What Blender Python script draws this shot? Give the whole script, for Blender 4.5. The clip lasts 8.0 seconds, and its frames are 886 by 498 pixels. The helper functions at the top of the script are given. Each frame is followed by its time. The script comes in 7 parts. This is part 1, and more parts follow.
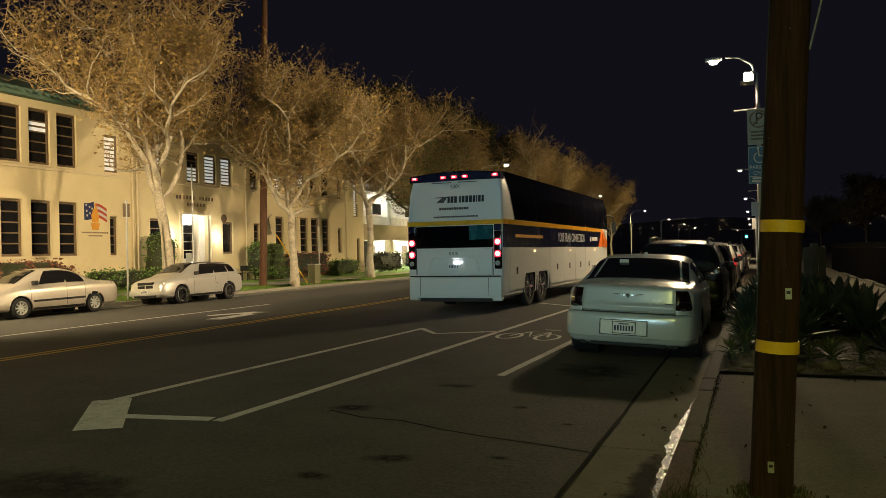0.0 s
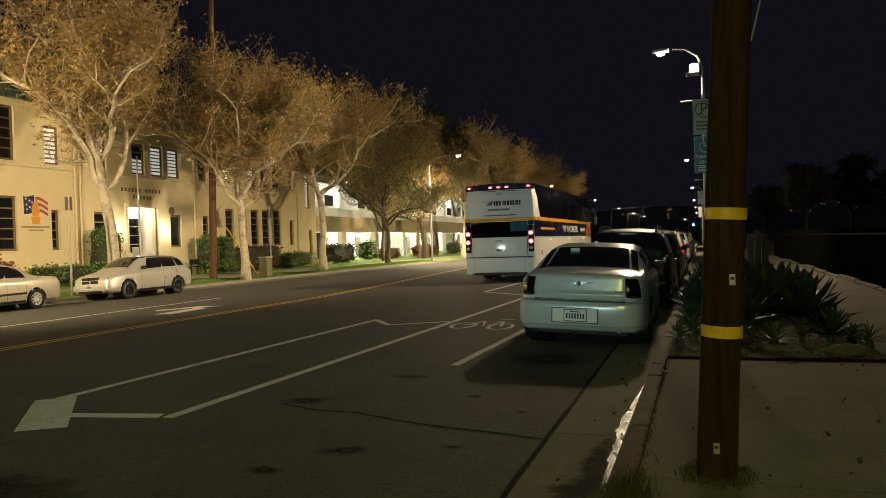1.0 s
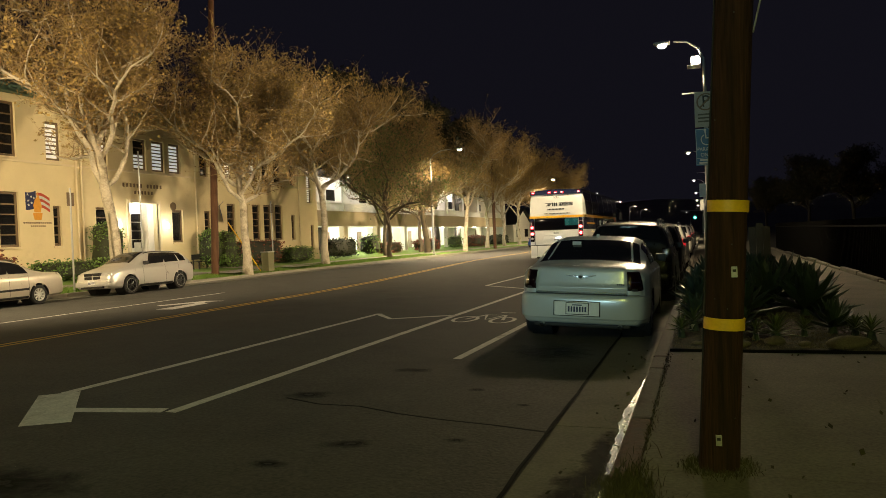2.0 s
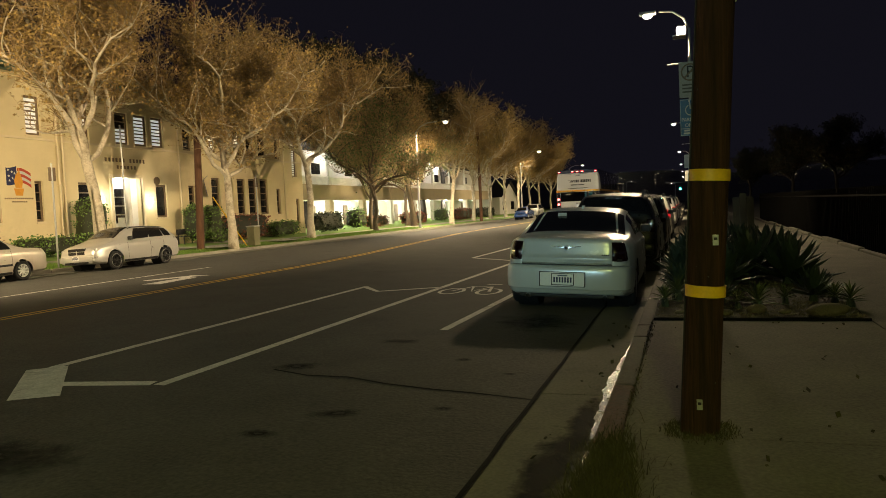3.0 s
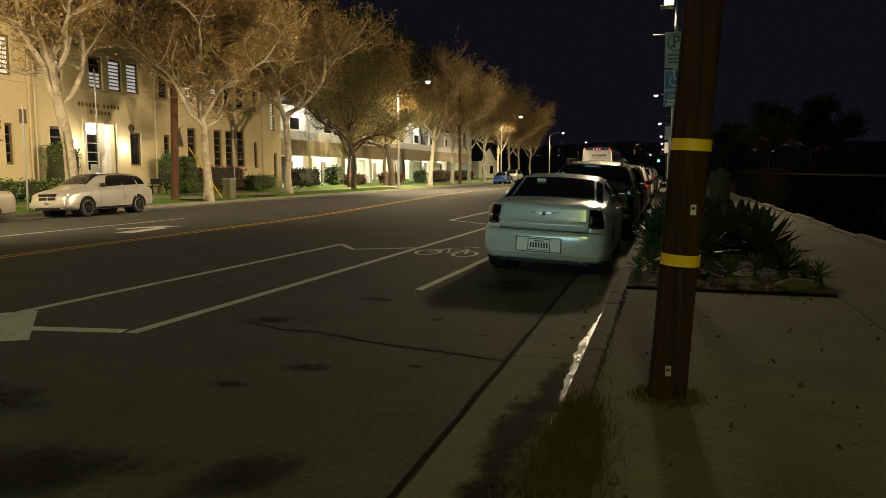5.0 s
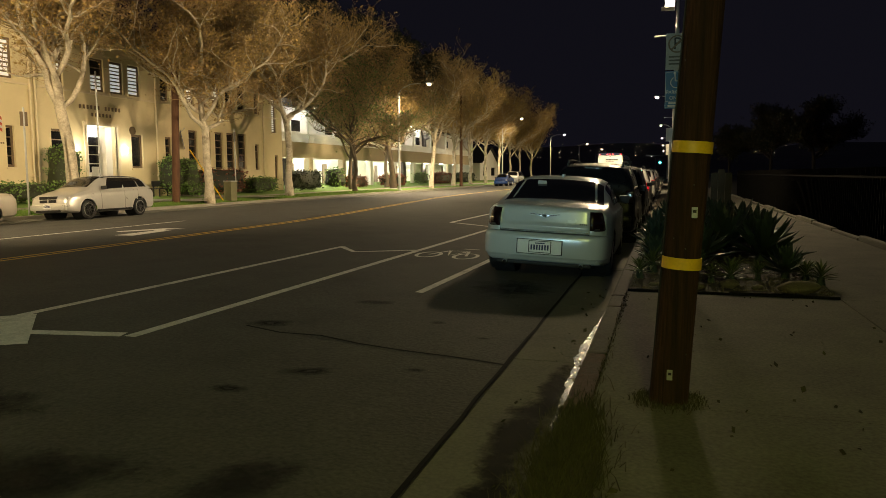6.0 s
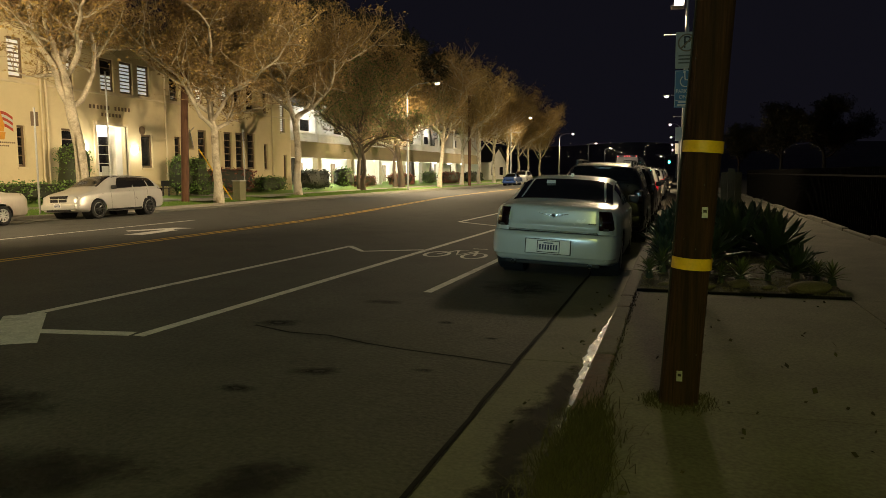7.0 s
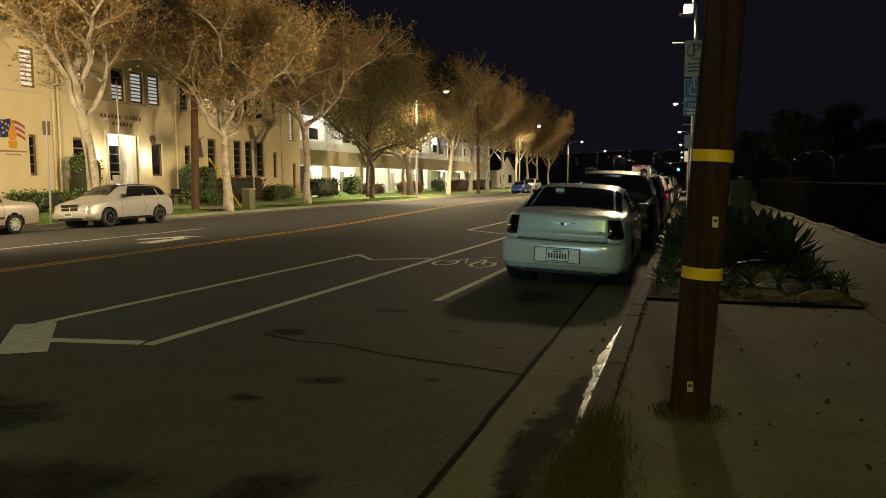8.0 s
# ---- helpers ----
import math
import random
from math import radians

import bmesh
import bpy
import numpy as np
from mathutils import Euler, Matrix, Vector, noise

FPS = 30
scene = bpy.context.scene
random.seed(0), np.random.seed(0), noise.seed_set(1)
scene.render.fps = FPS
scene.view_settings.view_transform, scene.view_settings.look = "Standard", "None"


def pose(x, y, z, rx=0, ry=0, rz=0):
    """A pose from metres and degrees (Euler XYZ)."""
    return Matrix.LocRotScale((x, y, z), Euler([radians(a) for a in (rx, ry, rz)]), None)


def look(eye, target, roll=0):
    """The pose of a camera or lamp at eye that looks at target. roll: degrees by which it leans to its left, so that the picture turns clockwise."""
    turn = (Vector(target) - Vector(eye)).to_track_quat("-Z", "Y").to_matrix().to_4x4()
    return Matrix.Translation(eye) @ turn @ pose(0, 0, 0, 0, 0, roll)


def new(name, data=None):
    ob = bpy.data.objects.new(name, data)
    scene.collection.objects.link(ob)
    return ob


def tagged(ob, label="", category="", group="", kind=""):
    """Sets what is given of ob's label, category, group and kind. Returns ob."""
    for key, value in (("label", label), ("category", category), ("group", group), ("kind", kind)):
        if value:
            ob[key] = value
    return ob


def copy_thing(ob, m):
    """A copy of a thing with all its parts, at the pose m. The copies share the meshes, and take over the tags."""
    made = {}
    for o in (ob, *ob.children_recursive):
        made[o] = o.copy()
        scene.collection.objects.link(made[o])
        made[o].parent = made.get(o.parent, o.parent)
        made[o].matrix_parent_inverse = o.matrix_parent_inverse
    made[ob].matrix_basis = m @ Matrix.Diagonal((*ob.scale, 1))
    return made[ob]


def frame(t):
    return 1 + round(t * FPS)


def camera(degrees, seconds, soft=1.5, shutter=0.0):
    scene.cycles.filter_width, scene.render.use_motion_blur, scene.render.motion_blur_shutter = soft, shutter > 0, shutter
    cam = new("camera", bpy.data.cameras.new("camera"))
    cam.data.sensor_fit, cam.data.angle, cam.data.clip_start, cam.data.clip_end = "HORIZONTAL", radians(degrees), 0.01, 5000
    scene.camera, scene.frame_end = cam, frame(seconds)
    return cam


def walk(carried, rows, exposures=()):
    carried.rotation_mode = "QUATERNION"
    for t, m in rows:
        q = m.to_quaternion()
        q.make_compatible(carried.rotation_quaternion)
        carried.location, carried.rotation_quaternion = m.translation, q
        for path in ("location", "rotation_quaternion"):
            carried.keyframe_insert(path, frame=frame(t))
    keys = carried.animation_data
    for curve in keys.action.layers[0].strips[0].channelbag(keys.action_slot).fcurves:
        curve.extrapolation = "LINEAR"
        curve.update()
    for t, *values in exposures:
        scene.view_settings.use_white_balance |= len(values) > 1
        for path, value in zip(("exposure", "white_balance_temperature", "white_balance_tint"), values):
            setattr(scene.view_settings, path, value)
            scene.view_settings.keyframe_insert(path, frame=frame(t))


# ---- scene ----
cam = camera(62.22, 8.0, soft=0.75)
walk(cam, [
    (0.0, pose(-0.003, 0.001, 1.625, 90.397, 1.387, 22.930)),
    (0.5, pose(0.004, 0.000, 1.622, 89.872, 1.769, 20.762)),
    (1.0, pose(0.005, 0.012, 1.622, 89.573, 2.028, 19.311)),
    (2.5, pose(0.003, -0.003, 1.614, 88.303, 2.505, 19.448)),
    (3.0, pose(0.020, -0.026, 1.604, 86.975, 2.704, 18.366)),
    (3.5, pose(0.025, -0.042, 1.591, 85.838, 1.687, 16.173)),
    (4.0, pose(0.009, -0.034, 1.581, 84.496, 0.528, 15.346)),
    (4.5, pose(0.003, -0.031, 1.582, 83.912, -0.028, 16.521)),
    (6.0, pose(0.005, 0.008, 1.588, 84.135, 0.220, 16.811)),
    (6.5, pose(0.007, 0.025, 1.593, 84.046, 0.298, 16.925)),
    (7.0, pose(-0.000, 0.024, 1.590, 84.091, 0.246, 17.458)),
    (7.5, pose(0.000, 0.032, 1.590, 84.329, 0.312, 17.854)),
    (8.0, pose(-0.003, 0.033, 1.600, 84.705, 0.329, 18.134)),
], exposures=[(0.0, 0.0), (3.0, 0.04), (4.0, -0.14), (5.5, -0.10), (8.0, -0.06)])

# ---------------------------------------------------------------- world and light
world = bpy.data.worlds.new("night_sky")
scene.world = world
world.use_nodes = True
_bg = world.node_tree.nodes["Background"]
_bg.inputs["Color"].default_value = (0.31, 0.29, 0.47, 1)
_bg.inputs["Strength"].default_value = 0.017
WARM = (1.0, 0.765, 0.44)


def lamp_light(name, at, watts, color, radius=0.12, cone=None, aim=None, blend=0.6):
    """A lamp that shines from a luminaire: a point, or a spot with its cone in degrees."""
    data = bpy.data.lights.new(name, "SPOT" if cone else "POINT")
    data.energy, data.color, data.shadow_soft_size = watts, color, radius
    if cone:
        data.spot_size, data.spot_blend = radians(cone), blend
    ob = new(name, data)
    ob.matrix_world = look(at, aim or (at[0], at[1] + 0.001, at[2] - 5))
    return ob


# ---------------------------------------------------------------- materials
def mat(name, color, rough=0.6, metal=0.0, var=0.25, scale=6.0, fine=60.0, bump=0.15, spec=0.5, dirt=None, emit=0.0, emit_color=None,
        jitter=0.0, alpha=1.0, transmission=0.0, stretch=(1, 1, 1), coat=0.0):
    """A surface with blotches, fine grain and relief; dirt is a second colour laid on in patches."""
    m = bpy.data.materials.new(name)
    m.use_nodes = True
    nt = m.node_tree
    b = nt.nodes["Principled BSDF"]
    N = nt.nodes.new
    L = nt.links.new
    geo = N("ShaderNodeTexCoord")
    mp = N("ShaderNodeMapping")
    mp.inputs["Scale"].default_value = stretch
    L(geo.outputs["Object"], mp.inputs["Vector"])
    n1 = N("ShaderNodeTexNoise")
    n1.inputs["Scale"].default_value = scale
    n1.inputs["Detail"].default_value = 6
    n1.inputs["Roughness"].default_value = 0.6
    n2 = N("ShaderNodeTexNoise")
    n2.inputs["Scale"].default_value = fine
    n2.inputs["Detail"].default_value = 3
    L(mp.outputs[0], n1.inputs["Vector"])
    L(mp.outputs[0], n2.inputs["Vector"])
    add = N("ShaderNodeMath")
    add.operation = "MULTIPLY_ADD"
    add.inputs[1].default_value = 0.5
    L(n2.outputs["Fac"], add.inputs[0])
    half = N("ShaderNodeMath")
    half.operation = "MULTIPLY"
    half.inputs[1].default_value = 0.5
    L(n1.outputs["Fac"], half.inputs[0])
    L(half.outputs[0], add.inputs[2])
    ramp = N("ShaderNodeMapRange")
    ramp.inputs[1].default_value, ramp.inputs[2].default_value = 0.3, 0.7
    ramp.inputs[3].default_value, ramp.inputs[4].default_value = 1 - var, 1 + var
    L(add.outputs[0], ramp.inputs[0])
    last = ramp.outputs[0]
    if jitter:
        info = N("ShaderNodeObjectInfo")
        isl = N("ShaderNodeNewGeometry")
        mix = N("ShaderNodeMath")
        L(info.outputs["Random"], mix.inputs[0])
        L(isl.outputs["Random Per Island"], mix.inputs[1])
        fr = N("ShaderNodeMath")
        fr.operation = "FRACT"
        L(mix.outputs[0], fr.inputs[0])
        jr = N("ShaderNodeMapRange")
        jr.inputs[3].default_value, jr.inputs[4].default_value = 1 - jitter, 1 + jitter
        L(fr.outputs[0], jr.inputs[0])
        mu = N("ShaderNodeMath")
        mu.operation = "MULTIPLY"
        L(last, mu.inputs[0])
        L(jr.outputs[0], mu.inputs[1])
        last = mu.outputs[0]
    col = N("ShaderNodeVectorMath")
    col.operation = "SCALE"
    col.inputs[0].default_value = color
    L(last, col.inputs["Scale"])
    out = col.outputs[0]
    if dirt:
        n3 = N("ShaderNodeTexNoise")
        n3.inputs["Scale"].default_value = scale * 0.35
        n3.inputs["Detail"].default_value = 8
        n3.inputs["Roughness"].default_value = 0.7
        L(mp.outputs[0], n3.inputs["Vector"])
        dr = N("ShaderNodeMapRange")
        dr.inputs[1].default_value, dr.inputs[2].default_value = dirt[1], dirt[1] + 0.14
        L(n3.outputs["Fac"], dr.inputs[0])
        dm = N("ShaderNodeMix")
        dm.data_type = "RGBA"
        L(dr.outputs[0], dm.inputs["Factor"])
        L(out, dm.inputs["A"])
        dm.inputs["B"].default_value = (*dirt[0], 1)
        out = dm.outputs["Result"]
    L(out, b.inputs["Base Color"])
    rr = N("ShaderNodeMapRange")
    rr.inputs[3].default_value, rr.inputs[4].default_value = max(rough - 0.12, 0.02), min(rough + 0.12, 1)
    L(n1.outputs["Fac"], rr.inputs[0])
    L(rr.outputs[0], b.inputs["Roughness"])
    b.inputs["Metallic"].default_value = metal
    b.inputs["Specular IOR Level"].default_value = spec
    b.inputs["Transmission Weight"].default_value = transmission
    b.inputs["Coat Weight"].default_value = coat
    b.inputs["Coat Roughness"].default_value = 0.06
    if bump:
        bp = N("ShaderNodeBump")
        bp.inputs["Strength"].default_value = bump
        bp.inputs["Distance"].default_value = 0.02
        L(add.outputs[0], bp.inputs["Height"])
        L(bp.outputs[0], b.inputs["Normal"])
    if emit:
        b.inputs["Emission Color"].default_value = (*(emit_color or color), 1)
        b.inputs["Emission Strength"].default_value = emit
    return m


M = {}
M["asphalt"] = mat("asphalt", (0.053, 0.052, 0.046), 0.82, var=0.7, scale=1.1, fine=32, bump=0.8, dirt=((0.020, 0.019, 0.018), 0.58))
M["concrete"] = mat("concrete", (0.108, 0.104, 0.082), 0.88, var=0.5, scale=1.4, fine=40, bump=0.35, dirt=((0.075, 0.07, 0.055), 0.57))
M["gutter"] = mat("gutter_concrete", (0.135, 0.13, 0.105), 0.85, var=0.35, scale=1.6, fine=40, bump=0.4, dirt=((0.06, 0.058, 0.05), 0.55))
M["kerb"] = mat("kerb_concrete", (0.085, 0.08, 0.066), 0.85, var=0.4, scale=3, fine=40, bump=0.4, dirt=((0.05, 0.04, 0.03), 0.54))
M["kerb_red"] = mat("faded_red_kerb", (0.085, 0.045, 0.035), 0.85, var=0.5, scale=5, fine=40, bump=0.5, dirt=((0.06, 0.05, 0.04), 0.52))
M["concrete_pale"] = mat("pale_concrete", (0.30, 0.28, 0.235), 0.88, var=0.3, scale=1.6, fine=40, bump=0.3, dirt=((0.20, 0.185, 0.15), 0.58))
M["wet"] = mat("wet_gutter", (0.05, 0.05, 0.05), 0.24, var=0.4, scale=5, fine=26, bump=0.6, spec=1.0)
M["tar"] = mat("tar_joint", (0.007, 0.007, 0.006), 0.9, var=0.5, scale=5, bump=0.3, spec=0.1)
M["mark_white"] = mat("worn_white_paint", (0.62, 0.61, 0.57), 0.7, var=0.35, scale=7, fine=40, bump=0.3, dirt=((0.20, 0.19, 0.17), 0.58))
M["mark_yellow"] = mat("worn_yellow_paint", (0.62, 0.38, 0.05), 0.7, var=0.3, scale=7, fine=50, bump=0.3, dirt=((0.24, 0.16, 0.05), 0.62))
M["grass"] = mat("lawn", (0.15, 0.26, 0.040), 0.9, var=0.55, scale=1.8, fine=30, bump=0.9, dirt=((0.07, 0.06, 0.03), 0.62))
M["soil"] = mat("planter_soil", (0.042, 0.035, 0.025), 0.95, var=0.5, scale=6, fine=50, bump=0.9)
M["earth"] = mat("dark_earth", (0.028, 0.028, 0.022), 0.95, var=0.4, scale=0.3, fine=6, bump=0.3)
M["stucco"] = mat("cream_stucco", (0.66, 0.56, 0.345), 0.9, var=0.10, scale=0.9, fine=55, bump=0.22, dirt=((0.52, 0.43, 0.27), 0.58))
M["stucco_white"] = mat("white_stucco", (0.74, 0.72, 0.66), 0.88, var=0.08, scale=0.9, fine=55, bump=0.15)
M["trim"] = mat("cream_trim", (0.66, 0.56, 0.38), 0.8, var=0.1, scale=3, bump=0.1)
M["sash"] = mat("brown_sash", (0.15, 0.10, 0.055), 0.6, var=0.25, scale=5, bump=0.1)
M["glass_dark"] = mat("dark_glass", (0.012, 0.012, 0.013), 0.06, var=0.2, scale=2, bump=0.0, spec=0.6)
# the blind itself glows, in place of room light behind it
M["blind"] = mat("self_glowing_blind", (0.75, 0.72, 0.62), 0.8, var=0.12, scale=4, emit=0.42, emit_color=(0.92, 0.97, 0.86), bump=0.1)
M["tile_roof"] = mat("green_clay_roof", (0.10, 0.17, 0.13), 0.7, var=0.35, scale=4, bump=0.3, jitter=0.2)
M["wood_pole"] = mat("creosoted_wood", (0.042, 0.019, 0.011), 0.9, var=0.75, scale=9, fine=70, bump=1.0, spec=0.25, stretch=(1, 1, 0.05), dirt=((0.010, 0.006, 0.004), 0.54))
M["wood_brown"] = mat("weathered_brown_pole", (0.10, 0.045, 0.022), 0.85, var=0.5, scale=4, fine=30, bump=0.7, stretch=(1, 1, 0.06))
M["band_yellow"] = mat("yellow_reflective_band", (0.80, 0.50, 0.02), 0.45, var=0.12, scale=12, bump=0.1)
M["galv"] = mat("galvanised_steel", (0.40, 0.40, 0.39), 0.45, metal=0.6, var=0.2, scale=8, bump=0.1)
M["sign_white"] = mat("weathered_white_sign", (0.50, 0.50, 0.47), 0.5, var=0.15, scale=9, bump=0.05)
M["sign_grey"] = mat("dulled_white_sign", (0.33, 0.32, 0.29), 0.6, var=0.2, scale=9, bump=0.05)
M["sign_blue"] = mat("weathered_blue_sign", (0.010, 0.10, 0.22), 0.5, var=0.2, scale=9, bump=0.05)
M["fence_black"] = mat("matt_fence_paint", (0.006, 0.006, 0.006), 0.9, var=0.3, scale=8, bump=0.1, spec=0.05)
M["black"] = mat("matt_black", (0.012, 0.012, 0.013), 0.6, var=0.3, scale=8, bump=0.1)
M["lamp_glow"] = mat("lamp_glow", (1, 0.9, 0.7), 0.4, var=0.0, bump=0, emit=70.0, emit_color=(1.0, 0.86, 0.62))


def soft_stain(name, color, rough, edge=0.35, spec=0.3):
    """A stain that thins out towards its ragged rim; its piece is a unit disc scaled to size."""
    m = bpy.data.materials.new(name)
    m.use_nodes = True
    nt = m.node_tree
    b = nt.nodes["Principled BSDF"]
    b.inputs["Base Color"].default_value = (*color, 1)
    b.inputs["Roughness"].default_value = rough
    b.inputs["Specular IOR Level"].default_value = spec
    tc = nt.nodes.new("ShaderNodeTexCoord")
    ln = nt.nodes.new("ShaderNodeVectorMath")
    ln.operation = "LENGTH"
    nt.links.new(tc.outputs["Object"], ln.inputs[0])
    geo = nt.nodes.new("ShaderNodeNewGeometry")
    nz = nt.nodes.new("ShaderNodeTexNoise")
    nz.inputs["Scale"].default_value, nz.inputs["Detail"].default_value, nz.inputs["Roughness"].default_value = 5.0, 6.0, 0.65
    nt.links.new(geo.outputs["Position"], nz.inputs["Vector"])
    ad = nt.nodes.new("ShaderNodeMath")
    ad.operation = "MULTIPLY_ADD"
    ad.inputs[1].default_value = 1.3
    nt.links.new(nz.outputs["Fac"], ad.inputs[0])
    nt.links.new(ln.outputs["Value"], ad.inputs[2])
    mr = nt.nodes.new("ShaderNodeMapRange")
    mr.inputs[1].default_value, mr.inputs[2].default_value = 1.45 - edge, 1.45
    mr.inputs[3].default_value, mr.inputs[4].default_value = 0.85, 0.0
    nt.links.new(ad.outputs[0], mr.inputs[0])
    nt.links.new(mr.outputs[0], b.inputs["Alpha"])
    return m


M["oil_stain"] = soft_stain("old_oil_stain", (0.010, 0.010, 0.009), 0.7, 0.7)
M["damp"] = soft_stain("damp_gutter_stain", (0.016, 0.015, 0.012), 0.8, 0.45, 0.12)

# ---------------------------------------------------------------- mesh helpers
def box(bm, x0, x1, y0, y1, z0, z1, bevel=0.0):
    r = bmesh.ops.create_cube(bm, size=1.0)
    vs = r["verts"]
    for v in vs:
        v.co = Vector(((x0 + x1) / 2 + v.co.x * (x1 - x0), (y0 + y1) / 2 + v.co.y * (y1 - y0), (z0 + z1) / 2 + v.co.z * (z1 - z0)))
    if bevel:
        es = list({e for v in vs for e in v.link_edges})
        bmesh.ops.bevel(bm, geom=es, offset=bevel, segments=2, affect="EDGES", profile=0.6)
    return vs


def tube(bm, pts, radii, seg=8, cap=True):
    """A tube through pts with a radius at each."""
    pts = [Vector(p) for p in pts]
    rings = []
    ref = None
    for i, p in enumerate(pts):
        d = (pts[min(i + 1, len(pts) - 1)] - pts[max(i - 1, 0)]).normalized()
        if ref is None:
            ref = d.orthogonal().normalized()
        a = (ref - d * ref.dot(d))
        a = a.normalized() if a.length > 1e-6 else d.orthogonal().normalized()
        ref = a
        b = d.cross(a)
        r = radii[i] if hasattr(radii, "__len__") else radii
        rings.append([bm.verts.new(p + (a * math.cos(k * math.tau / seg) + b * math.sin(k * math.tau / seg)) * r) for k in range(seg)])
    for q, w in zip(rings, rings[1:]):
        for k in range(seg):
            bm.faces.new((q[k], q[(k + 1) % seg], w[(k + 1) % seg], w[k]))
    if cap:
        bm.faces.new(rings[0][::-1])
        bm.faces.new(rings[-1])
    return rings


def quad(bm, *ps):
    return bm.faces.new([bm.verts.new(p) for p in ps])


def mesh_of(name, bm, material, smooth=False):
    me = bpy.data.meshes.new(name)
    bmesh.ops.recalc_face_normals(bm, faces=bm.faces[:])
    bm.to_mesh(me)
    bm.free()
    for m in (material if isinstance(material, (list, tuple)) else [material]):
        me.materials.append(m)
    if smooth:
        me.polygons.foreach_set("use_smooth", [True] * len(me.polygons))
        me.set_sharp_from_angle(angle=radians(38))
    return me


def part(name, bm, material, parent=None, label="", smooth=False, at=None):
    """One mesh object, under a thing or on its own."""
    ob = new(name, mesh_of(name, bm, material, smooth))
    ob.parent = parent
    if at is not None:
        ob.matrix_basis = at
    return tagged(ob, label) if label else ob


def thing(name, label, category, at=None, group="", kind=""):
    """An empty at a thing's base."""
    ob = new(name)
    ob.empty_display_size = 0.2
    if at is not None:
        ob.matrix_basis = at
    return tagged(ob, label, category, group, kind)


def B(*boxes, bevel=0.0):
    bm = bmesh.new()
    for b in boxes:
        box(bm, *b, bevel=bevel)
    return bm


# ---------------------------------------------------------------- ground, road, kerbs, walks
KERB_R, KERB_L = -0.57, -21.5
CROWN = 0.19


def road_z(x):
    return CROWN * max(0.0, 1 - ((x + 10.5) / 10.0) ** 2) if -20.6 < x < -0.4 else 0.0


def sheet(xs, ys, zf):
    bm = bmesh.new()
    g = [[bm.verts.new((x, y, zf(x, y))) for x in xs] for y in ys]
    for j in range(len(ys) - 1):
        for i in range(len(xs) - 1):
            bm.faces.new((g[j][i], g[j][i + 1], g[j + 1][i + 1], g[j + 1][i]))
    return bm


tagged(part("ground", sheet([-900, -200, -60, -30, 0, 8, 60, 200, 900], [-900, -200, -30, 100, 400, 1500], lambda x, y: -0.12), M["earth"]),
       "dark bare earth far around the street", "ground", kind="structure")
ROAD_XS = [-20.58 + i * (19.39 / 40) for i in range(41)]
tagged(part("road", sheet(ROAD_XS, [-60 + 6 * i for i in range(86)], lambda x, y: road_z(x)), M["asphalt"], smooth=True),
       "worn dark grey asphalt roadway with a crowned middle", "road", kind="structure")


def strip(bm, pts, width, up=0.004):
    """A painted line through plan points, laid on the road."""
    pts = [Vector((p[0], p[1], 0)) for p in pts]
    fine = []
    for a, b in zip(pts, pts[1:]):
        n = max(1, int((b - a).length / 1.0))
        fine += [a.lerp(b, k / n) for k in range(n)]
    fine.append(pts[-1])
    last = None
    for i, p in enumerate(fine):
        d = (fine[min(i + 1, len(fine) - 1)] - fine[max(i - 1, 0)]).normalized()
        s = Vector((d.y, -d.x, 0)) * width / 2
        pair = []
        for q in (p - s, p + s):
            pair.append(bm.verts.new((q.x, q.y, road_z(q.x) + up)))
        if last:
            bm.faces.new((last[0], last[1], pair[1], pair[0]))
        last = pair


def patch(bm, pts, up=0.004):
    bm.faces.new([bm.verts.new((x, y, road_z(x) + up)) for x, y in pts])


def ribbon(name, x0, x1, y0, y1, z, thick, material, label, category, bevel=0.02, step=None):
    """A long kerb or slab."""
    return tagged(part(name, B((x0, x1, y0, y1, z - thick, z), bevel=bevel), material), label, category, kind="structure")


# gutter pans, in bays
for nm, xa, xb in (("gutter_near", -1.19, KERB_R + 0.02), ("gutter_far", KERB_L, -20.58)):
    g = thing(nm, "stained concrete gutter pan beside the kerb", "gutter", kind="structure")
    y = -12.0
    while y < 150:
        part("bay", B((xa + 0.004, xb, y + 0.008, y + 5.992, -0.1, 0.03), bevel=0.006), M["gutter"], g)
        y += 6.0
    part("bay", B((xa + 0.004, xb, 150.0, 440.0, -0.1, 0.03)), M["gutter"], g)
KB = [(-60, -8), (-8, 4.4), (4.41, 5.86), (5.87, 8.0), (8.03, 8.75), (8.78, 14.3), (14.31, 20.3), (20.31, 26.3), (26.31, 44), (44.01, 430)]
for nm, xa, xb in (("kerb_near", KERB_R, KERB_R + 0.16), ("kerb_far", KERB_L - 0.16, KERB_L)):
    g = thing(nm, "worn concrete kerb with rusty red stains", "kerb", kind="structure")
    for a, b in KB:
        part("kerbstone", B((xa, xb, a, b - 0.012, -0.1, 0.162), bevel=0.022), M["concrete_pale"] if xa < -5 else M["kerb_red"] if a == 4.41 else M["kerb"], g)

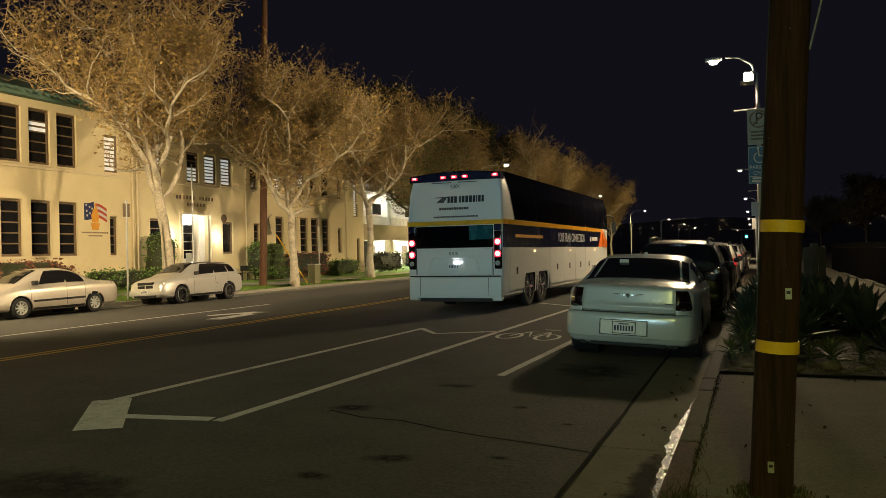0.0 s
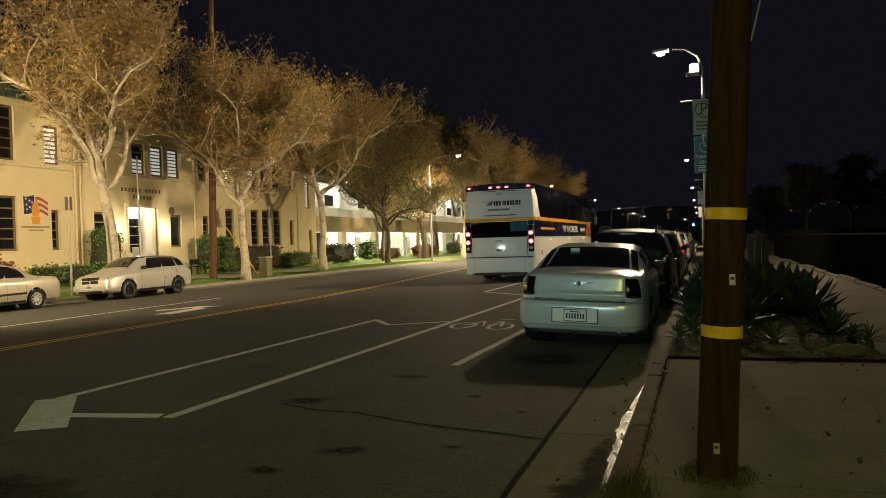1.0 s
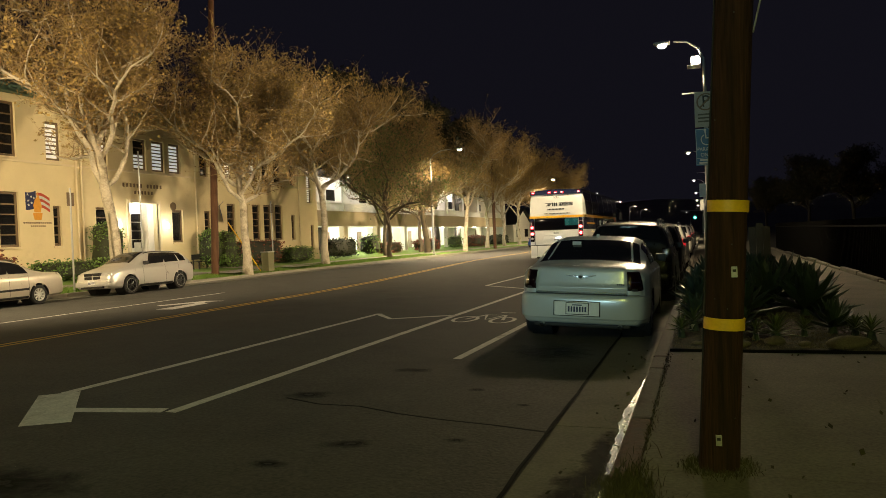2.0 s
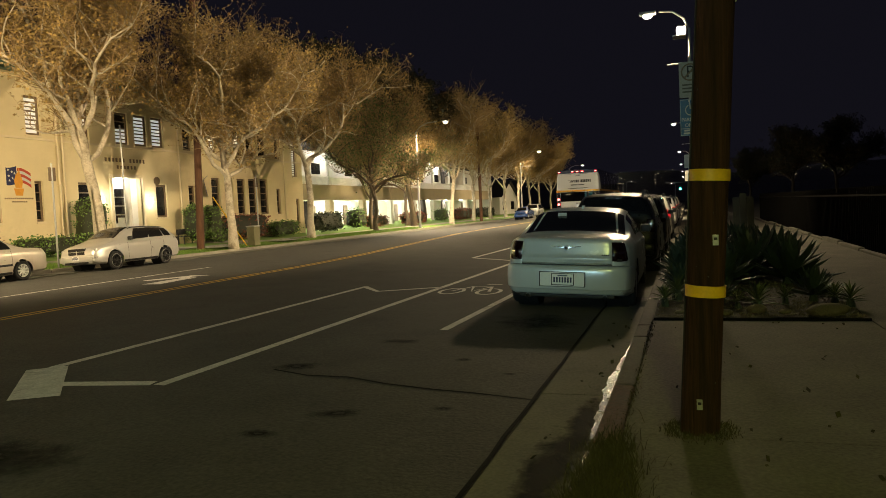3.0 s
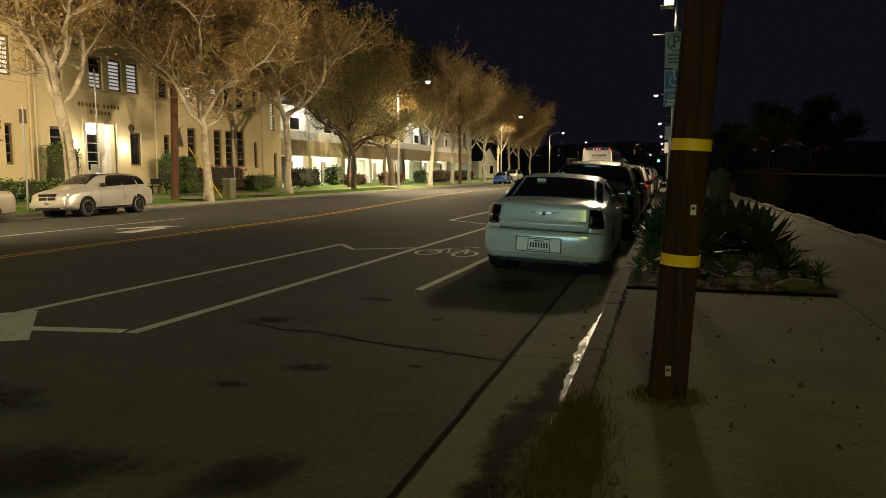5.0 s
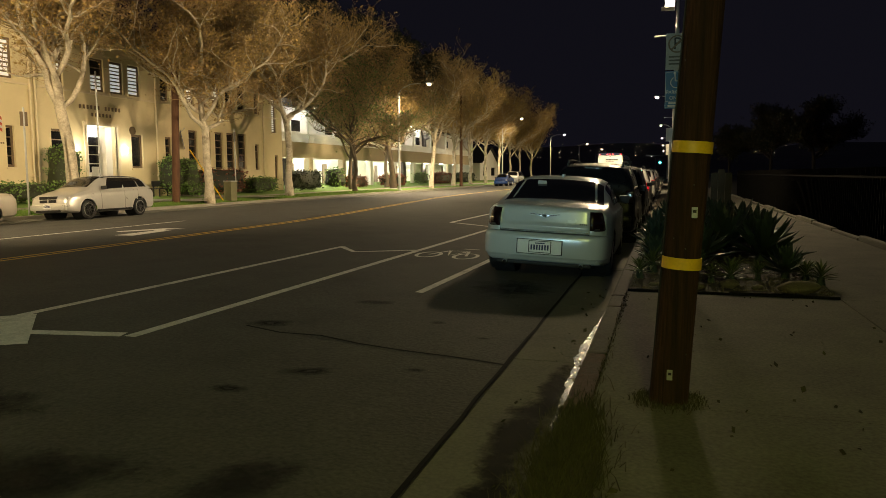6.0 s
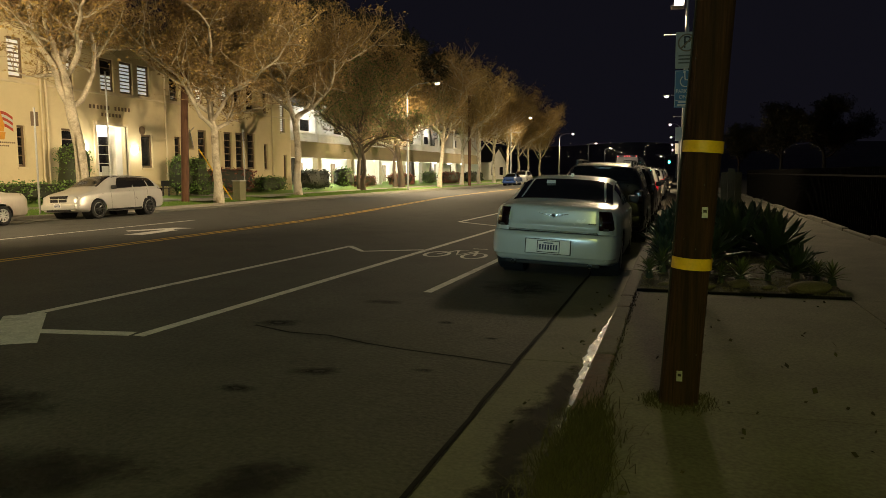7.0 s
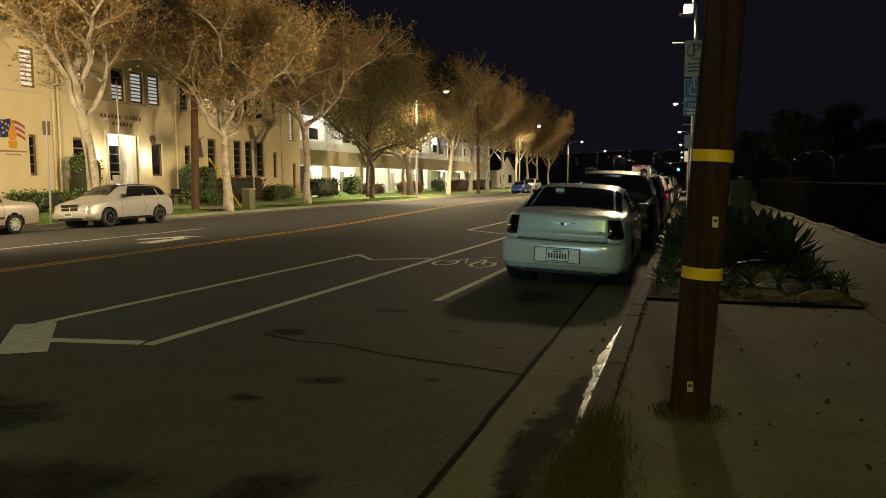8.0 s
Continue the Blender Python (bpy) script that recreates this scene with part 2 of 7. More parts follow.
# near footway in slabs, planter between kerb and walk past 9 m
WALK = 0.155
walk_near = thing("pavement_near", "drab concrete footway slabs with tooled joints", "pavement", kind="structure")
for j in range(-3, 18):
    a, b = 0.12 + 4.5 * j, 0.12 + 4.5 * (j + 1)
    for xa, xb in ((-0.405, 1.93), (1.934, 3.9)):
        if xa < 0 and a > 8.9:
            continue
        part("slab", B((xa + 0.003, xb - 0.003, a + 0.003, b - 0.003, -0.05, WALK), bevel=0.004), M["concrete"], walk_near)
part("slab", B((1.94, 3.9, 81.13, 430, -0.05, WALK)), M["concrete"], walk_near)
edge = thing("walk_edge", "pale low concrete edging beside the footway", "edging", kind="structure")
for j in range(30):
    h = 0.20 + 0.03 * ((j * 7) % 3)
    part("edge_block", B((3.92, 4.07, -6 + 2.6 * j, -6 + 2.6 * j + 2.5, -0.05, h), bevel=0.03), M["concrete"], edge)
tagged(part("planter_bed", sheet([-0.405 + 0.1015 * i for i in range(24)], [9.14 + 0.25 * i for i in range(170)],
                                 lambda x, y: 0.17 + 0.05 * noise.noise((x * 3, y * 3, 0))), M["soil"], smooth=True),
       "bare gravelly soil of the street planter", "planter bed", kind="structure")
tagged(part("planter_edge", B((-0.405, 1.93, 9.13, 9.18, 0.0, 0.185), bevel=0.01), M["tar"]), "dark timber edging of the planter", "edging", kind="structure")

# far verge, footway and lawn
tagged(part("grass_verge", sheet([KERB_L - 0.16 - 0.2 * i for i in range(14)], [-20 + 0.8 * i for i in range(260)],
                                 lambda x, y: 0.15 + 0.09 * min(1, (KERB_L - 0.16 - x) / 1.0) + 0.03 * noise.noise((x, y, 1))), M["grass"], smooth=True),
       "ragged green grass verge along the far kerb", "grass verge", kind="structure")
far_walk = thing("pavement_far", "pale concrete footway behind the grass verge", "pavement", kind="structure")
for j in range(-8, 66):
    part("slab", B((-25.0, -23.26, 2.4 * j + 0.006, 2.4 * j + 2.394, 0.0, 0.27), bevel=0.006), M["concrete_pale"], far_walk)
tagged(part("lawn", sheet([-25.0 - 0.5 * i for i in range(31)], [-20 + 2.0 * i for i in range(110)],
                          lambda x, y: 0.26 + 0.04 * (-25 - x) + 0.03 * noise.noise((x, y, 2))), M["grass"], smooth=True),
       "short green lawn before the building", "lawn", kind="structure")
for k, (ya, yb) in enumerate(((30.4, 32.6), (36.4, 39.0))):
    tagged(part("entry_path", sheet([-21.6, -22.0, -23.2, -25, -26.5, -28], [ya, yb], lambda x, y: 0.31 + 0.03 * max(0, -25 - x)), M["concrete_pale"]),
           "pale concrete path across the lawn to the door", "path", kind="structure")


# ---------------------------------------------------------------- road paint
def paint(name, label, material, strips=(), patches=()):
    bm = bmesh.new()
    for pts, w in strips:
        strip(bm, pts, w)
    for pts in patches:
        patch(bm, pts)
    return tagged(part(name, bm, material), label, "road marking", kind="structure")


paint("centre_line", "double solid yellow centre line, worn", M["mark_yellow"],
      [([(-10.50 + o, -30), (-10.50 + o, 14), (-10.50 + o, 19), (-10.75 + o, 23), (-11.30 + o, 28), (-12.1 + o, 35), (-12.8 + o, 41), (-13.2 + o, 50), (-13.2 + o, 160)], 0.10)
       for o in (-0.11, 0.11)])
paint("far_lane_line", "solid white line of the far bicycle lane", M["mark_white"], [([(-14.2, -30), (-14.2, 19.4)], 0.12)])
paint("turn_arrow", "worn white turn arrow in the middle lane", M["mark_white"], [([(-12.05, 14.2), (-12.15, 15.5), (-12.45, 16.1)], 0.24)],
      [[(-11.75, 14.1), (-12.25, 14.1), (-12.3, 15.7), (-11.9, 15.7)], [(-12.3, 15.9), (-12.9, 15.0), (-13.15, 15.2), (-12.55, 16.35), (-11.9, 16.3)]])
paint("buffer_island", "long white outlined buffer beside the bicycle lane", M["mark_white"],
      [([(-6.30, 5.85), (-6.10, 13.34)], 0.12), ([(-4.62, 5.45), (-4.42, 18), (-4.36, 24), (-4.3, 42)], 0.12),
       ([(-6.13, 13.30), (-5.52, 12.55), (-4.55, 13.28)], 0.14), ([(-5.62, 5.28), (-4.72, 5.50)], 0.16)],
      [[(-5.57, 4.68), (-5.24, 4.93), (-6.20, 5.97), (-6.48, 5.70)]])
paint("buffer_island_beyond", "white outlined buffer beside the bicycle lane", M["mark_white"],
      [([(-6.03, 20.78), (-5.85, 34)], 0.12), ([(-6.03, 20.78), (-4.40, 19.6)], 0.12)])
paint("bike_lane_edge", "white line between bicycle lane and parking", M["mark_white"], [([(-2.96, 8.75), (-2.90, 12.0), (-2.85, 40)], 0.11)])


def ring_pts(x, y, rx, ry, n=20):
    return [(x + rx * math.cos(k * math.tau / n), y + ry * math.sin(k * math.tau / n)) for k in range(n + 1)]


paint("bicycle_symbol", "worn white bicycle symbol in the lane", M["mark_white"],
      [(ring_pts(-4.12, 12.75, 0.20, 0.42), 0.07), (ring_pts(-3.42, 12.75, 0.20, 0.42), 0.07), ([(-4.12, 12.75), (-3.92, 13.5), (-3.55, 13.5), (-3.42, 12.75)], 0.06),
       ([(-3.92, 13.5), (-3.75, 12.75), (-3.55, 13.5)], 0.06), ([(-3.75, 13.9), (-3.45, 13.9)], 0.08)])
paint("road_crack", "dark tar-sealed crack across the asphalt", M["tar"],
      [([(-3.9, 6.25), (-3.45, 6.1), (-3.04, 6.13), (-2.6, 5.98), (-2.18, 5.9), (-1.7, 5.86), (-1.2, 5.78)], 0.035), ])
bm = bmesh.new()
strip(bm, [(-1.205 + 0.022 * noise.noise((1.7 * k, 0, 0)), -8 + 0.4 * k) for k in range(120)], 0.032, 0.014)
tagged(part("gutter_seam", bm, M["tar"]), "dark dirty seam between asphalt and gutter", "seam", kind="structure")
stains = thing("oil_stains", "dark oil stains soaked into the asphalt", "stain", kind="structure")
for x, y, rx, ry, turn in ((-1.83, 5.34, 0.13, 0.09, 10), (-3.75, 6.42, 0.36, 0.20, 20), (-2.9, 4.4, 0.22, 0.12, 0), (-2.2, 7.1, 0.12, 0.10, 40), (-1.6, 6.6, 0.10, 0.07, 0), (-3.1, 2.75, 0.95, 0.55, 25),
                           (-4.4, 3.5, 0.9, 0.5, 10), (-2.0, 3.1, 0.5, 0.3, 60), (-2.6, 5.0, 0.3, 0.16, 30), (-1.95, 9.6, 0.7, 1.0, 0), (-3.2, 7.9, 0.3, 0.2, 15)):
    slope = math.degrees(math.atan(-2 * CROWN * (x + 10.5) / 100.0))
    bm = bmesh.new()
    bmesh.ops.create_circle(bm, cap_ends=True, segments=24, radius=1.0)
    part("stain", bm, M["oil_stain"], stains, at=pose(x, y, road_z(x) + 0.007, 0, -slope, 0) @ pose(0, 0, 0, 0, 0, turn) @ Matrix.Diagonal((rx, ry, 1, 1)))
for x, y, rx, ry in ((-0.80, 4.15, 0.24, 1.15), (-0.72, 5.2, 0.16, 0.9), (-0.78, 3.2, 0.22, 0.7)):
    bm = bmesh.new()
    bmesh.ops.create_circle(bm, cap_ends=True, segments=24, radius=1.0)
    part("damp_stain", bm, M["damp"], stains, at=pose(x, y, 0.0325 + 0.0008 * ry) @ Matrix.Diagonal((rx, ry, 1, 1)))
bm = bmesh.new()
yy = 2.6
prev = None
while yy < 8.2:
    w = 0.02 + float(np.interp(yy, [2.6, 4.2, 5.0, 5.8, 6.5, 7.2, 7.9, 8.3], [0.010, 0.035, 0.055, 0.080, 0.100, 0.06, 0.03, 0.0])) * (1 + 0.35 * noise.noise((yy * 4, 0, 0)))
    row = [bm.verts.new((KERB_R - 0.004 - w * k / 3 + (0.022 * noise.noise((yy * 11, k, 3)) if k == 3 else 0), yy, 0.037)) for k in range(4)]
    if prev:
        for k in range(3):
            bm.faces.new((prev[k], prev[k + 1], row[k + 1], row[k]))
    prev = row
    yy += 0.06
tagged(part("gutter_water", bm, M["wet"]), "thin wet trickle shining in the gutter", "water", kind="structure")

# ---------------------------------------------------------------- vehicles
M["silver"] = mat("silver_car_paint", (0.56, 0.60, 0.61), 0.24, metal=0.15, var=0.04, scale=3, fine=200, bump=0.01, spec=0.22, coat=0.0)
M["champagne"] = mat("beige_car_paint", (0.63, 0.62, 0.59), 0.32, metal=0.45, var=0.05, scale=3, fine=200, bump=0.01, coat=0.7)
M["beige"] = mat("pale_beige_car_paint", (0.58, 0.53, 0.45), 0.32, metal=0.35, var=0.05, scale=3, fine=200, bump=0.01, coat=0.7)
M["car_black"] = mat("black_car_paint", (0.010, 0.010, 0.012), 0.3, var=0.2, scale=3, bump=0.01, coat=0.0, spec=0.25)
M["car_white"] = mat("white_car_paint", (0.60, 0.60, 0.58), 0.3, var=0.05, scale=3, bump=0.01, coat=0.6)
M["car_blue"] = mat("blue_car_paint", (0.03, 0.09, 0.32), 0.3, var=0.08, scale=3, bump=0.01, coat=0.6)
M["car_red"] = mat("dark_red_car_paint", (0.10, 0.012, 0.012), 0.3, var=0.08, scale=3, bump=0.01, coat=0.6)
M["tyre"] = mat("tyre_rubber", (0.018, 0.018, 0.019), 0.8, var=0.3, scale=12, bump=0.3)
M["hubcap"] = mat("pale_hubcap", (0.72, 0.72, 0.70), 0.4, metal=0.1, var=0.12, scale=12, bump=0.05)
M["rim"] = mat("alloy_rim", (0.50, 0.50, 0.49), 0.35, metal=0.7, var=0.15, scale=12, bump=0.05)
M["rim_dark"] = mat("dark_rim", (0.05, 0.05, 0.05), 0.4, metal=0.5, var=0.2, scale=12, bump=0.05)
M["chrome"] = mat("chrome", (0.75, 0.75, 0.74), 0.12, metal=1.0, var=0.05, scale=10, bump=0.02)
M["lens_red"] = mat("dark_red_lens", (0.008, 0.0012, 0.0012), 0.15, var=0.2, scale=30, bump=0.12, spec=0.35, coat=0.1)
M["lens_clear"] = mat("clear_lens", (0.42, 0.42, 0.40), 0.38, metal=0.2, var=0.2, scale=30, bump=0.2, coat=0.2)
M["plate"] = mat("plate_white", (0.80, 0.80, 0.78), 0.4, var=0.06, scale=20, bump=0.03)
M["plate_ink"] = mat("plate_ink", (0.03, 0.04, 0.10), 0.5, var=0.1, scale=20, bump=0.0)
M["glow_red"] = mat("red_lamp_glow", (0.9, 0.02, 0.02), 0.3, var=0, bump=0, emit=2.5, emit_color=(1.0, 0.02, 0.05))
M["glow_red_core"] = mat("red_lamp_core", (1, 0.4, 0.35), 0.3, var=0, bump=0, emit=9.0, emit_color=(1.0, 0.16, 0.14))
# weak emission imitates light returned by the parked cars' reflectors
M["glow_red_dim"] = mat("glowing_red_reflector", (0.5, 0.01, 0.01), 0.3, var=0, bump=0, emit=0.5, emit_color=(1.0, 0.04, 0.05))
M["glow_amber"] = mat("amber_lamp_glow", (1, 0.5, 0.1), 0.3, var=0, bump=0, emit=2.0, emit_color=(1.0, 0.65, 0.3))
M["plate_lamp"] = mat("plate_lamp", (1, 1, 1), 0.3, var=0, bump=0, emit=14.0, emit_color=(0.9, 0.95, 1.0))


class Shell:
    """A car body: stations along y, each (y, low half-width, belt half-width, bottom, belt height, top height, top half-width)."""

    def __init__(self, stations):
        self.t = np.array(stations, float)

    def at(self, y):
        ys = self.t[:, 0]
        reach = max(0.0, min(0.22, (y - ys[0] - 0.25) * 0.5, (ys[-1] - y) * 0.4))
        return [sum(float(np.interp(y + reach * f, ys, self.t[:, k])) for f in (-1, -0.5, 0, 0.5, 1)) / 5 for k in range(1, 7)]

    def section(self, y):
        wl, wb, zb, ze, zt, wt = self.at(y)
        h = ze - zb
        return [(0, zb), (wl - 0.10, zb), (wl - 0.02, zb + 0.06), (wl + 0.005, zb + 0.30 * h), (wb + 0.012, zb + 0.66 * h), (wb, ze - 0.05), (wb - 0.035, ze),
                (wt + (wb - wt) * 0.42, ze + (zt - ze) * 0.60), (wt, zt - min(0.05, (zt - ze) * 0.3)), (wt - 0.12, zt), (wt * 0.45, zt + 0.018), (0, zt + 0.024)]

    def point(self, y, v, side=1, off=0.0):
        def raw(yy, vv):
            s = self.section(yy)
            k = min(int(vv), len(s) - 2)
            f = vv - k
            return Vector((side * (s[k][0] * (1 - f) + s[k + 1][0] * f), yy, s[k][1] * (1 - f) + s[k + 1][1] * f))
        p = raw(y, v)
        if off:
            e = 0.02
            dy = raw(y + e, v) - raw(y - e, v)
            dv = raw(y, min(v + 0.15, 11)) - raw(y, max(v - 0.15, 0))
            n = dy.cross(dv) * side
            if n.length > 1e-9:
                n.normalize()
                p += n * off * (1 if n.dot(Vector((p.x, 0, p.z - 0.5))) > 0 else -1)
        return p

    def body(self, wheels, arch):
        bm = bmesh.new()
        y0, y1 = self.t[0, 0], self.t[-1, 0]
        ys = sorted(set([round(y0 + (y1 - y0) * i / 90, 4) for i in range(91)] + [float(v) for v in self.t[:, 0]]))
        vs = [0, 1, 2, 2.5, 3, 3.5, 4, 4.5, 5, 5.5, 6, 6.5, 7, 7.5, 8, 8.5, 9, 9.5, 10, 10.5, 11]
        grid = {}
        for s in (1, -1):
            for i, y in enumerate(ys):
                for j, v in enumerate(vs):
                    if s == -1 and v in (0, 11):
                        grid[s, i, j] = grid[1, i, j]
                        continue
                    p = self.point(y, v, s)
                    if 1 < v < 5:
                        for wy, wr in wheels:
                            d = Vector((p.y - wy, p.z - wr))
                            if arch * 0.8 < d.length < arch * 1.14:
                                d = d.normalized() * arch
                                p.y, p.z = wy + d.x, wr + d.y
                    grid[s, i, j] = bm.verts.new(p)
            for i in range(len(ys) - 1):
                for j in range(len(vs) - 1):
                    q = [grid[s, i, j], grid[s, i + 1, j], grid[s, i + 1, j + 1], grid[s, i, j + 1]]
                    c = sum((w.co for w in q), Vector()) / 4
                    if 1 <= vs[j] < 5 and any(math.hypot(c.y - wy, c.z - wr) < arch * 0.97 for wy, wr in wheels):
                        continue
                    try:
                        bm.faces.new(q)
                    except ValueError:
                        pass
        for i in (0, len(ys) - 1):
            ring = [grid[1, i, j] for j in range(len(vs))] + [grid[-1, i, j] for j in range(len(vs) - 2, 0, -1)]
            bm.faces.new(ring)
        bmesh.ops.remove_doubles(bm, verts=bm.verts[:], dist=0.0005)
        return bm

    def skin(self, y0, y1, v0, v1, side=1, off=0.006, ny=10, nv=6, slant=0.0):
        """A piece of the surface, lifted a little; slant shifts its top along y."""
        bm = bmesh.new()
        g = [[bm.verts.new(self.point(y0 + (y1 - y0) * i / ny + slant * j / nv, v0 + (v1 - v0) * j / nv, side, off)) for j in range(nv + 1)] for i in range(ny + 1)]
        for i in range(ny):
            for j in range(nv):
                bm.faces.new((g[i][j], g[i + 1][j], g[i + 1][j + 1], g[i][j + 1]))
        return bm

    def top_skin(self, y0, y1, v0, off=0.006, ny=10, inset=0.0):
        """A piece of the top from one side to the other, as a rear or front screen."""
        bm = bmesh.new()
        rows = []
        for i in range(ny + 1):
            y = y0 + (y1 - y0) * i / ny
            vs = [v0 + (11 - v0) * k / 5 for k in range(6)]
            row = [self.point(y, v, -1, off) for v in vs] + [self.point(y, v, 1, off) for v in vs[:-1][::-1]]
            rows.append([bm.verts.new(p) for p in row])
        for a, b in zip(rows, rows[1:]):
            for k in range(len(a) - 1):
                bm.faces.new((a[k], a[k + 1], b[k + 1], b[k]))
        return bm


def make_wheel(parent, x, y, r, width, side, rim_mat, spokes=7, name="wheel"):
    """Tyre with sidewall and tread, rim with spokes; the axle along x."""
    w = part(name, lathe([(r * 0.66, -width / 2), (r * 0.93, -width / 2), (r, -width * 0.36), (r, width * 0.36), (r * 0.93, width / 2), (r * 0.66, width / 2)], 28), M["tyre"], parent, smooth=True,
             at=pose(x, y, r))
    s = side
    bm = lathe([(r * 0.68, s * width * 0.44), (r * 0.62, s * width * 0.48), (r * 0.57, s * width * 0.36), (r * 0.55, -s * width * 0.2)], 28)
    for k in range(spokes):
        a = k * math.tau / spokes
        c, d = math.cos(a), math.sin(a)
        tube(bm, [(s * width * 0.34, 0.1 * r * c, 0.1 * r * d), (s * width * 0.40, 0.58 * r * c, 0.58 * r * d)], [r * 0.10, r * 0.075], 5)
    tube(bm, [(s * width * 0.28, 0, 0), (s * width * 0.43, 0, 0)], [r * 0.16, r * 0.13], 12)
    part("rim", bm, rim_mat, w, smooth=True)
    bm = bmesh.new()
    tube(bm, [(s * width * 0.02, 0, 0), (s * width * 0.16, 0, 0)], r * 0.56, 20)
    part("brake", bm, M["rim_dark"], w)
    return w


def lathe(profile, seg=24):
    """A ring about the x axis from (radius, x) pairs."""
    bm = bmesh.new()
    rings = [[bm.verts.new((x, r * math.cos(k * math.tau / seg), r * math.sin(k * math.tau / seg))) for k in range(seg)] for r, x in profile]
    for a, b in zip(rings, rings[1:]):
        for k in range(seg):
            bm.faces.new((a[k], a[(k + 1) % seg], b[(k + 1) % seg], b[k]))
    return bm


def text_part(name, body, size, material, parent, at, label="", extrude=0.002, squeeze=1.0, align="CENTER"):
    """Raised letters in the built-in font, turned into a mesh."""
    cu = bpy.data.curves.new(name, "FONT")
    cu.body, cu.size, cu.extrude = body, size, extrude
    cu.align_x, cu.align_y = align, "CENTER"
    tmp = bpy.data.objects.new(name, cu)
    scene.collection.objects.link(tmp)
    me = bpy.data.meshes.new_from_object(tmp.evaluated_get(bpy.context.evaluated_depsgraph_get()))
    bpy.data.objects.remove(tmp)
    me.materials.clear()
    me.materials.append(material)
    me.transform(Matrix.Diagonal((squeeze, 1, 1, 1)))
    ob = new(name, me)
    ob.parent = parent
    ob.matrix_basis = at
    return tagged(ob, label) if label else ob


def common_car(name, label, at, stations, paint_mat, wheels, r, rim_mat, glass, doors, spokes=7, arch=None, group="parked cars", tw=0.21, screen=8.6):
    """Body, wheel wells, wheels, side windows, screens, door gaps, handles, mirrors.
    glass: (rear screen y0, y1), (front screen y0, y1), side windows [(y0, y1, slant)]; doors: gap positions along y."""
    car = thing(name, label, "car", at, group)
    sh = Shell(stations)
    arch = arch or r * 1.16
    body = part("body", sh.body([(y, r) for y in wheels], arch), paint_mat, car, smooth=True)
    hw = max(s[1] for s in stations)
    for y in wheels:
        for s in (-1, 1):
            bm = lathe([(arch * 1.01, s * (hw - 0.10)), (arch * 1.01, s * (hw - 0.42))], 24)
            bmesh.ops.translate(bm, verts=bm.verts[:], vec=(0, y, r))
            ring = [v for v in bm.verts if abs(v.co.x - s * (hw - 0.42)) < 0.001]
            bm.faces.new(sorted(ring, key=lambda v: math.atan2(v.co.z - r, v.co.y - y)))
            part("wheel_well", bm, M["black"], car)
        for s in (-1, 1):
            make_wheel(car, s * (hw - tw / 2 - 0.005), y, r, tw, s, rim_mat, spokes)
    (ra, rb), (fa, fb), sides = glass
    part("rear_window", sh.top_skin(ra, rb, screen), M["glass_dark"], car, smooth=True)
    part("windscreen", sh.top_skin(fa, fb, 8.6, 0.016, 16), M["glass_dark"], car, smooth=True)
    for s in (-1, 1):
        for a, b, sl in sides:
            part("side_window", sh.skin(a, b, 6.25, 7.85, s, 0.006, slant=sl), M["glass_dark"], car, smooth=True)
        for y in doors:
            part("door_gap", sh.skin(y, y + 0.012, 2.3, 6.0, s, 0.003, 1, 10), M["black"], car)
        for y in doors[:-1]:
            p = sh.point(y + 0.16, 5.2, s, 0.02)
            part("door_handle", B((p.x - 0.012, p.x + 0.012, y + 0.08, y + 0.26, p.z - 0.014, p.z + 0.014), bevel=0.006), paint_mat, car)
        p = sh.point(doors[-1] - 0.12, 6.2, s, 0.09)
        part("mirror", B((p.x - 0.09, p.x + 0.09, p.y - 0.06, p.y + 0.06, p.z - 0.02, p.z + 0.12), bevel=0.03), M["black"], car, smooth=True)
        part("sill", sh.skin(wheels[0] + arch + 0.03, wheels[1] - arch - 0.03, 1.6, 2.25, s, 0.008, 8, 2), M["black"], car)
    return car, sh


def plate(car, x, y, z, back=True):
    """A number plate whose characters stand as plain bars."""
    s = -1 if back else 1
    p = part("number_plate", B((x - 0.152, x + 0.152, y - 0.006, y + 0.006, z - 0.076, z + 0.076), bevel=0.004), M["plate"], car, "white number plate with dark bars")
    yb_ = y + s * 0.0095
    for k in range(7):
        cx = x - 0.117 + 0.039 * k
        part("plate_bar", B((cx - 0.012, cx + 0.012, yb_ - 0.002, yb_ + 0.002, z - 0.045, z + 0.030)), M["plate_ink"], p)
    part("plate_heading", B((x - 0.07, x + 0.07, yb_ - 0.002, yb_ + 0.002, z + 0.045, z + 0.060)), M["plate_ink"], p)


def tilt(x, y, heading=0.0):
    """A parked pose on the crowned road; heading 180 faces the viewer."""
    slope = math.degrees(math.atan(-2 * CROWN * (x + 10.5) / 100.0))
    return pose(x, y, road_z(x), 0, -slope if abs(heading) < 90 else slope, heading)


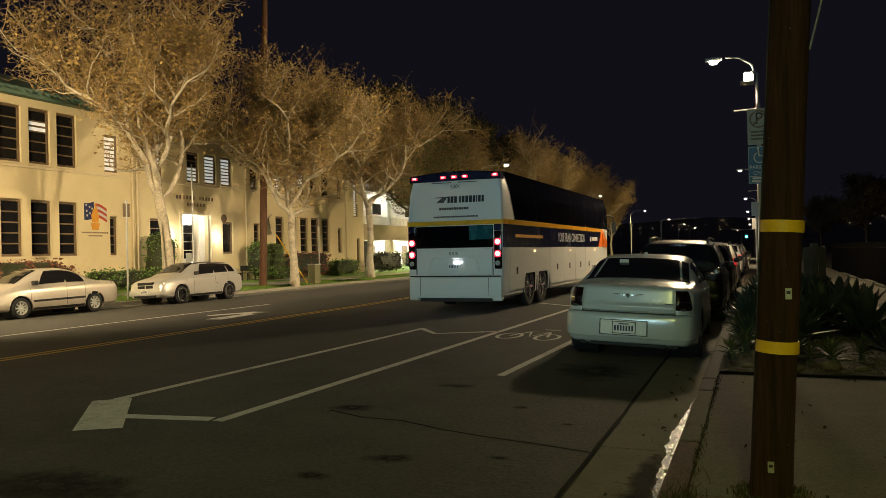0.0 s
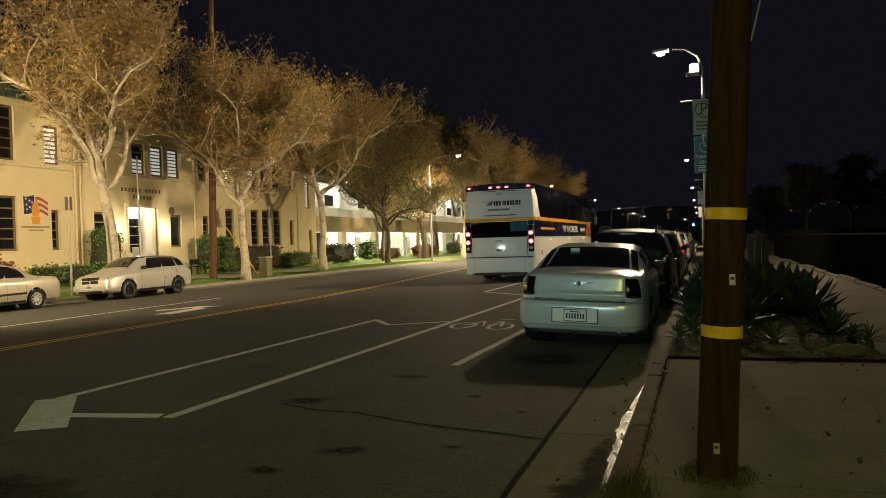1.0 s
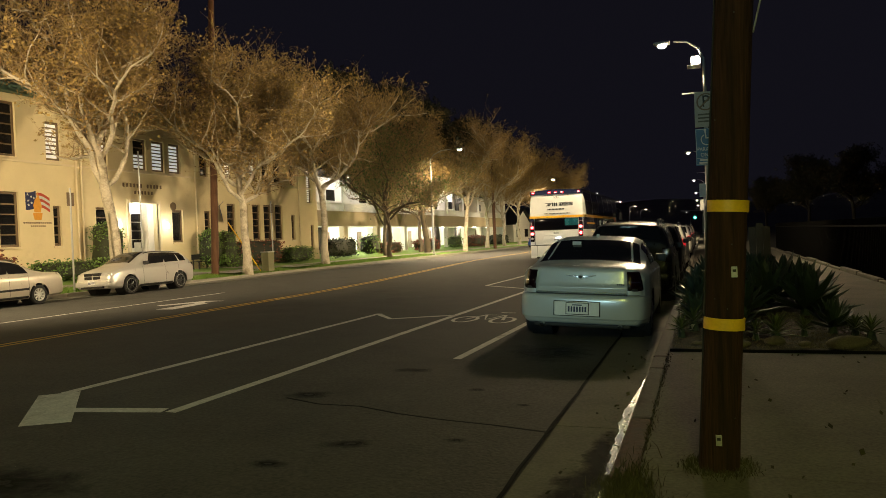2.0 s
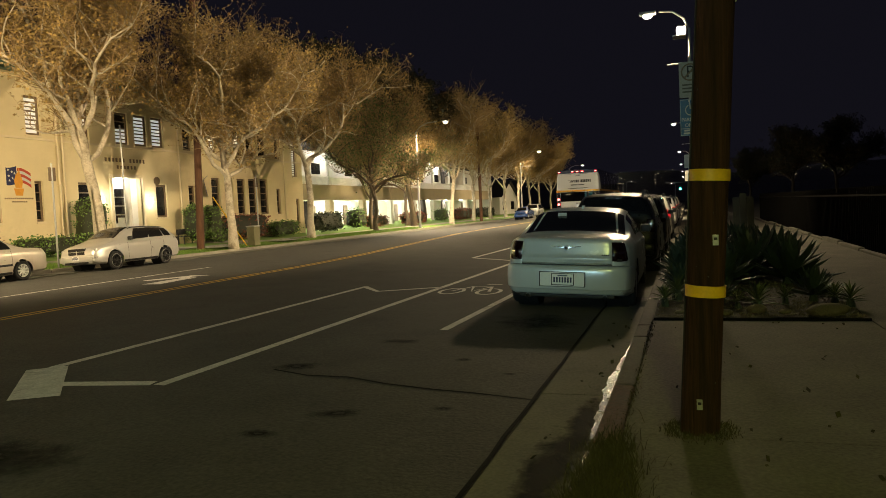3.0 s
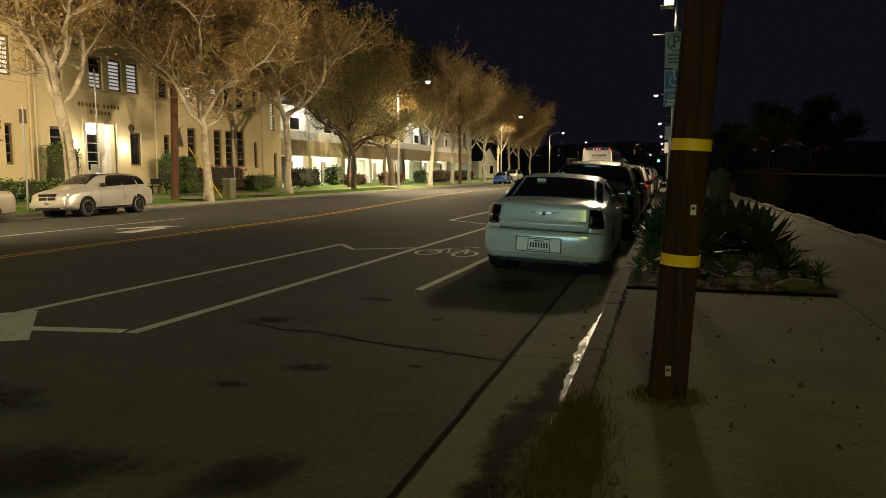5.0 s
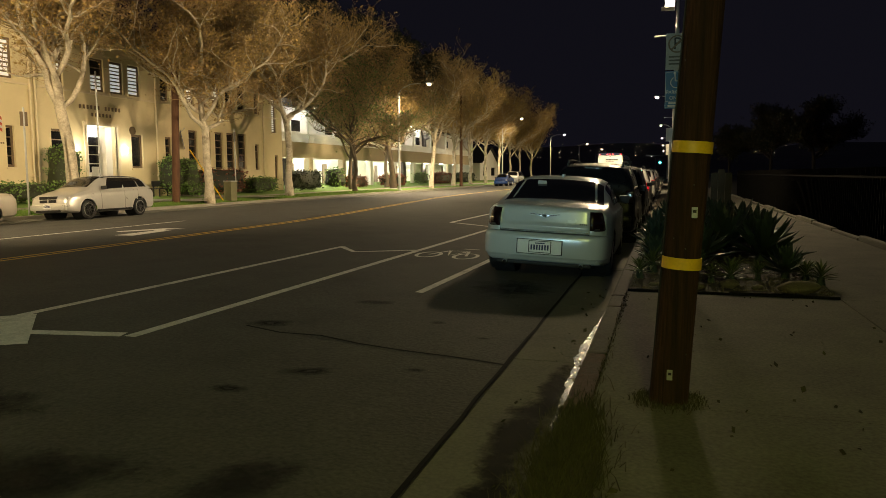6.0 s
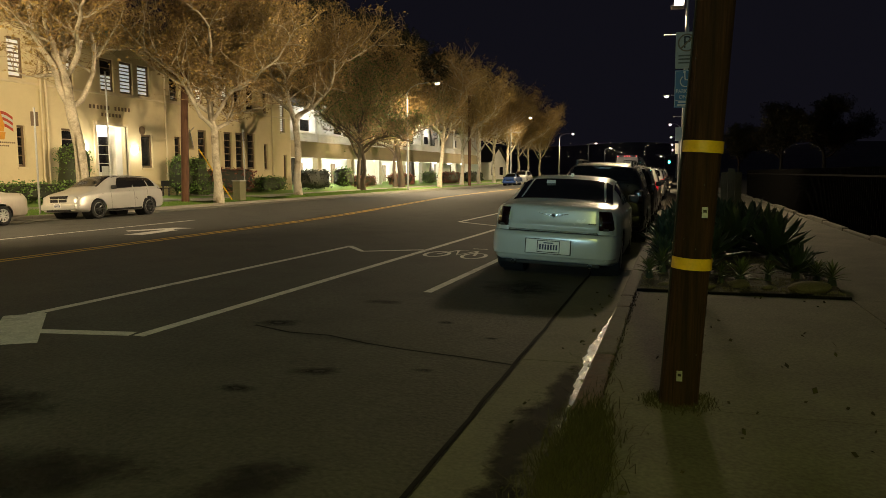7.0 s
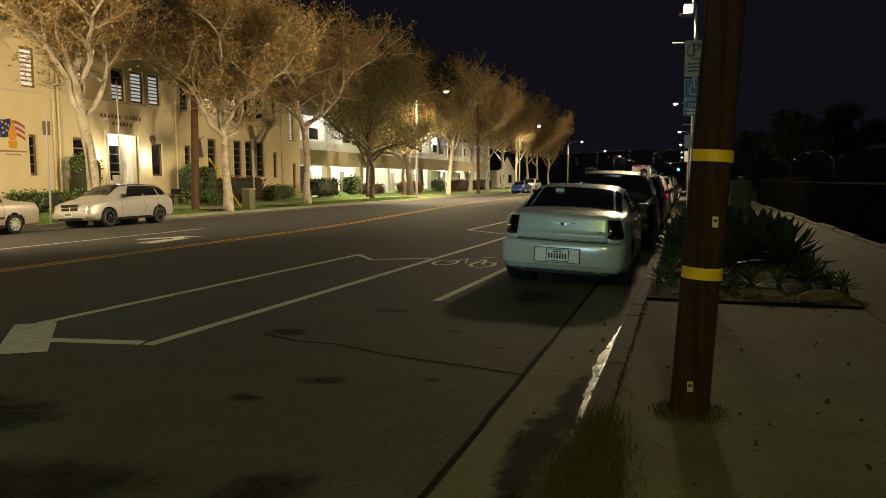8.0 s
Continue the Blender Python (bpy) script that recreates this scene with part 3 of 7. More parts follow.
# --- the large silver saloon by the near kerb
SALOON = [(0.14, 0.74, 0.74, 0.32, 0.62, 0.66, 0.62), (0.20, 0.82, 0.80, 0.27, 0.90, 0.98, 0.66), (0.30, 0.88, 0.86, 0.24, 0.99, 1.055, 0.70), (0.60, 0.935, 0.925, 0.21, 1.01, 1.075, 0.77), (0.90, 0.94, 0.93, 0.20, 1.015, 1.09, 0.78),
          (1.26, 0.94, 0.93, 0.20, 1.015, 1.25, 0.735), (1.60, 0.94, 0.93, 0.20, 1.01, 1.40, 0.70), (1.85, 0.94, 0.93, 0.20, 1.01, 1.455, 0.685), (2.40, 0.94, 0.93, 0.20, 1.0, 1.482, 0.68),
          (3.00, 0.94, 0.93, 0.20, 0.99, 1.465, 0.67), (3.25, 0.94, 0.93, 0.20, 0.985, 1.40, 0.67), (3.95, 0.94, 0.92, 0.21, 0.97, 1.06, 0.74), (4.70, 0.92, 0.89, 0.24, 0.90, 0.97, 0.72),
          (4.92, 0.88, 0.84, 0.27, 0.80, 0.88, 0.68), (5.00, 0.82, 0.78, 0.32, 0.66, 0.72, 0.62)]
saloon, sh = common_car("saloon_car", "large silver saloon car parked tight along the near kerb", pose(-1.685, 10.42, 0.045, 0, 2.8, 0.6), SALOON, M["silver"], (1.04, 4.09), 0.345, M["rim"],
                        ((0.93, 1.70), (3.08, 3.88), [(1.50, 2.02, 0.05), (2.08, 2.66, 0.0), (2.74, 3.35, -0.25)]), (1.58, 2.69, 3.62), screen=8.05)
# the tail in plan, from the middle round the corner to the wheel
TAIL = [(0.0, 0.0), (0.20, 0.001), (0.40, 0.006), (0.55, 0.014), (0.65, 0.024), (0.73, 0.044), (0.79, 0.072), (0.835, 0.11), (0.868, 0.165), (0.892, 0.24), (0.912, 0.35), (0.930, 0.48), (0.946, 0.62)]


def tail_point(u, inset):
    """A point of the tail's plan at step u (negative on the other side), moved inwards."""
    k = min(int(abs(u)), len(TAIL) - 2)
    f = abs(u) - k
    (x0, y0), (x1, y1) = TAIL[k], TAIL[k + 1]
    n = Vector((y1 - y0, -(x1 - x0))).normalized()
    m = n
    if k + 2 < len(TAIL):
        x2, y2 = TAIL[k + 2]
        m = n.lerp(Vector((y2 - y1, -(x2 - x1))).normalized(), f)
    p = Vector((x0 + (x1 - x0) * f, y0 + (y1 - y0) * f)) - m.normalized() * inset
    return math.copysign(p.x, u) if u else 0.0, p.y


def tail_skin(u0, u1, profile, steps, proud=0.0, back=0.05):
    """A panel swept along the tail's plan with a profile of (height, inset), closed with a return edge."""
    bm = bmesh.new()
    rows = []
    prof = [(profile[0][0] + 0.002, profile[0][1] + back)] + list(profile) + [(profile[-1][0] - 0.002, profile[-1][1] + back)]
    for i in range(steps + 1):
        u = u0 + (u1 - u0) * i / steps
        d = 0.0
        if i in (0, steps) and abs(u) > 0.01:
            d = 0.010
        rows.append([bm.verts.new((*tail_point(u, q - proud + d), z)) for z, q in prof])
    for a, b in zip(rows, rows[1:]):
        for k in range(len(a) - 1):
            bm.faces.new((a[k], a[k + 1], b[k + 1], b[k]))
    return bm


BUMPER = [(0.265, 0.13), (0.275, 0.075), (0.295, 0.050), (0.325, 0.036), (0.345, 0.026), (0.355, 0.008), (0.40, 0.001), (0.50, -0.004), (0.60, -0.002), (0.645, 0.004), (0.668, 0.014), (0.682, 0.034), (0.688, 0.07)]
BOOT = [(0.700, 0.090), (0.706, 0.064), (0.74, 0.056), (0.785, 0.048), (0.800, 0.050), (0.812, 0.062), (0.86, 0.072), (0.93, 0.084), (1.00, 0.096), (1.035, 0.102), (1.055, 0.112), (1.068, 0.135), (1.078, 0.19), (1.084, 0.30)]
CORNER = [(0.690, 0.080), (0.70, 0.050), (0.78, 0.050), (0.88, 0.068), (0.96, 0.088), (1.015, 0.110), (1.045, 0.145), (1.062, 0.20)]
part("bumper_skin", tail_skin(-12, 12, BUMPER, 72), M["silver"], saloon, smooth=True)
part("boot_lid", tail_skin(-4, 4, BOOT, 32), M["silver"], saloon, smooth=True)
part("bumper_base", B((-0.68, 0.68, 0.15, 0.34, 0.21, 0.275), bevel=0.02), M["black"], saloon, "dark lower bumper valance", smooth=True)
part("boot_gap", tail_skin(-11, 11, [(0.678, 0.075), (0.712, 0.075)], 44), M["black"], saloon)
part("chrome_strip", tail_skin(-3.9, 3.9, [(0.708, 0.056), (0.714, 0.048), (0.722, 0.048), (0.728, 0.056)], 28), M["chrome"], saloon)
for s in (-1, 1):
    part("rear_wing", tail_skin(s * 4.1, s * 12, CORNER, 26), M["silver"], saloon, smooth=True)
    tl = part("tail_lamp", tail_skin(s * 4.12, s * 9.3, [(0.712, 0.075)] + [(z, q - 0.012) for z, q in CORNER[2:6]] + [(1.035, 0.145)], 16), M["lens_red"], saloon, "unlit dark red tail lamp", smooth=True)
    part("reversing_lens", tail_skin(s * 4.9, s * 6.6, [(0.752, 0.05), (0.755, 0.032), (0.79, 0.034), (0.793, 0.05)], 8), M["rim_dark"], tl, smooth=True)
    part("lamp_divider", tail_skin(s * 4.5, s * 8.2, [(0.870, 0.068), (0.874, 0.049), (0.884, 0.051), (0.888, 0.07)], 10), M["chrome"], tl)
    part("chrome_edge", tail_skin(s * 4.05, s * 4.13, [(0.712, 0.05), (0.88, 0.054), (1.03, 0.10)], 2), M["chrome"], tl)
    part("side_trim", sh.skin(1.5, 3.7, 3.0, 3.25, s, 0.010, 10, 2), M["silver"], saloon)
    part("exhaust_tip", lathe([(0.030, -0.06), (0.038, -0.05), (0.038, 0.12)], 14), M["chrome"], saloon, smooth=True, at=pose(s * 0.55, 0.12, 0.235, 0, 0, 90))
rec = part("plate_recess", B((-0.375, 0.285, -0.010, 0.02, 0.385, 0.600), bevel=0.008), M["black"], saloon)
part("plate_backing", B((-0.360, 0.270, -0.016, -0.008, 0.395, 0.590), bevel=0.006), M["plate"], rec, "pale panel behind the number plate")
plate(saloon, -0.035, -0.024, 0.495)
part("plate_border", B((-0.197, -0.187, -0.030, -0.012, 0.41, 0.58), (0.117, 0.127, -0.030, -0.012, 0.41, 0.58), (-0.187, 0.117, -0.030, -0.012, 0.41, 0.418), (-0.187, 0.117, -0.030, -0.012, 0.572, 0.58)), M["black"], saloon, "dark plate frame")
bm = bmesh.new()
for s in (-1, 1):
    for k in range(5):
        x0 = 0.035 + 0.036 * k
        quad(bm, (s * x0, 0.066 + 0.001 * k, 0.930 + 0.006 * k), (s * (x0 + 0.030), 0.066 + 0.001 * k, 0.934 + 0.006 * k), (s * (x0 + 0.034), 0.068 + 0.001 * k, 0.956 + 0.003 * k), (s * x0, 0.068, 0.958 + 0.001 * k))
tube(bm, [(0, 0.060, 0.940), (0, 0.09, 0.940)], 0.036, 16)
part("winged_badge", bm, M["chrome"], saloon, "winged chrome badge")
part("badge_core", B((-0.022, 0.022, 0.056, 0.064, 0.922, 0.958), bevel=0.006), M["black"], saloon)
part("model_badge", B(*[(0.50 + 0.028 * k, 0.52 + 0.028 * k, 0.066, 0.084, 0.835, 0.852) for k in range(4)]), M["black"], saloon)
part("paper_notice", B((-0.34, -0.20, 1.60, 1.604, 1.27, 1.40)), M["sign_white"], saloon, "pale paper behind the rear window", at=pose(0, -0.13, 0.015))
part("window_seal", sh.top_skin(0.905, 0.93, 8.0, 0.007, 2), M["black"], saloon)
part("antenna_fin", B((-0.02, 0.02, 1.95, 2.10, 1.47, 1.53), bevel=0.008), M["silver"], saloon)

# --- the black sport utility car ahead of it and the row beyond
SUV = [(0.00, 0.82, 0.80, 0.40, 0.78, 0.82, 0.70), (0.05, 0.90, 0.88, 0.36, 0.98, 1.05, 0.78), (0.12, 0.93, 0.91, 0.32, 1.08, 1.35, 0.76), (0.30, 0.95, 0.93, 0.30, 1.12, 1.64, 0.70),
       (0.48, 0.96, 0.94, 0.28, 1.12, 1.72, 0.69), (1.60, 0.97, 0.95, 0.28, 1.10, 1.765, 0.69), (2.90, 0.97, 0.95, 0.28, 1.06, 1.74, 0.68), (3.20, 0.97, 0.94, 0.28, 1.06, 1.66, 0.68),
       (3.80, 0.96, 0.93, 0.28, 1.04, 1.14, 0.76), (4.55, 0.94, 0.90, 0.32, 0.98, 1.05, 0.72), (4.75, 0.90, 0.86, 0.36, 0.86, 0.92, 0.68), (4.82, 0.84, 0.80, 0.40, 0.70, 0.76, 0.64)]


def make_suv(name, label, at, paint_mat, lit=False, rack=True):
    car, s_ = common_car(name, label, at, SUV, paint_mat, (0.95, 3.80), 0.37, M["rim"],
                         ((0.13, 0.36), (3.0, 3.72), [(0.42, 1.25, 0.12), (1.36, 2.30, 0.05), (2.40, 3.25, -0.35)]), (1.32, 2.36, 3.40))
    for s in (-1, 1):
        part("tail_lamp", B((s * 0.80 - 0.09, s * 0.80 + 0.09, -0.01, 0.22, 0.92, 1.20), bevel=0.03), M["glow_red_dim"] if lit else M["lens_red"], car, smooth=True)
        if rack:
            bm = bmesh.new()
            tube(bm, [(s * 0.60, 0.6, 1.80), (s * 0.60, 1.6, 1.83), (s * 0.60, 2.8, 1.80)], 0.02, 6)
            for y in (0.6, 1.7, 2.8):
                box(bm, s * 0.60 - 0.02, s * 0.60 + 0.02, y - 0.04, y + 0.04, 1.70, 1.80)
            part("roof_rail", bm, M["black"], car)
    part("bumper", B((-0.86, 0.86, -0.04, 0.10, 0.42, 0.66), bevel=0.04), paint_mat, car, smooth=True)
    plate(car, 0, -0.02, 0.86)
    part("high_brake_lamp", B((-0.18, 0.18, 0.27, 0.33, 1.64, 1.67)), M["lens_red"], car)
    part("rear_wiper", B((-0.02, 0.35, 0.10, 0.12, 1.12, 1.14)), M["black"], car)
    return car


make_suv("sport_utility_car", "black sport utility car parked ahead of the saloon", tilt(-1.56, 16.15), M["car_black"])
make_suv("sport_utility_car", "dark sport utility car with a dark rear window", tilt(-1.52, 22.2), M["car_black"], rack=False)
row = make_suv("sport_utility_car", "white sport utility car in the parked row", tilt(-1.5, 28.4), M["car_white"], lit=True)

# small saloon used along the far row
SMALL = [(0.00, 0.74, 0.74, 0.34, 0.66, 0.70, 0.64), (0.06, 0.82, 0.82, 0.28, 0.84, 0.88, 0.70), (0.16, 0.845, 0.84, 0.25, 0.93, 0.99, 0.70), (0.80, 0.85, 0.845, 0.22, 0.95, 1.03, 0.68),
         (1.10, 0.85, 0.845, 0.21, 0.95, 1.17, 0.62), (1.55, 0.85, 0.845, 0.20, 0.94, 1.38, 0.58), (1.85, 0.85, 0.845, 0.20, 0.93, 1.45, 0.57), (2.30, 0.85, 0.845, 0.20, 0.92, 1.475, 0.57),
         (2.75, 0.85, 0.845, 0.20, 0.91, 1.44, 0.57), (3.05, 0.85, 0.84, 0.20, 0.90, 1.34, 0.60), (3.70, 0.845, 0.83, 0.21, 0.86, 0.98, 0.68), (4.25, 0.82, 0.79, 0.24, 0.76, 0.83, 0.64),
         (4.45, 0.76, 0.73, 0.28, 0.66, 0.72, 0.58), (4.53, 0.68, 0.65, 0.32, 0.56, 0.60, 0.50)]


def make_small(name, label, at, paint_mat, lit=False):
    car, s_ = common_car(name, label, at, SMALL, paint_mat, (0.98, 3.58), 0.31, M["hubcap"],
                         ((0.86, 1.55), (2.82, 3.62), [(1.30, 1.98, 0.16), (2.06, 2.95, -0.32)]), (1.34, 2.02, 3.25), spokes=9)
    for s in (-1, 1):
        part("tail_lamp", B((s * 0.66 - 0.13, s * 0.66 + 0.13, 0.03, 0.22, 0.70, 0.88), bevel=0.03), M["glow_red_dim"] if lit else M["lens_red"], car, smooth=True)
        part("head_lamp", B((s * 0.62 - 0.15, s * 0.62 + 0.15, 4.12, 4.42, 0.58, 0.74), bevel=0.05), M["lens_clear"], car, smooth=True)
        part("rub_strip", s_.skin(1.36, 3.2, 3.2, 3.45, s, 0.012, 10, 2), M["black"], car)
    part("rear_bumper", B((-0.72, 0.72, -0.03, 0.10, 0.36, 0.54), bevel=0.04), paint_mat, car, smooth=True)
    part("front_bumper", B((-0.62, 0.62, 4.42, 4.56, 0.30, 0.50), bevel=0.04), paint_mat, car, smooth=True)
    part("grille", B((-0.30, 0.30, 4.44, 4.54, 0.58, 0.68), bevel=0.02), M["black"], car)
    plate(car, 0, 0.015, 0.78)
    return car


small_near = make_small("saloon_car", "dark red saloon car in the parked row", tilt(-1.5, 34.6), M["car_red"], lit=True)
for i, (y, which) in enumerate(((40.6, "w"), (46.6, "s"), (52.8, "w"), (58.9, "s"), (65.0, "w"), (71.2, "s"))):
    c = copy_thing(row if which == "w" else small_near, tilt(-1.48, y))
# far kerb: beige saloon facing the viewer, its tail beyond the frame's side, and cars far along
make_small("saloon_car", "beige saloon car parked at the far kerb", tilt(-20.58, 18.55, 180), M["beige"])
far_blue = make_small("saloon_car", "blue saloon car parked far along the street", tilt(-19.2, 92, 180), M["car_blue"])
make_suv("sport_utility_car", "white sport utility car parked far along the street", tilt(-19.2, 98.5, 180), M["car_white"])

# --- beige hatchback at the far kerb
HATCH = [(0.00, 0.74, 0.76, 0.36, 0.70, 0.76, 0.64), (0.05, 0.84, 0.84, 0.30, 0.92, 0.98, 0.72), (0.14, 0.86, 0.86, 0.27, 1.00, 1.16, 0.68), (0.36, 0.87, 0.865, 0.25, 1.03, 1.40, 0.61),
         (0.55, 0.87, 0.865, 0.24, 1.03, 1.475, 0.60), (1.40, 0.875, 0.87, 0.23, 1.00, 1.525, 0.60), (2.30, 0.875, 0.87, 0.23, 0.97, 1.52, 0.60), (2.65, 0.875, 0.87, 0.23, 0.96, 1.46, 0.61),
         (3.35, 0.87, 0.86, 0.23, 0.94, 1.08, 0.70), (4.05, 0.86, 0.84, 0.25, 0.86, 0.94, 0.70), (4.30, 0.82, 0.79, 0.28, 0.76, 0.86, 0.64), (4.41, 0.74, 0.71, 0.32, 0.62, 0.70, 0.56)]
hatch, sh = common_car("hatchback_car", "beige hatchback car with dark-spoked rims at the far kerb", tilt(-20.30, 24.70, 180), HATCH, M["champagne"], (0.86, 3.495), 0.335, M["rim_dark"],
                       ((0.16, 0.40), (2.45, 3.28), [(0.40, 0.78, 0.16), (0.86, 1.62, 0.05), (1.70, 2.55, -0.30)]), (0.92, 1.66, 2.85), spokes=8)
for s in (-1, 1):
    part("head_lamp", B((s * 0.60 - 0.17, s * 0.60 + 0.17, 4.02, 4.33, 0.64, 0.82), bevel=0.05), M["lens_clear"], hatch, smooth=True)
    part("tail_lamp", B((s * 0.74 - 0.10, s * 0.74 + 0.10, 0.02, 0.22, 0.84, 1.02), bevel=0.03), M["lens_red"], hatch, smooth=True)
    part("fog_lamp", B((s * 0.56 - 0.09, s * 0.56 + 0.09, 4.30, 4.42, 0.40, 0.48), bevel=0.02), M["lens_clear"], hatch)
    part("roof_strip", sh.skin(0.7, 2.5, 8.1, 8.6, s, 0.012, 10, 1), M["black"], hatch)
    for yw in (0.86, 3.495):
        part("rim_lip", lathe([(0.225, s * 0.0), (0.240, s * 0.02), (0.225, s * 0.03)], 28), M["rim"], hatch, "bright rim lip", smooth=True, at=pose(s * 0.855, yw, 0.335))
bm = bmesh.new()
for s in (-1, 1):
    for z in (0.62, 0.74):
        box(bm, s * 0.19 - 0.165, s * 0.19 + 0.165, 4.30, 4.425, z, z + 0.10, bevel=0.01)
part("grille", bm, M["black"], hatch, "black crossed grille")
part("front_bumper", B((-0.76, 0.76, 4.32, 4.47, 0.36, 0.56), bevel=0.05), M["champagne"], hatch, smooth=True)
plate(hatch, 0.0, 4.478, 0.50, back=False)
part("lower_grille", B((-0.5, 0.5, 4.36, 4.476, 0.30, 0.37), bevel=0.02), M["black"], hatch)

# ---------------------------------------------------------------- the coach
M["coach_white"] = mat("white_coach_paint", (0.72, 0.73, 0.72), 0.5, var=0.05, scale=1.2, fine=80, bump=0.01, coat=0.0)
M["coach_glass"] = mat("black_coach_glass", (0.003, 0.003, 0.0045), 0.02, var=0.1, scale=1, bump=0.0, spec=0.12)
M["coach_navy"] = mat("navy_coach_band", (0.010, 0.013, 0.045), 0.25, var=0.1, scale=1, bump=0.01, coat=0.6)
M["coach_yellow"] = mat("yellow_coach_stripe", (0.78, 0.42, 0.02), 0.3, var=0.06, scale=2, bump=0.01, coat=0.5)
M["coach_orange"] = mat("orange_coach_panel", (0.90, 0.20, 0.02), 0.3, var=0.06, scale=2, bump=0.01, coat=0.5)
M["coach_ink"] = mat("dark_lettering", (0.02, 0.022, 0.03), 0.5, var=0.1, scale=5, bump=0)
M["coach_pale"] = mat("pale_lettering", (0.70, 0.70, 0.68), 0.5, var=0.1, scale=5, bump=0)
M["mural_gold"] = mat("mural_gold", (0.62, 0.28, 0.03), 0.8, var=0.2, scale=5, bump=0.1)
M["teal_reflection"] = mat("painted_teal_reflection", (0.004, 0.075, 0.095), 0.25, var=0.8, scale=1.2, bump=0.01, coat=0.8)

bus = thing("coach_bus", "white long-distance coach with dark glass, navy band and orange nose", "bus", pose(-6.98, 17.2, 0.17))
HWB, LB, HB = 1.295, 13.7, 3.52


def coach_body():
    bm = bmesh.new()
    sec = [(0, 0.34), (1.20, 0.34), (1.27, 0.40), (HWB, 0.9), (HWB, 2.4), (1.27, 3.0), (1.20, 3.36), (1.08, 3.49), (0.6, 3.535), (0, 3.545)]
    ys = [(0.0, 0.97, 0.10), (0.02, 0.985, 0.06), (0.10, 1.0, 0.0)] + [(0.5 + 0.33 * i, 1.0, 0.0) for i in range(38)] + [(13.0, 1.0, 0), (13.4, 0.985, 0.0), (13.62, 0.95, 0.06), (13.7, 0.90, 0.10)]
    rings = []
    for y, k, dz in ys:
        h = [(x * k, z - dz * (z > 3)) for x, z in sec]
        ring = h + [(-x, z) for x, z in h[-2:0:-1]]
        lean = 0.16 if y < 0.3 else 0.0
        rings.append([bm.verts.new((x, y + lean * max(0, (z - 2.3)) / 1.2 * (1 if y < 0.3 else 0), z)) for x, z in ring])
    for a, b in zip(rings, rings[1:]):
        n = len(a)
        for k in range(n):
            q = (a[k], a[(k + 1) % n], b[(k + 1) % n], b[k])
            c = sum((v.co for v in q), Vector()) / 4
            if abs(c.x) > 1.2 and c.z < 1.02 and any(abs(c.y - wy) < 0.56 for wy in WHEELS):
                continue
            bm.faces.new(q)
    bm.faces.new(rings[0])
    bm.faces.new(rings[-1])
    return bm


WHEELS = (2.35, 3.62, 11.05)
part("body", coach_body(), M["coach_white"], bus, "white painted coach shell", smooth=True)
bm = bmesh.new()
for wy in WHEELS:
    for s in (-1, 1):
        box(bm, s * 0.85 - 0.01, s * 0.85 + 0.01, wy - 0.68, wy + 0.68, 0.34, 1.12)
        for e in (-1, 1):
            box(bm, s * 1.07 - 0.22, s * 1.07 + 0.22, wy + e * 0.67 - 0.01, wy + e * 0.67 + 0.01, 0.34, 1.12)
        box(bm, s * 1.07 - 0.22, s * 1.07 + 0.22, wy - 0.67, wy + 0.67, 1.10, 1.12)
box(bm, -1.1, 1.1, 0.25, 1.6, 0.28, 0.36)
part("underframe", bm, M["black"], bus)


def panel(name, pts, material, s, x=HWB, t=0.012, label="", parent=bus):
    """A flat panel on the side s of the coach from (y, z) corners."""
    bm = bmesh.new()
    a = [bm.verts.new((s * (x + t), y, z)) for y, z in pts]
    b = [bm.verts.new((s * (x - 0.03), y, z)) for y, z in pts]
    bm.faces.new(a)
    n = len(a)
    for k in range(n):
        bm.faces.new((a[k], a[(k + 1) % n], b[(k + 1) % n], b[k]))
    return part(name, bm, material, parent, label)


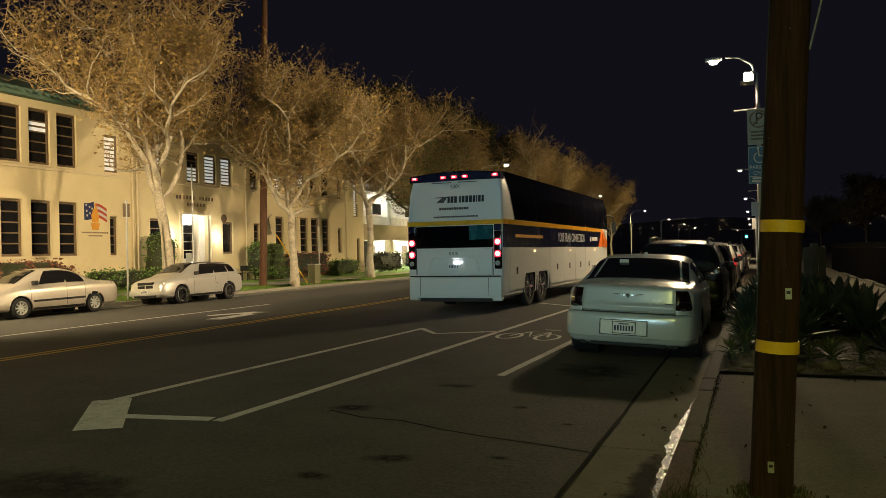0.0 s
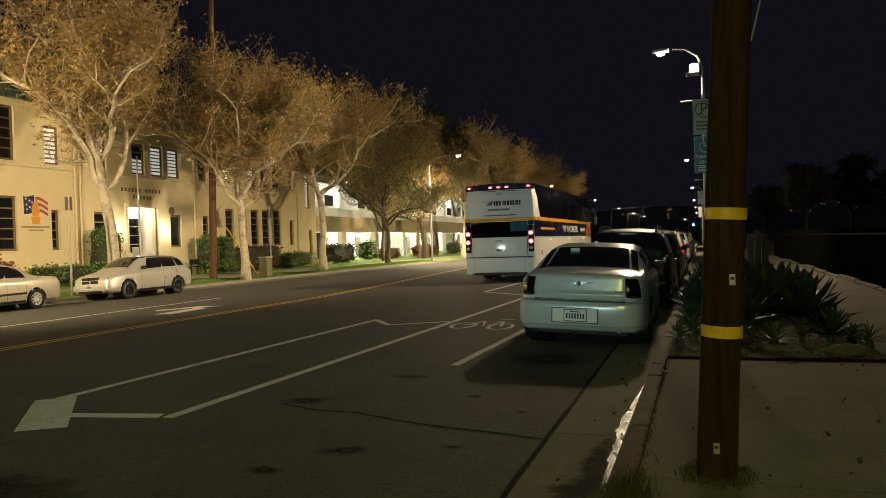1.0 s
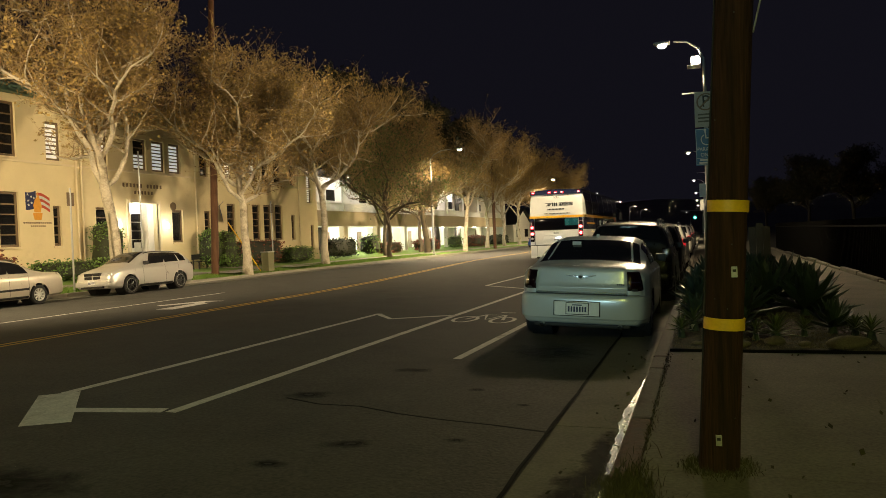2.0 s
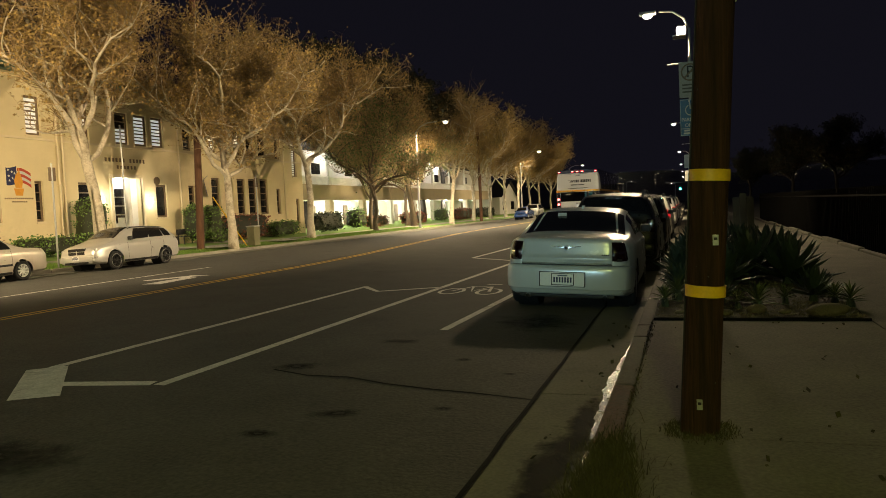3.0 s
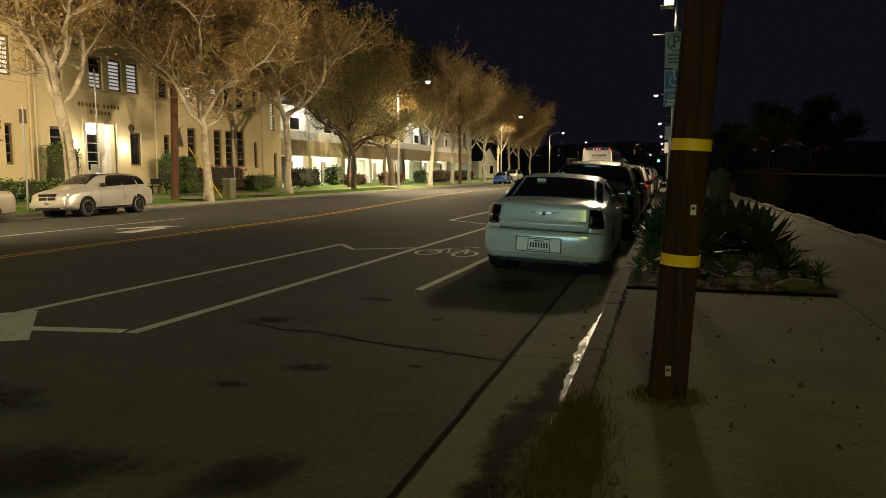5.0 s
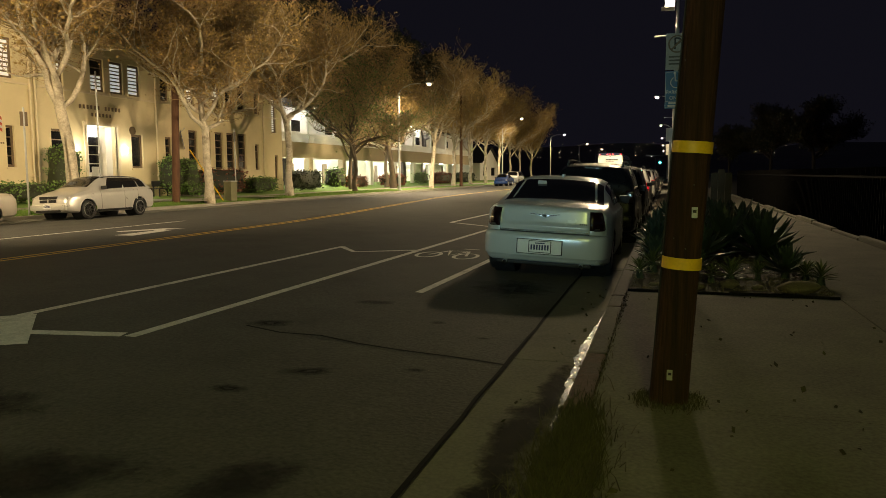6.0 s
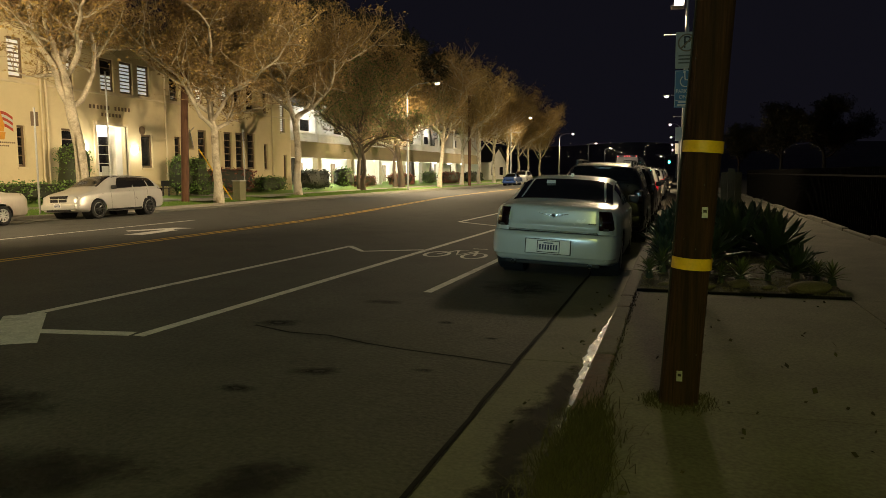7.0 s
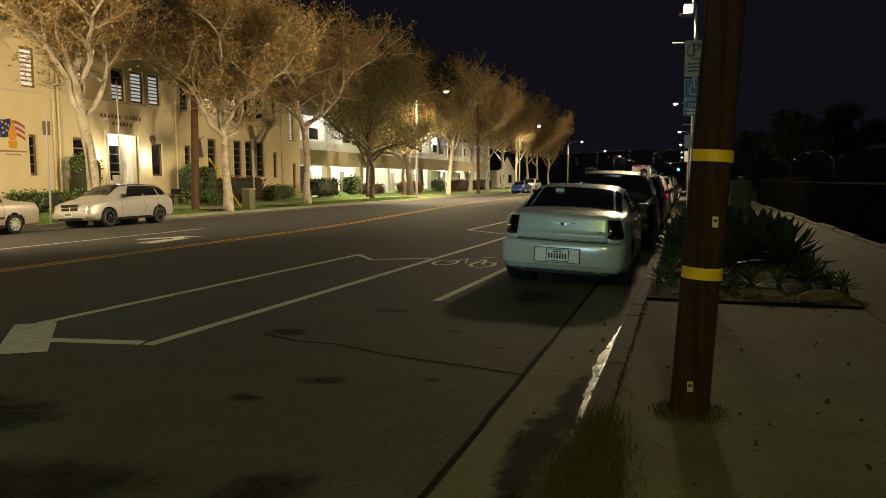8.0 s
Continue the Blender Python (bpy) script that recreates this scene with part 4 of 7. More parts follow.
for s in (-1, 1):
    # upper side glass follows the tumblehome in two leaves
    for j in range(6):
        ya, yb = (1.15 if j == 0 else 0.95 + 2.08 * j), 0.95 + 2.08 * (j + 1) - 0.03
        bm = bmesh.new()
        low = 0.0 if j else 0.16
        quad(bm, (s * (HWB + 0.012), ya - low, 2.31), (s * (HWB + 0.012), yb, 2.31), (s * 1.283, yb, 3.0), (s * 1.283, ya - low - (0.30 if j == 0 else 0), 3.0))
        quad(bm, (s * 1.283, ya - low - (0.30 if j == 0 else 0), 3.0), (s * 1.283, yb, 3.0), (s * 1.205, yb, 3.40), (s * 1.205, ya - low - (0.48 if j == 0 else 0), 3.40))
        part("side_window", bm, M["coach_glass"], bus, "black side glass")
    panel("roof_edge", [(0.35, 3.40), (13.2, 3.40), (13.2, 3.515), (0.35, 3.515)], M["coach_glass"], s, x=1.19, label="dark roof edge")
    panel("yellow_stripe", [(0.02, 2.18), (12.2, 2.18), (12.05, 2.30), (0.02, 2.30)], M["coach_yellow"], s, t=0.016, label="thin yellow stripe")
    panel("navy_band", [(0.06, 1.60), (11.5, 1.60), (12.1, 2.175), (0.06, 2.175)], M["coach_navy"], s, t=0.013, label="navy band under the windows")
    panel("orange_nose_panel", [(11.52, 1.60), (13.3, 1.60), (13.15, 1.85), (12.75, 2.12), (12.25, 2.29), (12.08, 2.175)], M["coach_orange"], s, t=0.018, label="orange curved panel")
    for ya, yb in ((0.55, 1.70), (4.45, 6.0), (6.05, 7.6), (7.65, 9.2), (9.25, 10.3)):
        panel("luggage_door", [(ya, 0.50), (yb, 0.50), (yb, 1.56), (ya, 1.56)], M["coach_white"], s, t=0.006)
        panel("door_latch", [((ya + yb) / 2 - 0.06, 0.90), ((ya + yb) / 2 + 0.06, 0.90), ((ya + yb) / 2 + 0.06, 1.08), ((ya + yb) / 2 - 0.06, 1.08)], M["black"], s, t=0.014)
    for y in (2.75, 6.9, 10.8):
        part("marker_lamp", B((s * (HWB + 0.01) - 0.02, s * (HWB + 0.01) + 0.02, y - 0.07, y + 0.07, 1.46, 1.52), bevel=0.01), M["glow_amber"], bus, "small amber side lamp")
    for wy in WHEELS:
        w = make_wheel(bus, s * 1.10, wy, 0.52, 0.30, s, M["chrome"], 10)
        bm = lathe([(0.60, s * 0.0), (0.63, s * 0.02), (0.60, s * 0.03)], 28)
        bmesh.ops.delete(bm, geom=[v for v in bm.verts if v.co.z < -0.18], context="VERTS")
        part("wheel_arch", bm, M["coach_white"], bus, at=pose(s * 1.27, wy, 0.52))
    # tail lamp clusters
    tl = part("tail_lamp", B((s * 1.17 - 0.10, s * 1.17 + 0.10, -0.02, 0.12, 1.06, 2.02), bevel=0.04), M["lens_red"], bus, "tall dark red tail lamp cluster", smooth=True)
    for z, m in ((1.74, "glow_red_core"), (1.44, "glow_red_core"), (1.21, "lens_clear")):
        bm = bmesh.new()
        tube(bm, [(s * 1.17, -0.045, z), (s * 1.17, 0.0, z)], 0.062, 16)
        part("lamp_disc", bm, M[m], tl)
        bm = lathe([(0.062, -0.02), (0.088, -0.018), (0.088, 0.0)], 18)
        part("lamp_halo", bm, M["glow_red"] if z > 1.3 else M["lens_red"], tl, at=pose(s * 1.17, -0.012, z, 0, 0, 90))
    part("bumper_reflector", B((s * 1.08 - 0.15, s * 1.08 + 0.15, -0.045, 0.0, 0.72, 0.77), bevel=0.01), M["lens_red"], bus)
    # mirror on its arm at the nose
    bm = bmesh.new()
    tube(bm, [(s * 1.15, 13.4, 2.9), (s * 1.45, 13.75, 2.85), (s * 1.55, 13.8, 2.6)], 0.03, 8)
    ar = part("mirror_arm", bm, M["black"], bus)
    part("mirror_head", B((s * 1.50 - 0.08, s * 1.50 + 0.08, 13.74, 13.86, 2.15, 2.60), bevel=0.04), M["black"], ar, smooth=True)
# rear: upper panel, dark window, engine door, bumper
bm = bmesh.new()
loops = []
for y, top in ((0.070, 0.0), (0.12, 0.03), (0.34, 0.045)):
    xs_ = [-1.235 + 2.47 * k / 16 for k in range(17)]
    up = [(x, 3.44 + top + 0.085 * (1 - (x / 1.235) ** 2)) for x in xs_]
    dn = [(x, 3.30 + 0.012 * (1 - (x / 1.235) ** 2)) for x in xs_]
    loops.append([bm.verts.new((x, y, z)) for x, z in up + dn[::-1]])
for a, b in zip(loops, loops[1:]):
    for k in range(len(a)):
        bm.faces.new((a[k], a[(k + 1) % len(a)], b[(k + 1) % len(a)], b[k]))
bm.faces.new(loops[0])
bm.faces.new(loops[-1][::-1])
part("roof_lamp_bar", bm, M["coach_navy"], bus, "dark arched bar with red marker lamps", smooth=True)
part("bar_slot", B((-0.62, -0.10, 0.088, 0.12, 3.262, 3.276), (0.10, 0.62, 0.088, 0.12, 3.262, 3.276)), M["black"], bus)
for x in (-1.10, -0.30, 0.0, 0.30, 1.10):
    part("marker_lamp", B((x - 0.045, x + 0.045, 0.042, 0.10, 3.385, 3.425), bevel=0.012), M["glow_red_core"], bus, "lit red marker lamp")
    part("marker_base", B((x - 0.075, x + 0.075, 0.058, 0.12, 3.368, 3.442), bevel=0.015), M["glow_red"], bus)
part("rear_window", B((-1.05, 1.05, -0.022, 0.05, 1.60, 2.16), bevel=0.03), M["coach_glass"], bus, "dark rear glass beneath the painted teal reflection", smooth=True)
part("rear_stripe", B((-HWB + 0.03, HWB - 0.03, -0.020, 0.05, 2.18, 2.29), bevel=0.01), M["coach_yellow"], bus)
# teal pane paints a reflection onto the right half of the rear glass
part("teal_reflection_patch", B((0.42, 1.04, -0.027, -0.01, 1.80, 2.14), bevel=0.01), M["teal_reflection"], bus, "teal reflection painted as a patch on the rear glass")
for s in (-1, 1):
    part("rear_corner_panel", B((s * 1.17 - 0.10, s * 1.17 + 0.10, -0.012, 0.05, 2.02, 2.175), bevel=0.02), M["coach_navy"], bus)
eng = part("engine_door", B((-1.03, 1.03, -0.035, 0.02, 0.90, 1.58), bevel=0.03), M["coach_white"], bus, smooth=True)
bm = bmesh.new()
outer = [(-0.72, 0.95), (0.72, 0.95), (0.60, 1.36), (-0.60, 1.36)]
inner = [(-0.66, 0.985), (0.66, 0.985), (0.55, 1.325), (-0.55, 1.325)]
vo = [bm.verts.new((x, -0.036, z)) for x, z in outer]
vm = [bm.verts.new((x * 0.99, -0.050, z)) for x, z in outer]
vi = [bm.verts.new((x, -0.040, z)) for x, z in inner]
for q, w in ((vo, vm), (vm, vi)):
    for k in range(4):
        bm.faces.new((q[k], q[(k + 1) % 4], w[(k + 1) % 4], w[k]))
bm.faces.new(vi)
part("door_recess", bm, M["coach_white"], eng, "raised trapezoid surround of the plate")
part("door_seam", B((-1.045, -1.035, -0.038, 0.0, 0.92, 1.57), (1.035, 1.045, -0.038, 0.0, 0.92, 1.57)), M["black"], eng)
for s in (-1, 1):
    part("bumper_corner", B((s * 1.13 - 0.13, s * 1.13 + 0.13, -0.045, 0.14, 0.27, 0.40), bevel=0.05), M["coach_white"], bus, smooth=True)
    part("bumper_seam", B((s * 0.93 - 0.005, s * 0.93 + 0.005, -0.059, 0.0, 0.38, 0.85)), M["black"], bus)
part("rear_bumper", B((-1.26, 1.26, -0.055, 0.10, 0.36, 0.87), bevel=0.06), M["coach_white"], bus, smooth=True)
part("bumper_gap", B((-1.24, 1.24, -0.02, 0.03, 0.868, 0.90)), M["black"], bus)
part("exhaust_skirt", B((-0.98, 0.98, 0.02, 0.16, 0.24, 0.40), bevel=0.02), M["black"], bus)
pl = part("number_plate", B((-0.16, 0.16, -0.058, -0.04, 1.06, 1.22), bevel=0.004), M["plate"], bus, "number plate lit by a small lamp")
part("plate_bars", B(*[(-0.12 + 0.042 * k, -0.095 + 0.042 * k, -0.062, -0.056, 1.10, 1.17) for k in range(6)]), M["plate_ink"], pl)
part("plate_lamp", B((0.02, 0.20, -0.085, -0.045, 1.215, 1.245), bevel=0.008), M["plate_lamp"], bus, "bright white plate lamp")
# lettering of the rear panel: a plain mark, bars for the line's name, the fleet figures, bars for the small lines
def rear_y(z):
    return 0.155 * max(0, (z - 2.3)) / 1.2 - 0.004


def rear_pose(x, z):
    return pose(x, rear_y(z), z, 90 - 7.4, 0, 0)


text_part("fleet_figures", "5001", 0.14, M["coach_ink"], bus, rear_pose(0.02, 3.16))
bm = bmesh.new()
for k in range(3):
    quad(bm, (-0.52 + 0.07 * k, -0.07 + 0.0, 0.004), (-0.46 + 0.07 * k, -0.07, 0.004), (-0.33 + 0.05 * k, 0.05, 0.004), (-0.37 + 0.05 * k, 0.05, 0.004))
quad(bm, (-0.62, 0.055, 0.004), (-0.20, 0.055, 0.004), (-0.20, 0.075, 0.004), (-0.50, 0.075, 0.004))
part("rear_mark", bm, M["coach_ink"], bus, "dark angled rail mark", at=rear_pose(0.03, 2.83))
xx = -0.15
for w in (0.062, 0.078, 0.072, 0.0, 0.045, 0.075, 0.078, 0.078, 0.070, 0.028, 0.072, 0.062):
    if w:
        part("letter_bar", B((xx, xx + w, -0.085, 0.085, 0.001, 0.006)), M["coach_ink"], bus, "dark bar in place of a letter", at=rear_pose(-0.03, 2.83))
    xx += w + 0.022 if w else 0.045
bm = bmesh.new()
for z, x0, n, h in ((0.0, -0.40, 12, 0.045), (-0.21, -0.55, 18, 0.03)):
    for k in range(n):
        box(bm, x0 + 0.068 * k, x0 + 0.068 * k + 0.05, z - h / 2 * 1.4, z + h / 2 * 1.4, 0.001, 0.005)
part("small_bars", bm, M["coach_ink"], bus, "fine dark bars of small lettering", at=rear_pose(0.0, 2.60))
for k in range(3):
    part("maker_bar", B((-0.13 + 0.09 * k, -0.07 + 0.09 * k, -0.042, -0.034, 1.42, 1.51)), M["galv"], bus)
# the side's words, read from the kerb
for s in (1, -1):
    text_part("side_words", "YOUR TRAIN CONNECTION", 0.40, M["coach_pale"], bus, pose(s * (HWB + 0.016), 7.2 if s > 0 else 7.2, 1.89, 90, 0, 90 * s), "pale words on the navy band", squeeze=0.72)
    part("side_bar", B((s * (HWB + 0.016) - 0.003, s * (HWB + 0.016) + 0.003, 1.0, 3.6, 1.85, 1.93)), M["mural_gold"], bus, "dull yellow bar of small lettering")
    part("side_mark", B((s * (HWB + 0.016) - 0.003, s * (HWB + 0.016) + 0.003, 10.3, 11.3, 1.83, 1.97), (s * (HWB + 0.016) - 0.003, s * (HWB + 0.016) + 0.003, 10.0, 10.2, 1.80, 1.98)), M["coach_pale"], bus)
part("windscreen", B((-1.08, 1.08, 13.62, 13.715, 1.5, 3.2), bevel=0.03), M["coach_glass"], bus, smooth=True)
part("roof_hatch", B((-0.35, 0.35, 4.0, 4.7, 3.53, 3.585), bevel=0.02), M["coach_white"], bus)

# ---------------------------------------------------------------- the school, along the far side
WX = -28.0


def wall_sheet(x, y0, y1, z0, z1, holes, thick=0.35):
    """A wall facing +x with real openings through it."""
    ys = sorted({y0, y1, *[h[0] for h in holes], *[h[1] for h in holes]})
    zs = sorted({z0, z1, *[h[2] for h in holes], *[h[3] for h in holes]})
    bm = bmesh.new()
    for a, b in zip(ys, ys[1:]):
        for c, d in zip(zs, zs[1:]):
            m = ((a + b) / 2, (c + d) / 2)
            if any(h[0] < m[0] < h[1] and h[2] < m[1] < h[3] for h in holes):
                continue
            quad(bm, (x, a, c), (x, b, c), (x, b, d), (x, a, d))
            quad(bm, (x - thick, a, c), (x - thick, b, c), (x - thick, b, d), (x - thick, a, d))
    for a, b, c, d in holes:
        quad(bm, (x, a, c), (x - thick, a, c), (x - thick, a, d), (x, a, d))
        quad(bm, (x, b, c), (x - thick, b, c), (x - thick, b, d), (x, b, d))
        quad(bm, (x, a, c), (x - thick, a, c), (x - thick, b, c), (x, b, c))
        quad(bm, (x, a, d), (x - thick, a, d), (x - thick, b, d), (x, b, d))
    quad(bm, (x, y0, z0), (x - thick, y0, z0), (x - thick, y0, z1), (x, y0, z1))
    quad(bm, (x, y1, z0), (x - thick, y1, z0), (x - thick, y1, z1), (x, y1, z1))
    quad(bm, (x, y0, z1), (x - thick, y0, z1), (x - thick, y1, z1), (x, y1, z1))
    bmesh.ops.remove_doubles(bm, verts=bm.verts[:], dist=0.001)
    return bm


# y0, y1, z0, z1, rows of panes, how many rows are lit from the top, first lit row
WINDOWS = [(9.6, 10.6, 1.95, 4.35, 5, 0, 0), (10.95, 11.95, 1.95, 4.35, 5, 0, 0), (14.2, 15.2, 1.95, 4.35, 5, 0, 0), (15.5, 16.5, 1.95, 4.35, 5, 0, 0),
           (17.7, 18.65, 1.95, 4.35, 5, 0, 0), (19.0, 19.95, 1.95, 4.35, 5, 0, 0), (20.38, 21.35, 1.95, 4.35, 5, 0, 0), (21.74, 22.72, 1.95, 4.35, 5, 0, 0), (23.1, 24.06, 1.95, 4.35, 5, 0, 0),
           (25.85, 26.30, 1.95, 3.80, 4, 0, 0), (28.36, 29.29, 1.95, 3.80, 4, 0, 0), (33.86, 34.78, 1.95, 3.78, 1, 0, 0), (36.70, 37.30, 1.95, 3.78, 4, 0, 0),
           (38.93, 39.79, 1.95, 4.30, 5, 0, 0), (40.40, 41.18, 1.93, 4.32, 5, 0, 0), (41.69, 42.59, 1.93, 4.32, 5, 0, 0), (43.01, 43.94, 1.93, 4.34, 5, 0, 0), (44.42, 45.38, 1.93, 4.36, 5, 0, 0),
           (46.55, 47.06, 1.90, 3.72, 4, 0, 0), (49.30, 49.75, 1.10, 3.00, 4, 0, 0),
           (17.7, 18.65, 5.88, 8.25, 5, 0, 0), (19.0, 19.95, 5.88, 8.25, 5, 0, 0), (20.38, 21.35, 5.88, 8.25, 5, 0, 0), (21.70, 22.72, 5.88, 8.25, 5, 1, 1), (23.05, 24.08, 5.88, 8.25, 5, 0, 0),
           (25.60, 26.42, 5.88, 7.66, 4, 4, 0), (28.36, 29.29, 5.88, 7.66, 4, 3, 0), (31.05, 32.01, 5.85, 7.50, 4, 2, 2), (32.44, 33.42, 5.85, 7.50, 4, 4, 0), (33.79, 34.74, 5.85, 7.50, 4, 4, 0),
           (36.44, 37.20, 5.85, 7.60, 4, 0, 0), (38.86, 39.57, 5.85, 8.10, 5, 4, 1), (40.15, 40.90, 5.85, 8.10, 5, 5, 0), (41.54, 42.35, 5.85, 8.10, 5, 2, 2), (43.01, 43.94, 5.85, 8.10, 5, 0, 0),
           (44.42, 45.38, 5.85, 8.10, 5, 0, 0), (46.55, 47.10, 5.85, 7.60, 4, 0, 0), (48.90, 49.58, 4.64, 7.36, 8, 8, 0)]
ENTRY = (30.55, 32.75, 0.62, 4.10)
EAVE = 8.62
school = thing("school_building", "two-storey cream stucco school with tall brown windows", "building")
part("wall", wall_sheet(WX, 4.0, 50.4, 0.2, EAVE, [w[:4] for w in WINDOWS] + [ENTRY]), M["stucco"], school, "cream stucco street wall")
part("end_wall", B((-44, WX - 0.352, 50.05, 50.4, 0.2, EAVE)), M["stucco"], school)
part("side_wall", B((-44, WX - 0.352, 4.0, 4.35, 0.2, EAVE)), M["stucco"], school)
part("back_wall", B((-44.35, -44, 4.0, 50.4, 0.2, EAVE)), M["stucco"], school)
part("floor_slab", B((-43.9, WX - 0.4, 4.4, 50.0, 4.9, 5.1)), M["concrete"], school)
part("ledge", B((WX - 0.05, WX + 0.07, 4.0, 50.4, 5.66, 5.76), bevel=0.015), M["trim"], school)
part("plinth", B((WX - 0.05, WX + 0.05, 4.0, 30.5, 0.2, 1.05), (WX - 0.05, WX + 0.05, 32.8, 50.4, 0.2, 1.05)), M["stucco"], school)
part("eave", B((WX - 0.3, WX + 0.40, 3.8, 50.6, EAVE - 0.02, EAVE + 0.14), bevel=0.03), M["tile_roof"], school, "dull green eave moulding")
bm = bmesh.new()
quad(bm, (WX + 0.42, 3.7, EAVE + 0.14), (WX + 0.42, 50.7, EAVE + 0.14), (-36, 46.0, EAVE + 3.0), (-36, 8.0, EAVE + 3.0))
quad(bm, (-44.7, 3.7, EAVE + 0.14), (-44.7, 50.7, EAVE + 0.14), (-36, 46.0, EAVE + 3.0), (-36, 8.0, EAVE + 3.0))
bm.faces.new([bm.verts.new(p) for p in ((WX + 0.42, 50.7, EAVE + 0.14), (-44.7, 50.7, EAVE + 0.14), (-36, 46.0, EAVE + 3.0))])
bm.faces.new([bm.verts.new(p) for p in ((WX + 0.42, 3.7, EAVE + 0.14), (-44.7, 3.7, EAVE + 0.14), (-36, 8.0, EAVE + 3.0))])
part("roof", bm, M["tile_roof"], school, "green clay tile hipped roof")
bm = bmesh.new()
for k in range(118):
    y = 4.0 + 0.4 * k
    tube(bm, [(WX + 0.44, y, EAVE + 0.17), (WX - 0.6, y, EAVE + 0.17 + 0.36)], 0.07, 6)
part("eave_tiles", bm, M["tile_roof"], school)


def make_window(y0, y1, z0, z1, rows, lit, first, x=WX, parent=None):
    """Brown sash with stacked panes, set back in the wall."""
    f = 0.095
    xg = x - 0.16
    w = part("window", B((xg - 0.05, xg + 0.05, y0, y0 + f, z0, z1), (xg - 0.05, xg + 0.05, y1 - f, y1, z0, z1), (xg - 0.05, xg + 0.05, y0 + f, y1 - f, z0, z0 + f), (xg - 0.05, xg + 0.05, y0 + f, y1 - f, z1 - f, z1)),
             M["sash"], parent)
    part("sill", B((x - 0.30, x + 0.05, y0 - 0.04, y1 + 0.04, z0 - 0.09, z0 - 0.004), bevel=0.012), M["trim"], w)
    h = (z1 - z0 - 2 * f) / rows
    for r in range(rows):
        zb = z0 + f + h * r
        top = rows - 1 - r
        on = lit and first <= top < first + lit
        part("pane", B((xg - 0.012, xg, y0 + f, y1 - f, zb + 0.02, zb + h - 0.02)), M["blind"] if on else M["glass_dark"], w)
        if on:
            part("blind_bar", B((xg, xg + 0.006, y0 + f, y1 - f, zb + h * 0.42, zb + h * 0.62)), M["sash"], w)
        if r:
            part("rail", B((xg - 0.03, xg + 0.03, y0 + f, y1 - f, zb - 0.028, zb + 0.028)), M["sash"], w)
    return w


for w in WINDOWS:
    make_window(*w, parent=school)
# recessed entrance: white lining, pair of doors, lit by two wall lamps
ya, yb, za, zb = ENTRY
RX = WX - 0.75
part("porch_lining", B((RX, WX - 0.352, ya - 0.1, ya, za, zb), (RX, WX - 0.352, yb, yb + 0.1, za, zb), (RX, WX - 0.352, ya, yb, zb, zb + 0.1), (RX - 0.2, RX, ya - 0.1, yb + 0.1, za, zb + 0.1)), M["stucco_white"], school, "white lined porch")
part("porch_floor", B((RX, WX + 0.05, ya, yb, 0.2, za)), M["concrete"], school)
part("porch_frame", B((WX - 0.1, WX + 0.09, ya - 0.16, ya, za, zb + 0.16), (WX - 0.1, WX + 0.09, yb, yb + 0.16, za, zb + 0.16), (WX - 0.1, WX + 0.09, ya, yb, zb, zb + 0.16), bevel=0.02), M["trim"], school)
door = part("door", B((RX + 0.01, RX + 0.09, 31.25, 32.35, za, 3.70), bevel=0.01), M["stucco_white"], school, "pale door with dark glass panes")
for k in range(4):
    part("pane", B((RX + 0.09, RX + 0.105, 31.42, 32.18, 1.72 + 0.47 * k, 2.15 + 0.47 * k)), M["glass_dark"], door)
part("notice", B((RX + 0.106, RX + 0.115, 31.55, 32.05, 1.32, 2.02)), M["sign_white"], door, "white paper notice on the door")
part("push_bar", B((RX + 0.10, RX + 0.15, 31.35, 32.25, 1.24, 1.29), bevel=0.01), M["galv"], door)
part("bell_box", B((RX + 0.01, RX + 0.08, 30.85, 31.0, 1.7, 2.1), bevel=0.01), M["galv"], school)
for k in range(3):
    part("step", B((WX + 0.1 + 0.3 * (2 - k), WX + 0.1 + 0.3 * (3 - k) + 0.3 * 0, ya - 0.2, yb + 0.2, 0.2, 0.62 - 0.14 * (2 - k))), M["concrete"], school)
M["sconce"] = mat("lit_wall_lamp", (1, 0.97, 0.9), 0.4, var=0, bump=0, emit=14.0, emit_color=(1.0, 0.94, 0.78))
for y in (29.75, 33.30):
    part("wall_lamp", B((WX + 0.03, WX + 0.17, y - 0.09, y + 0.09, 2.75, 3.05), bevel=0.03), M["sconce"], school, "bright wall lamp beside the entrance", smooth=True)
    lamp_light("entrance_light", (WX + 0.42, y, 2.9), 45, (1.0, 0.93, 0.74), 0.06)
part("porch_lamp", B((WX - 0.62, WX - 0.40, 31.5, 31.8, 4.02, 4.09), bevel=0.02), M["sconce"], school)
lamp_light("porch_light", (WX - 0.45, 31.65, 3.9), 60, (1.0, 0.95, 0.82), 0.10)
# plaque, bars in place of the name over the door, flag on a staff, mural, downpipes
bm = bmesh.new()
tube(bm, [(WX, 33.95, 3.98), (WX + 0.05, 33.95, 3.98)], 0.23, 20)
part("plaque", bm, M["sash"], school, "round bronze plaque")
for k in range(12):
    if k in (6,):
        continue
    part("letter_bar", B((WX + 0.002, WX + 0.04, 30.2 + 0.25 * k, 30.2 + 0.25 * k + 0.10, 4.90, 5.10)), M["sash"], school, "bronze bar in place of a letter")
for k in range(6):
    part("letter_bar", B((WX + 0.002, WX + 0.04, 31.0 + 0.25 * k, 31.0 + 0.25 * k + 0.10, 4.55, 4.73)), M["sash"], school, "bronze bar in place of a letter")
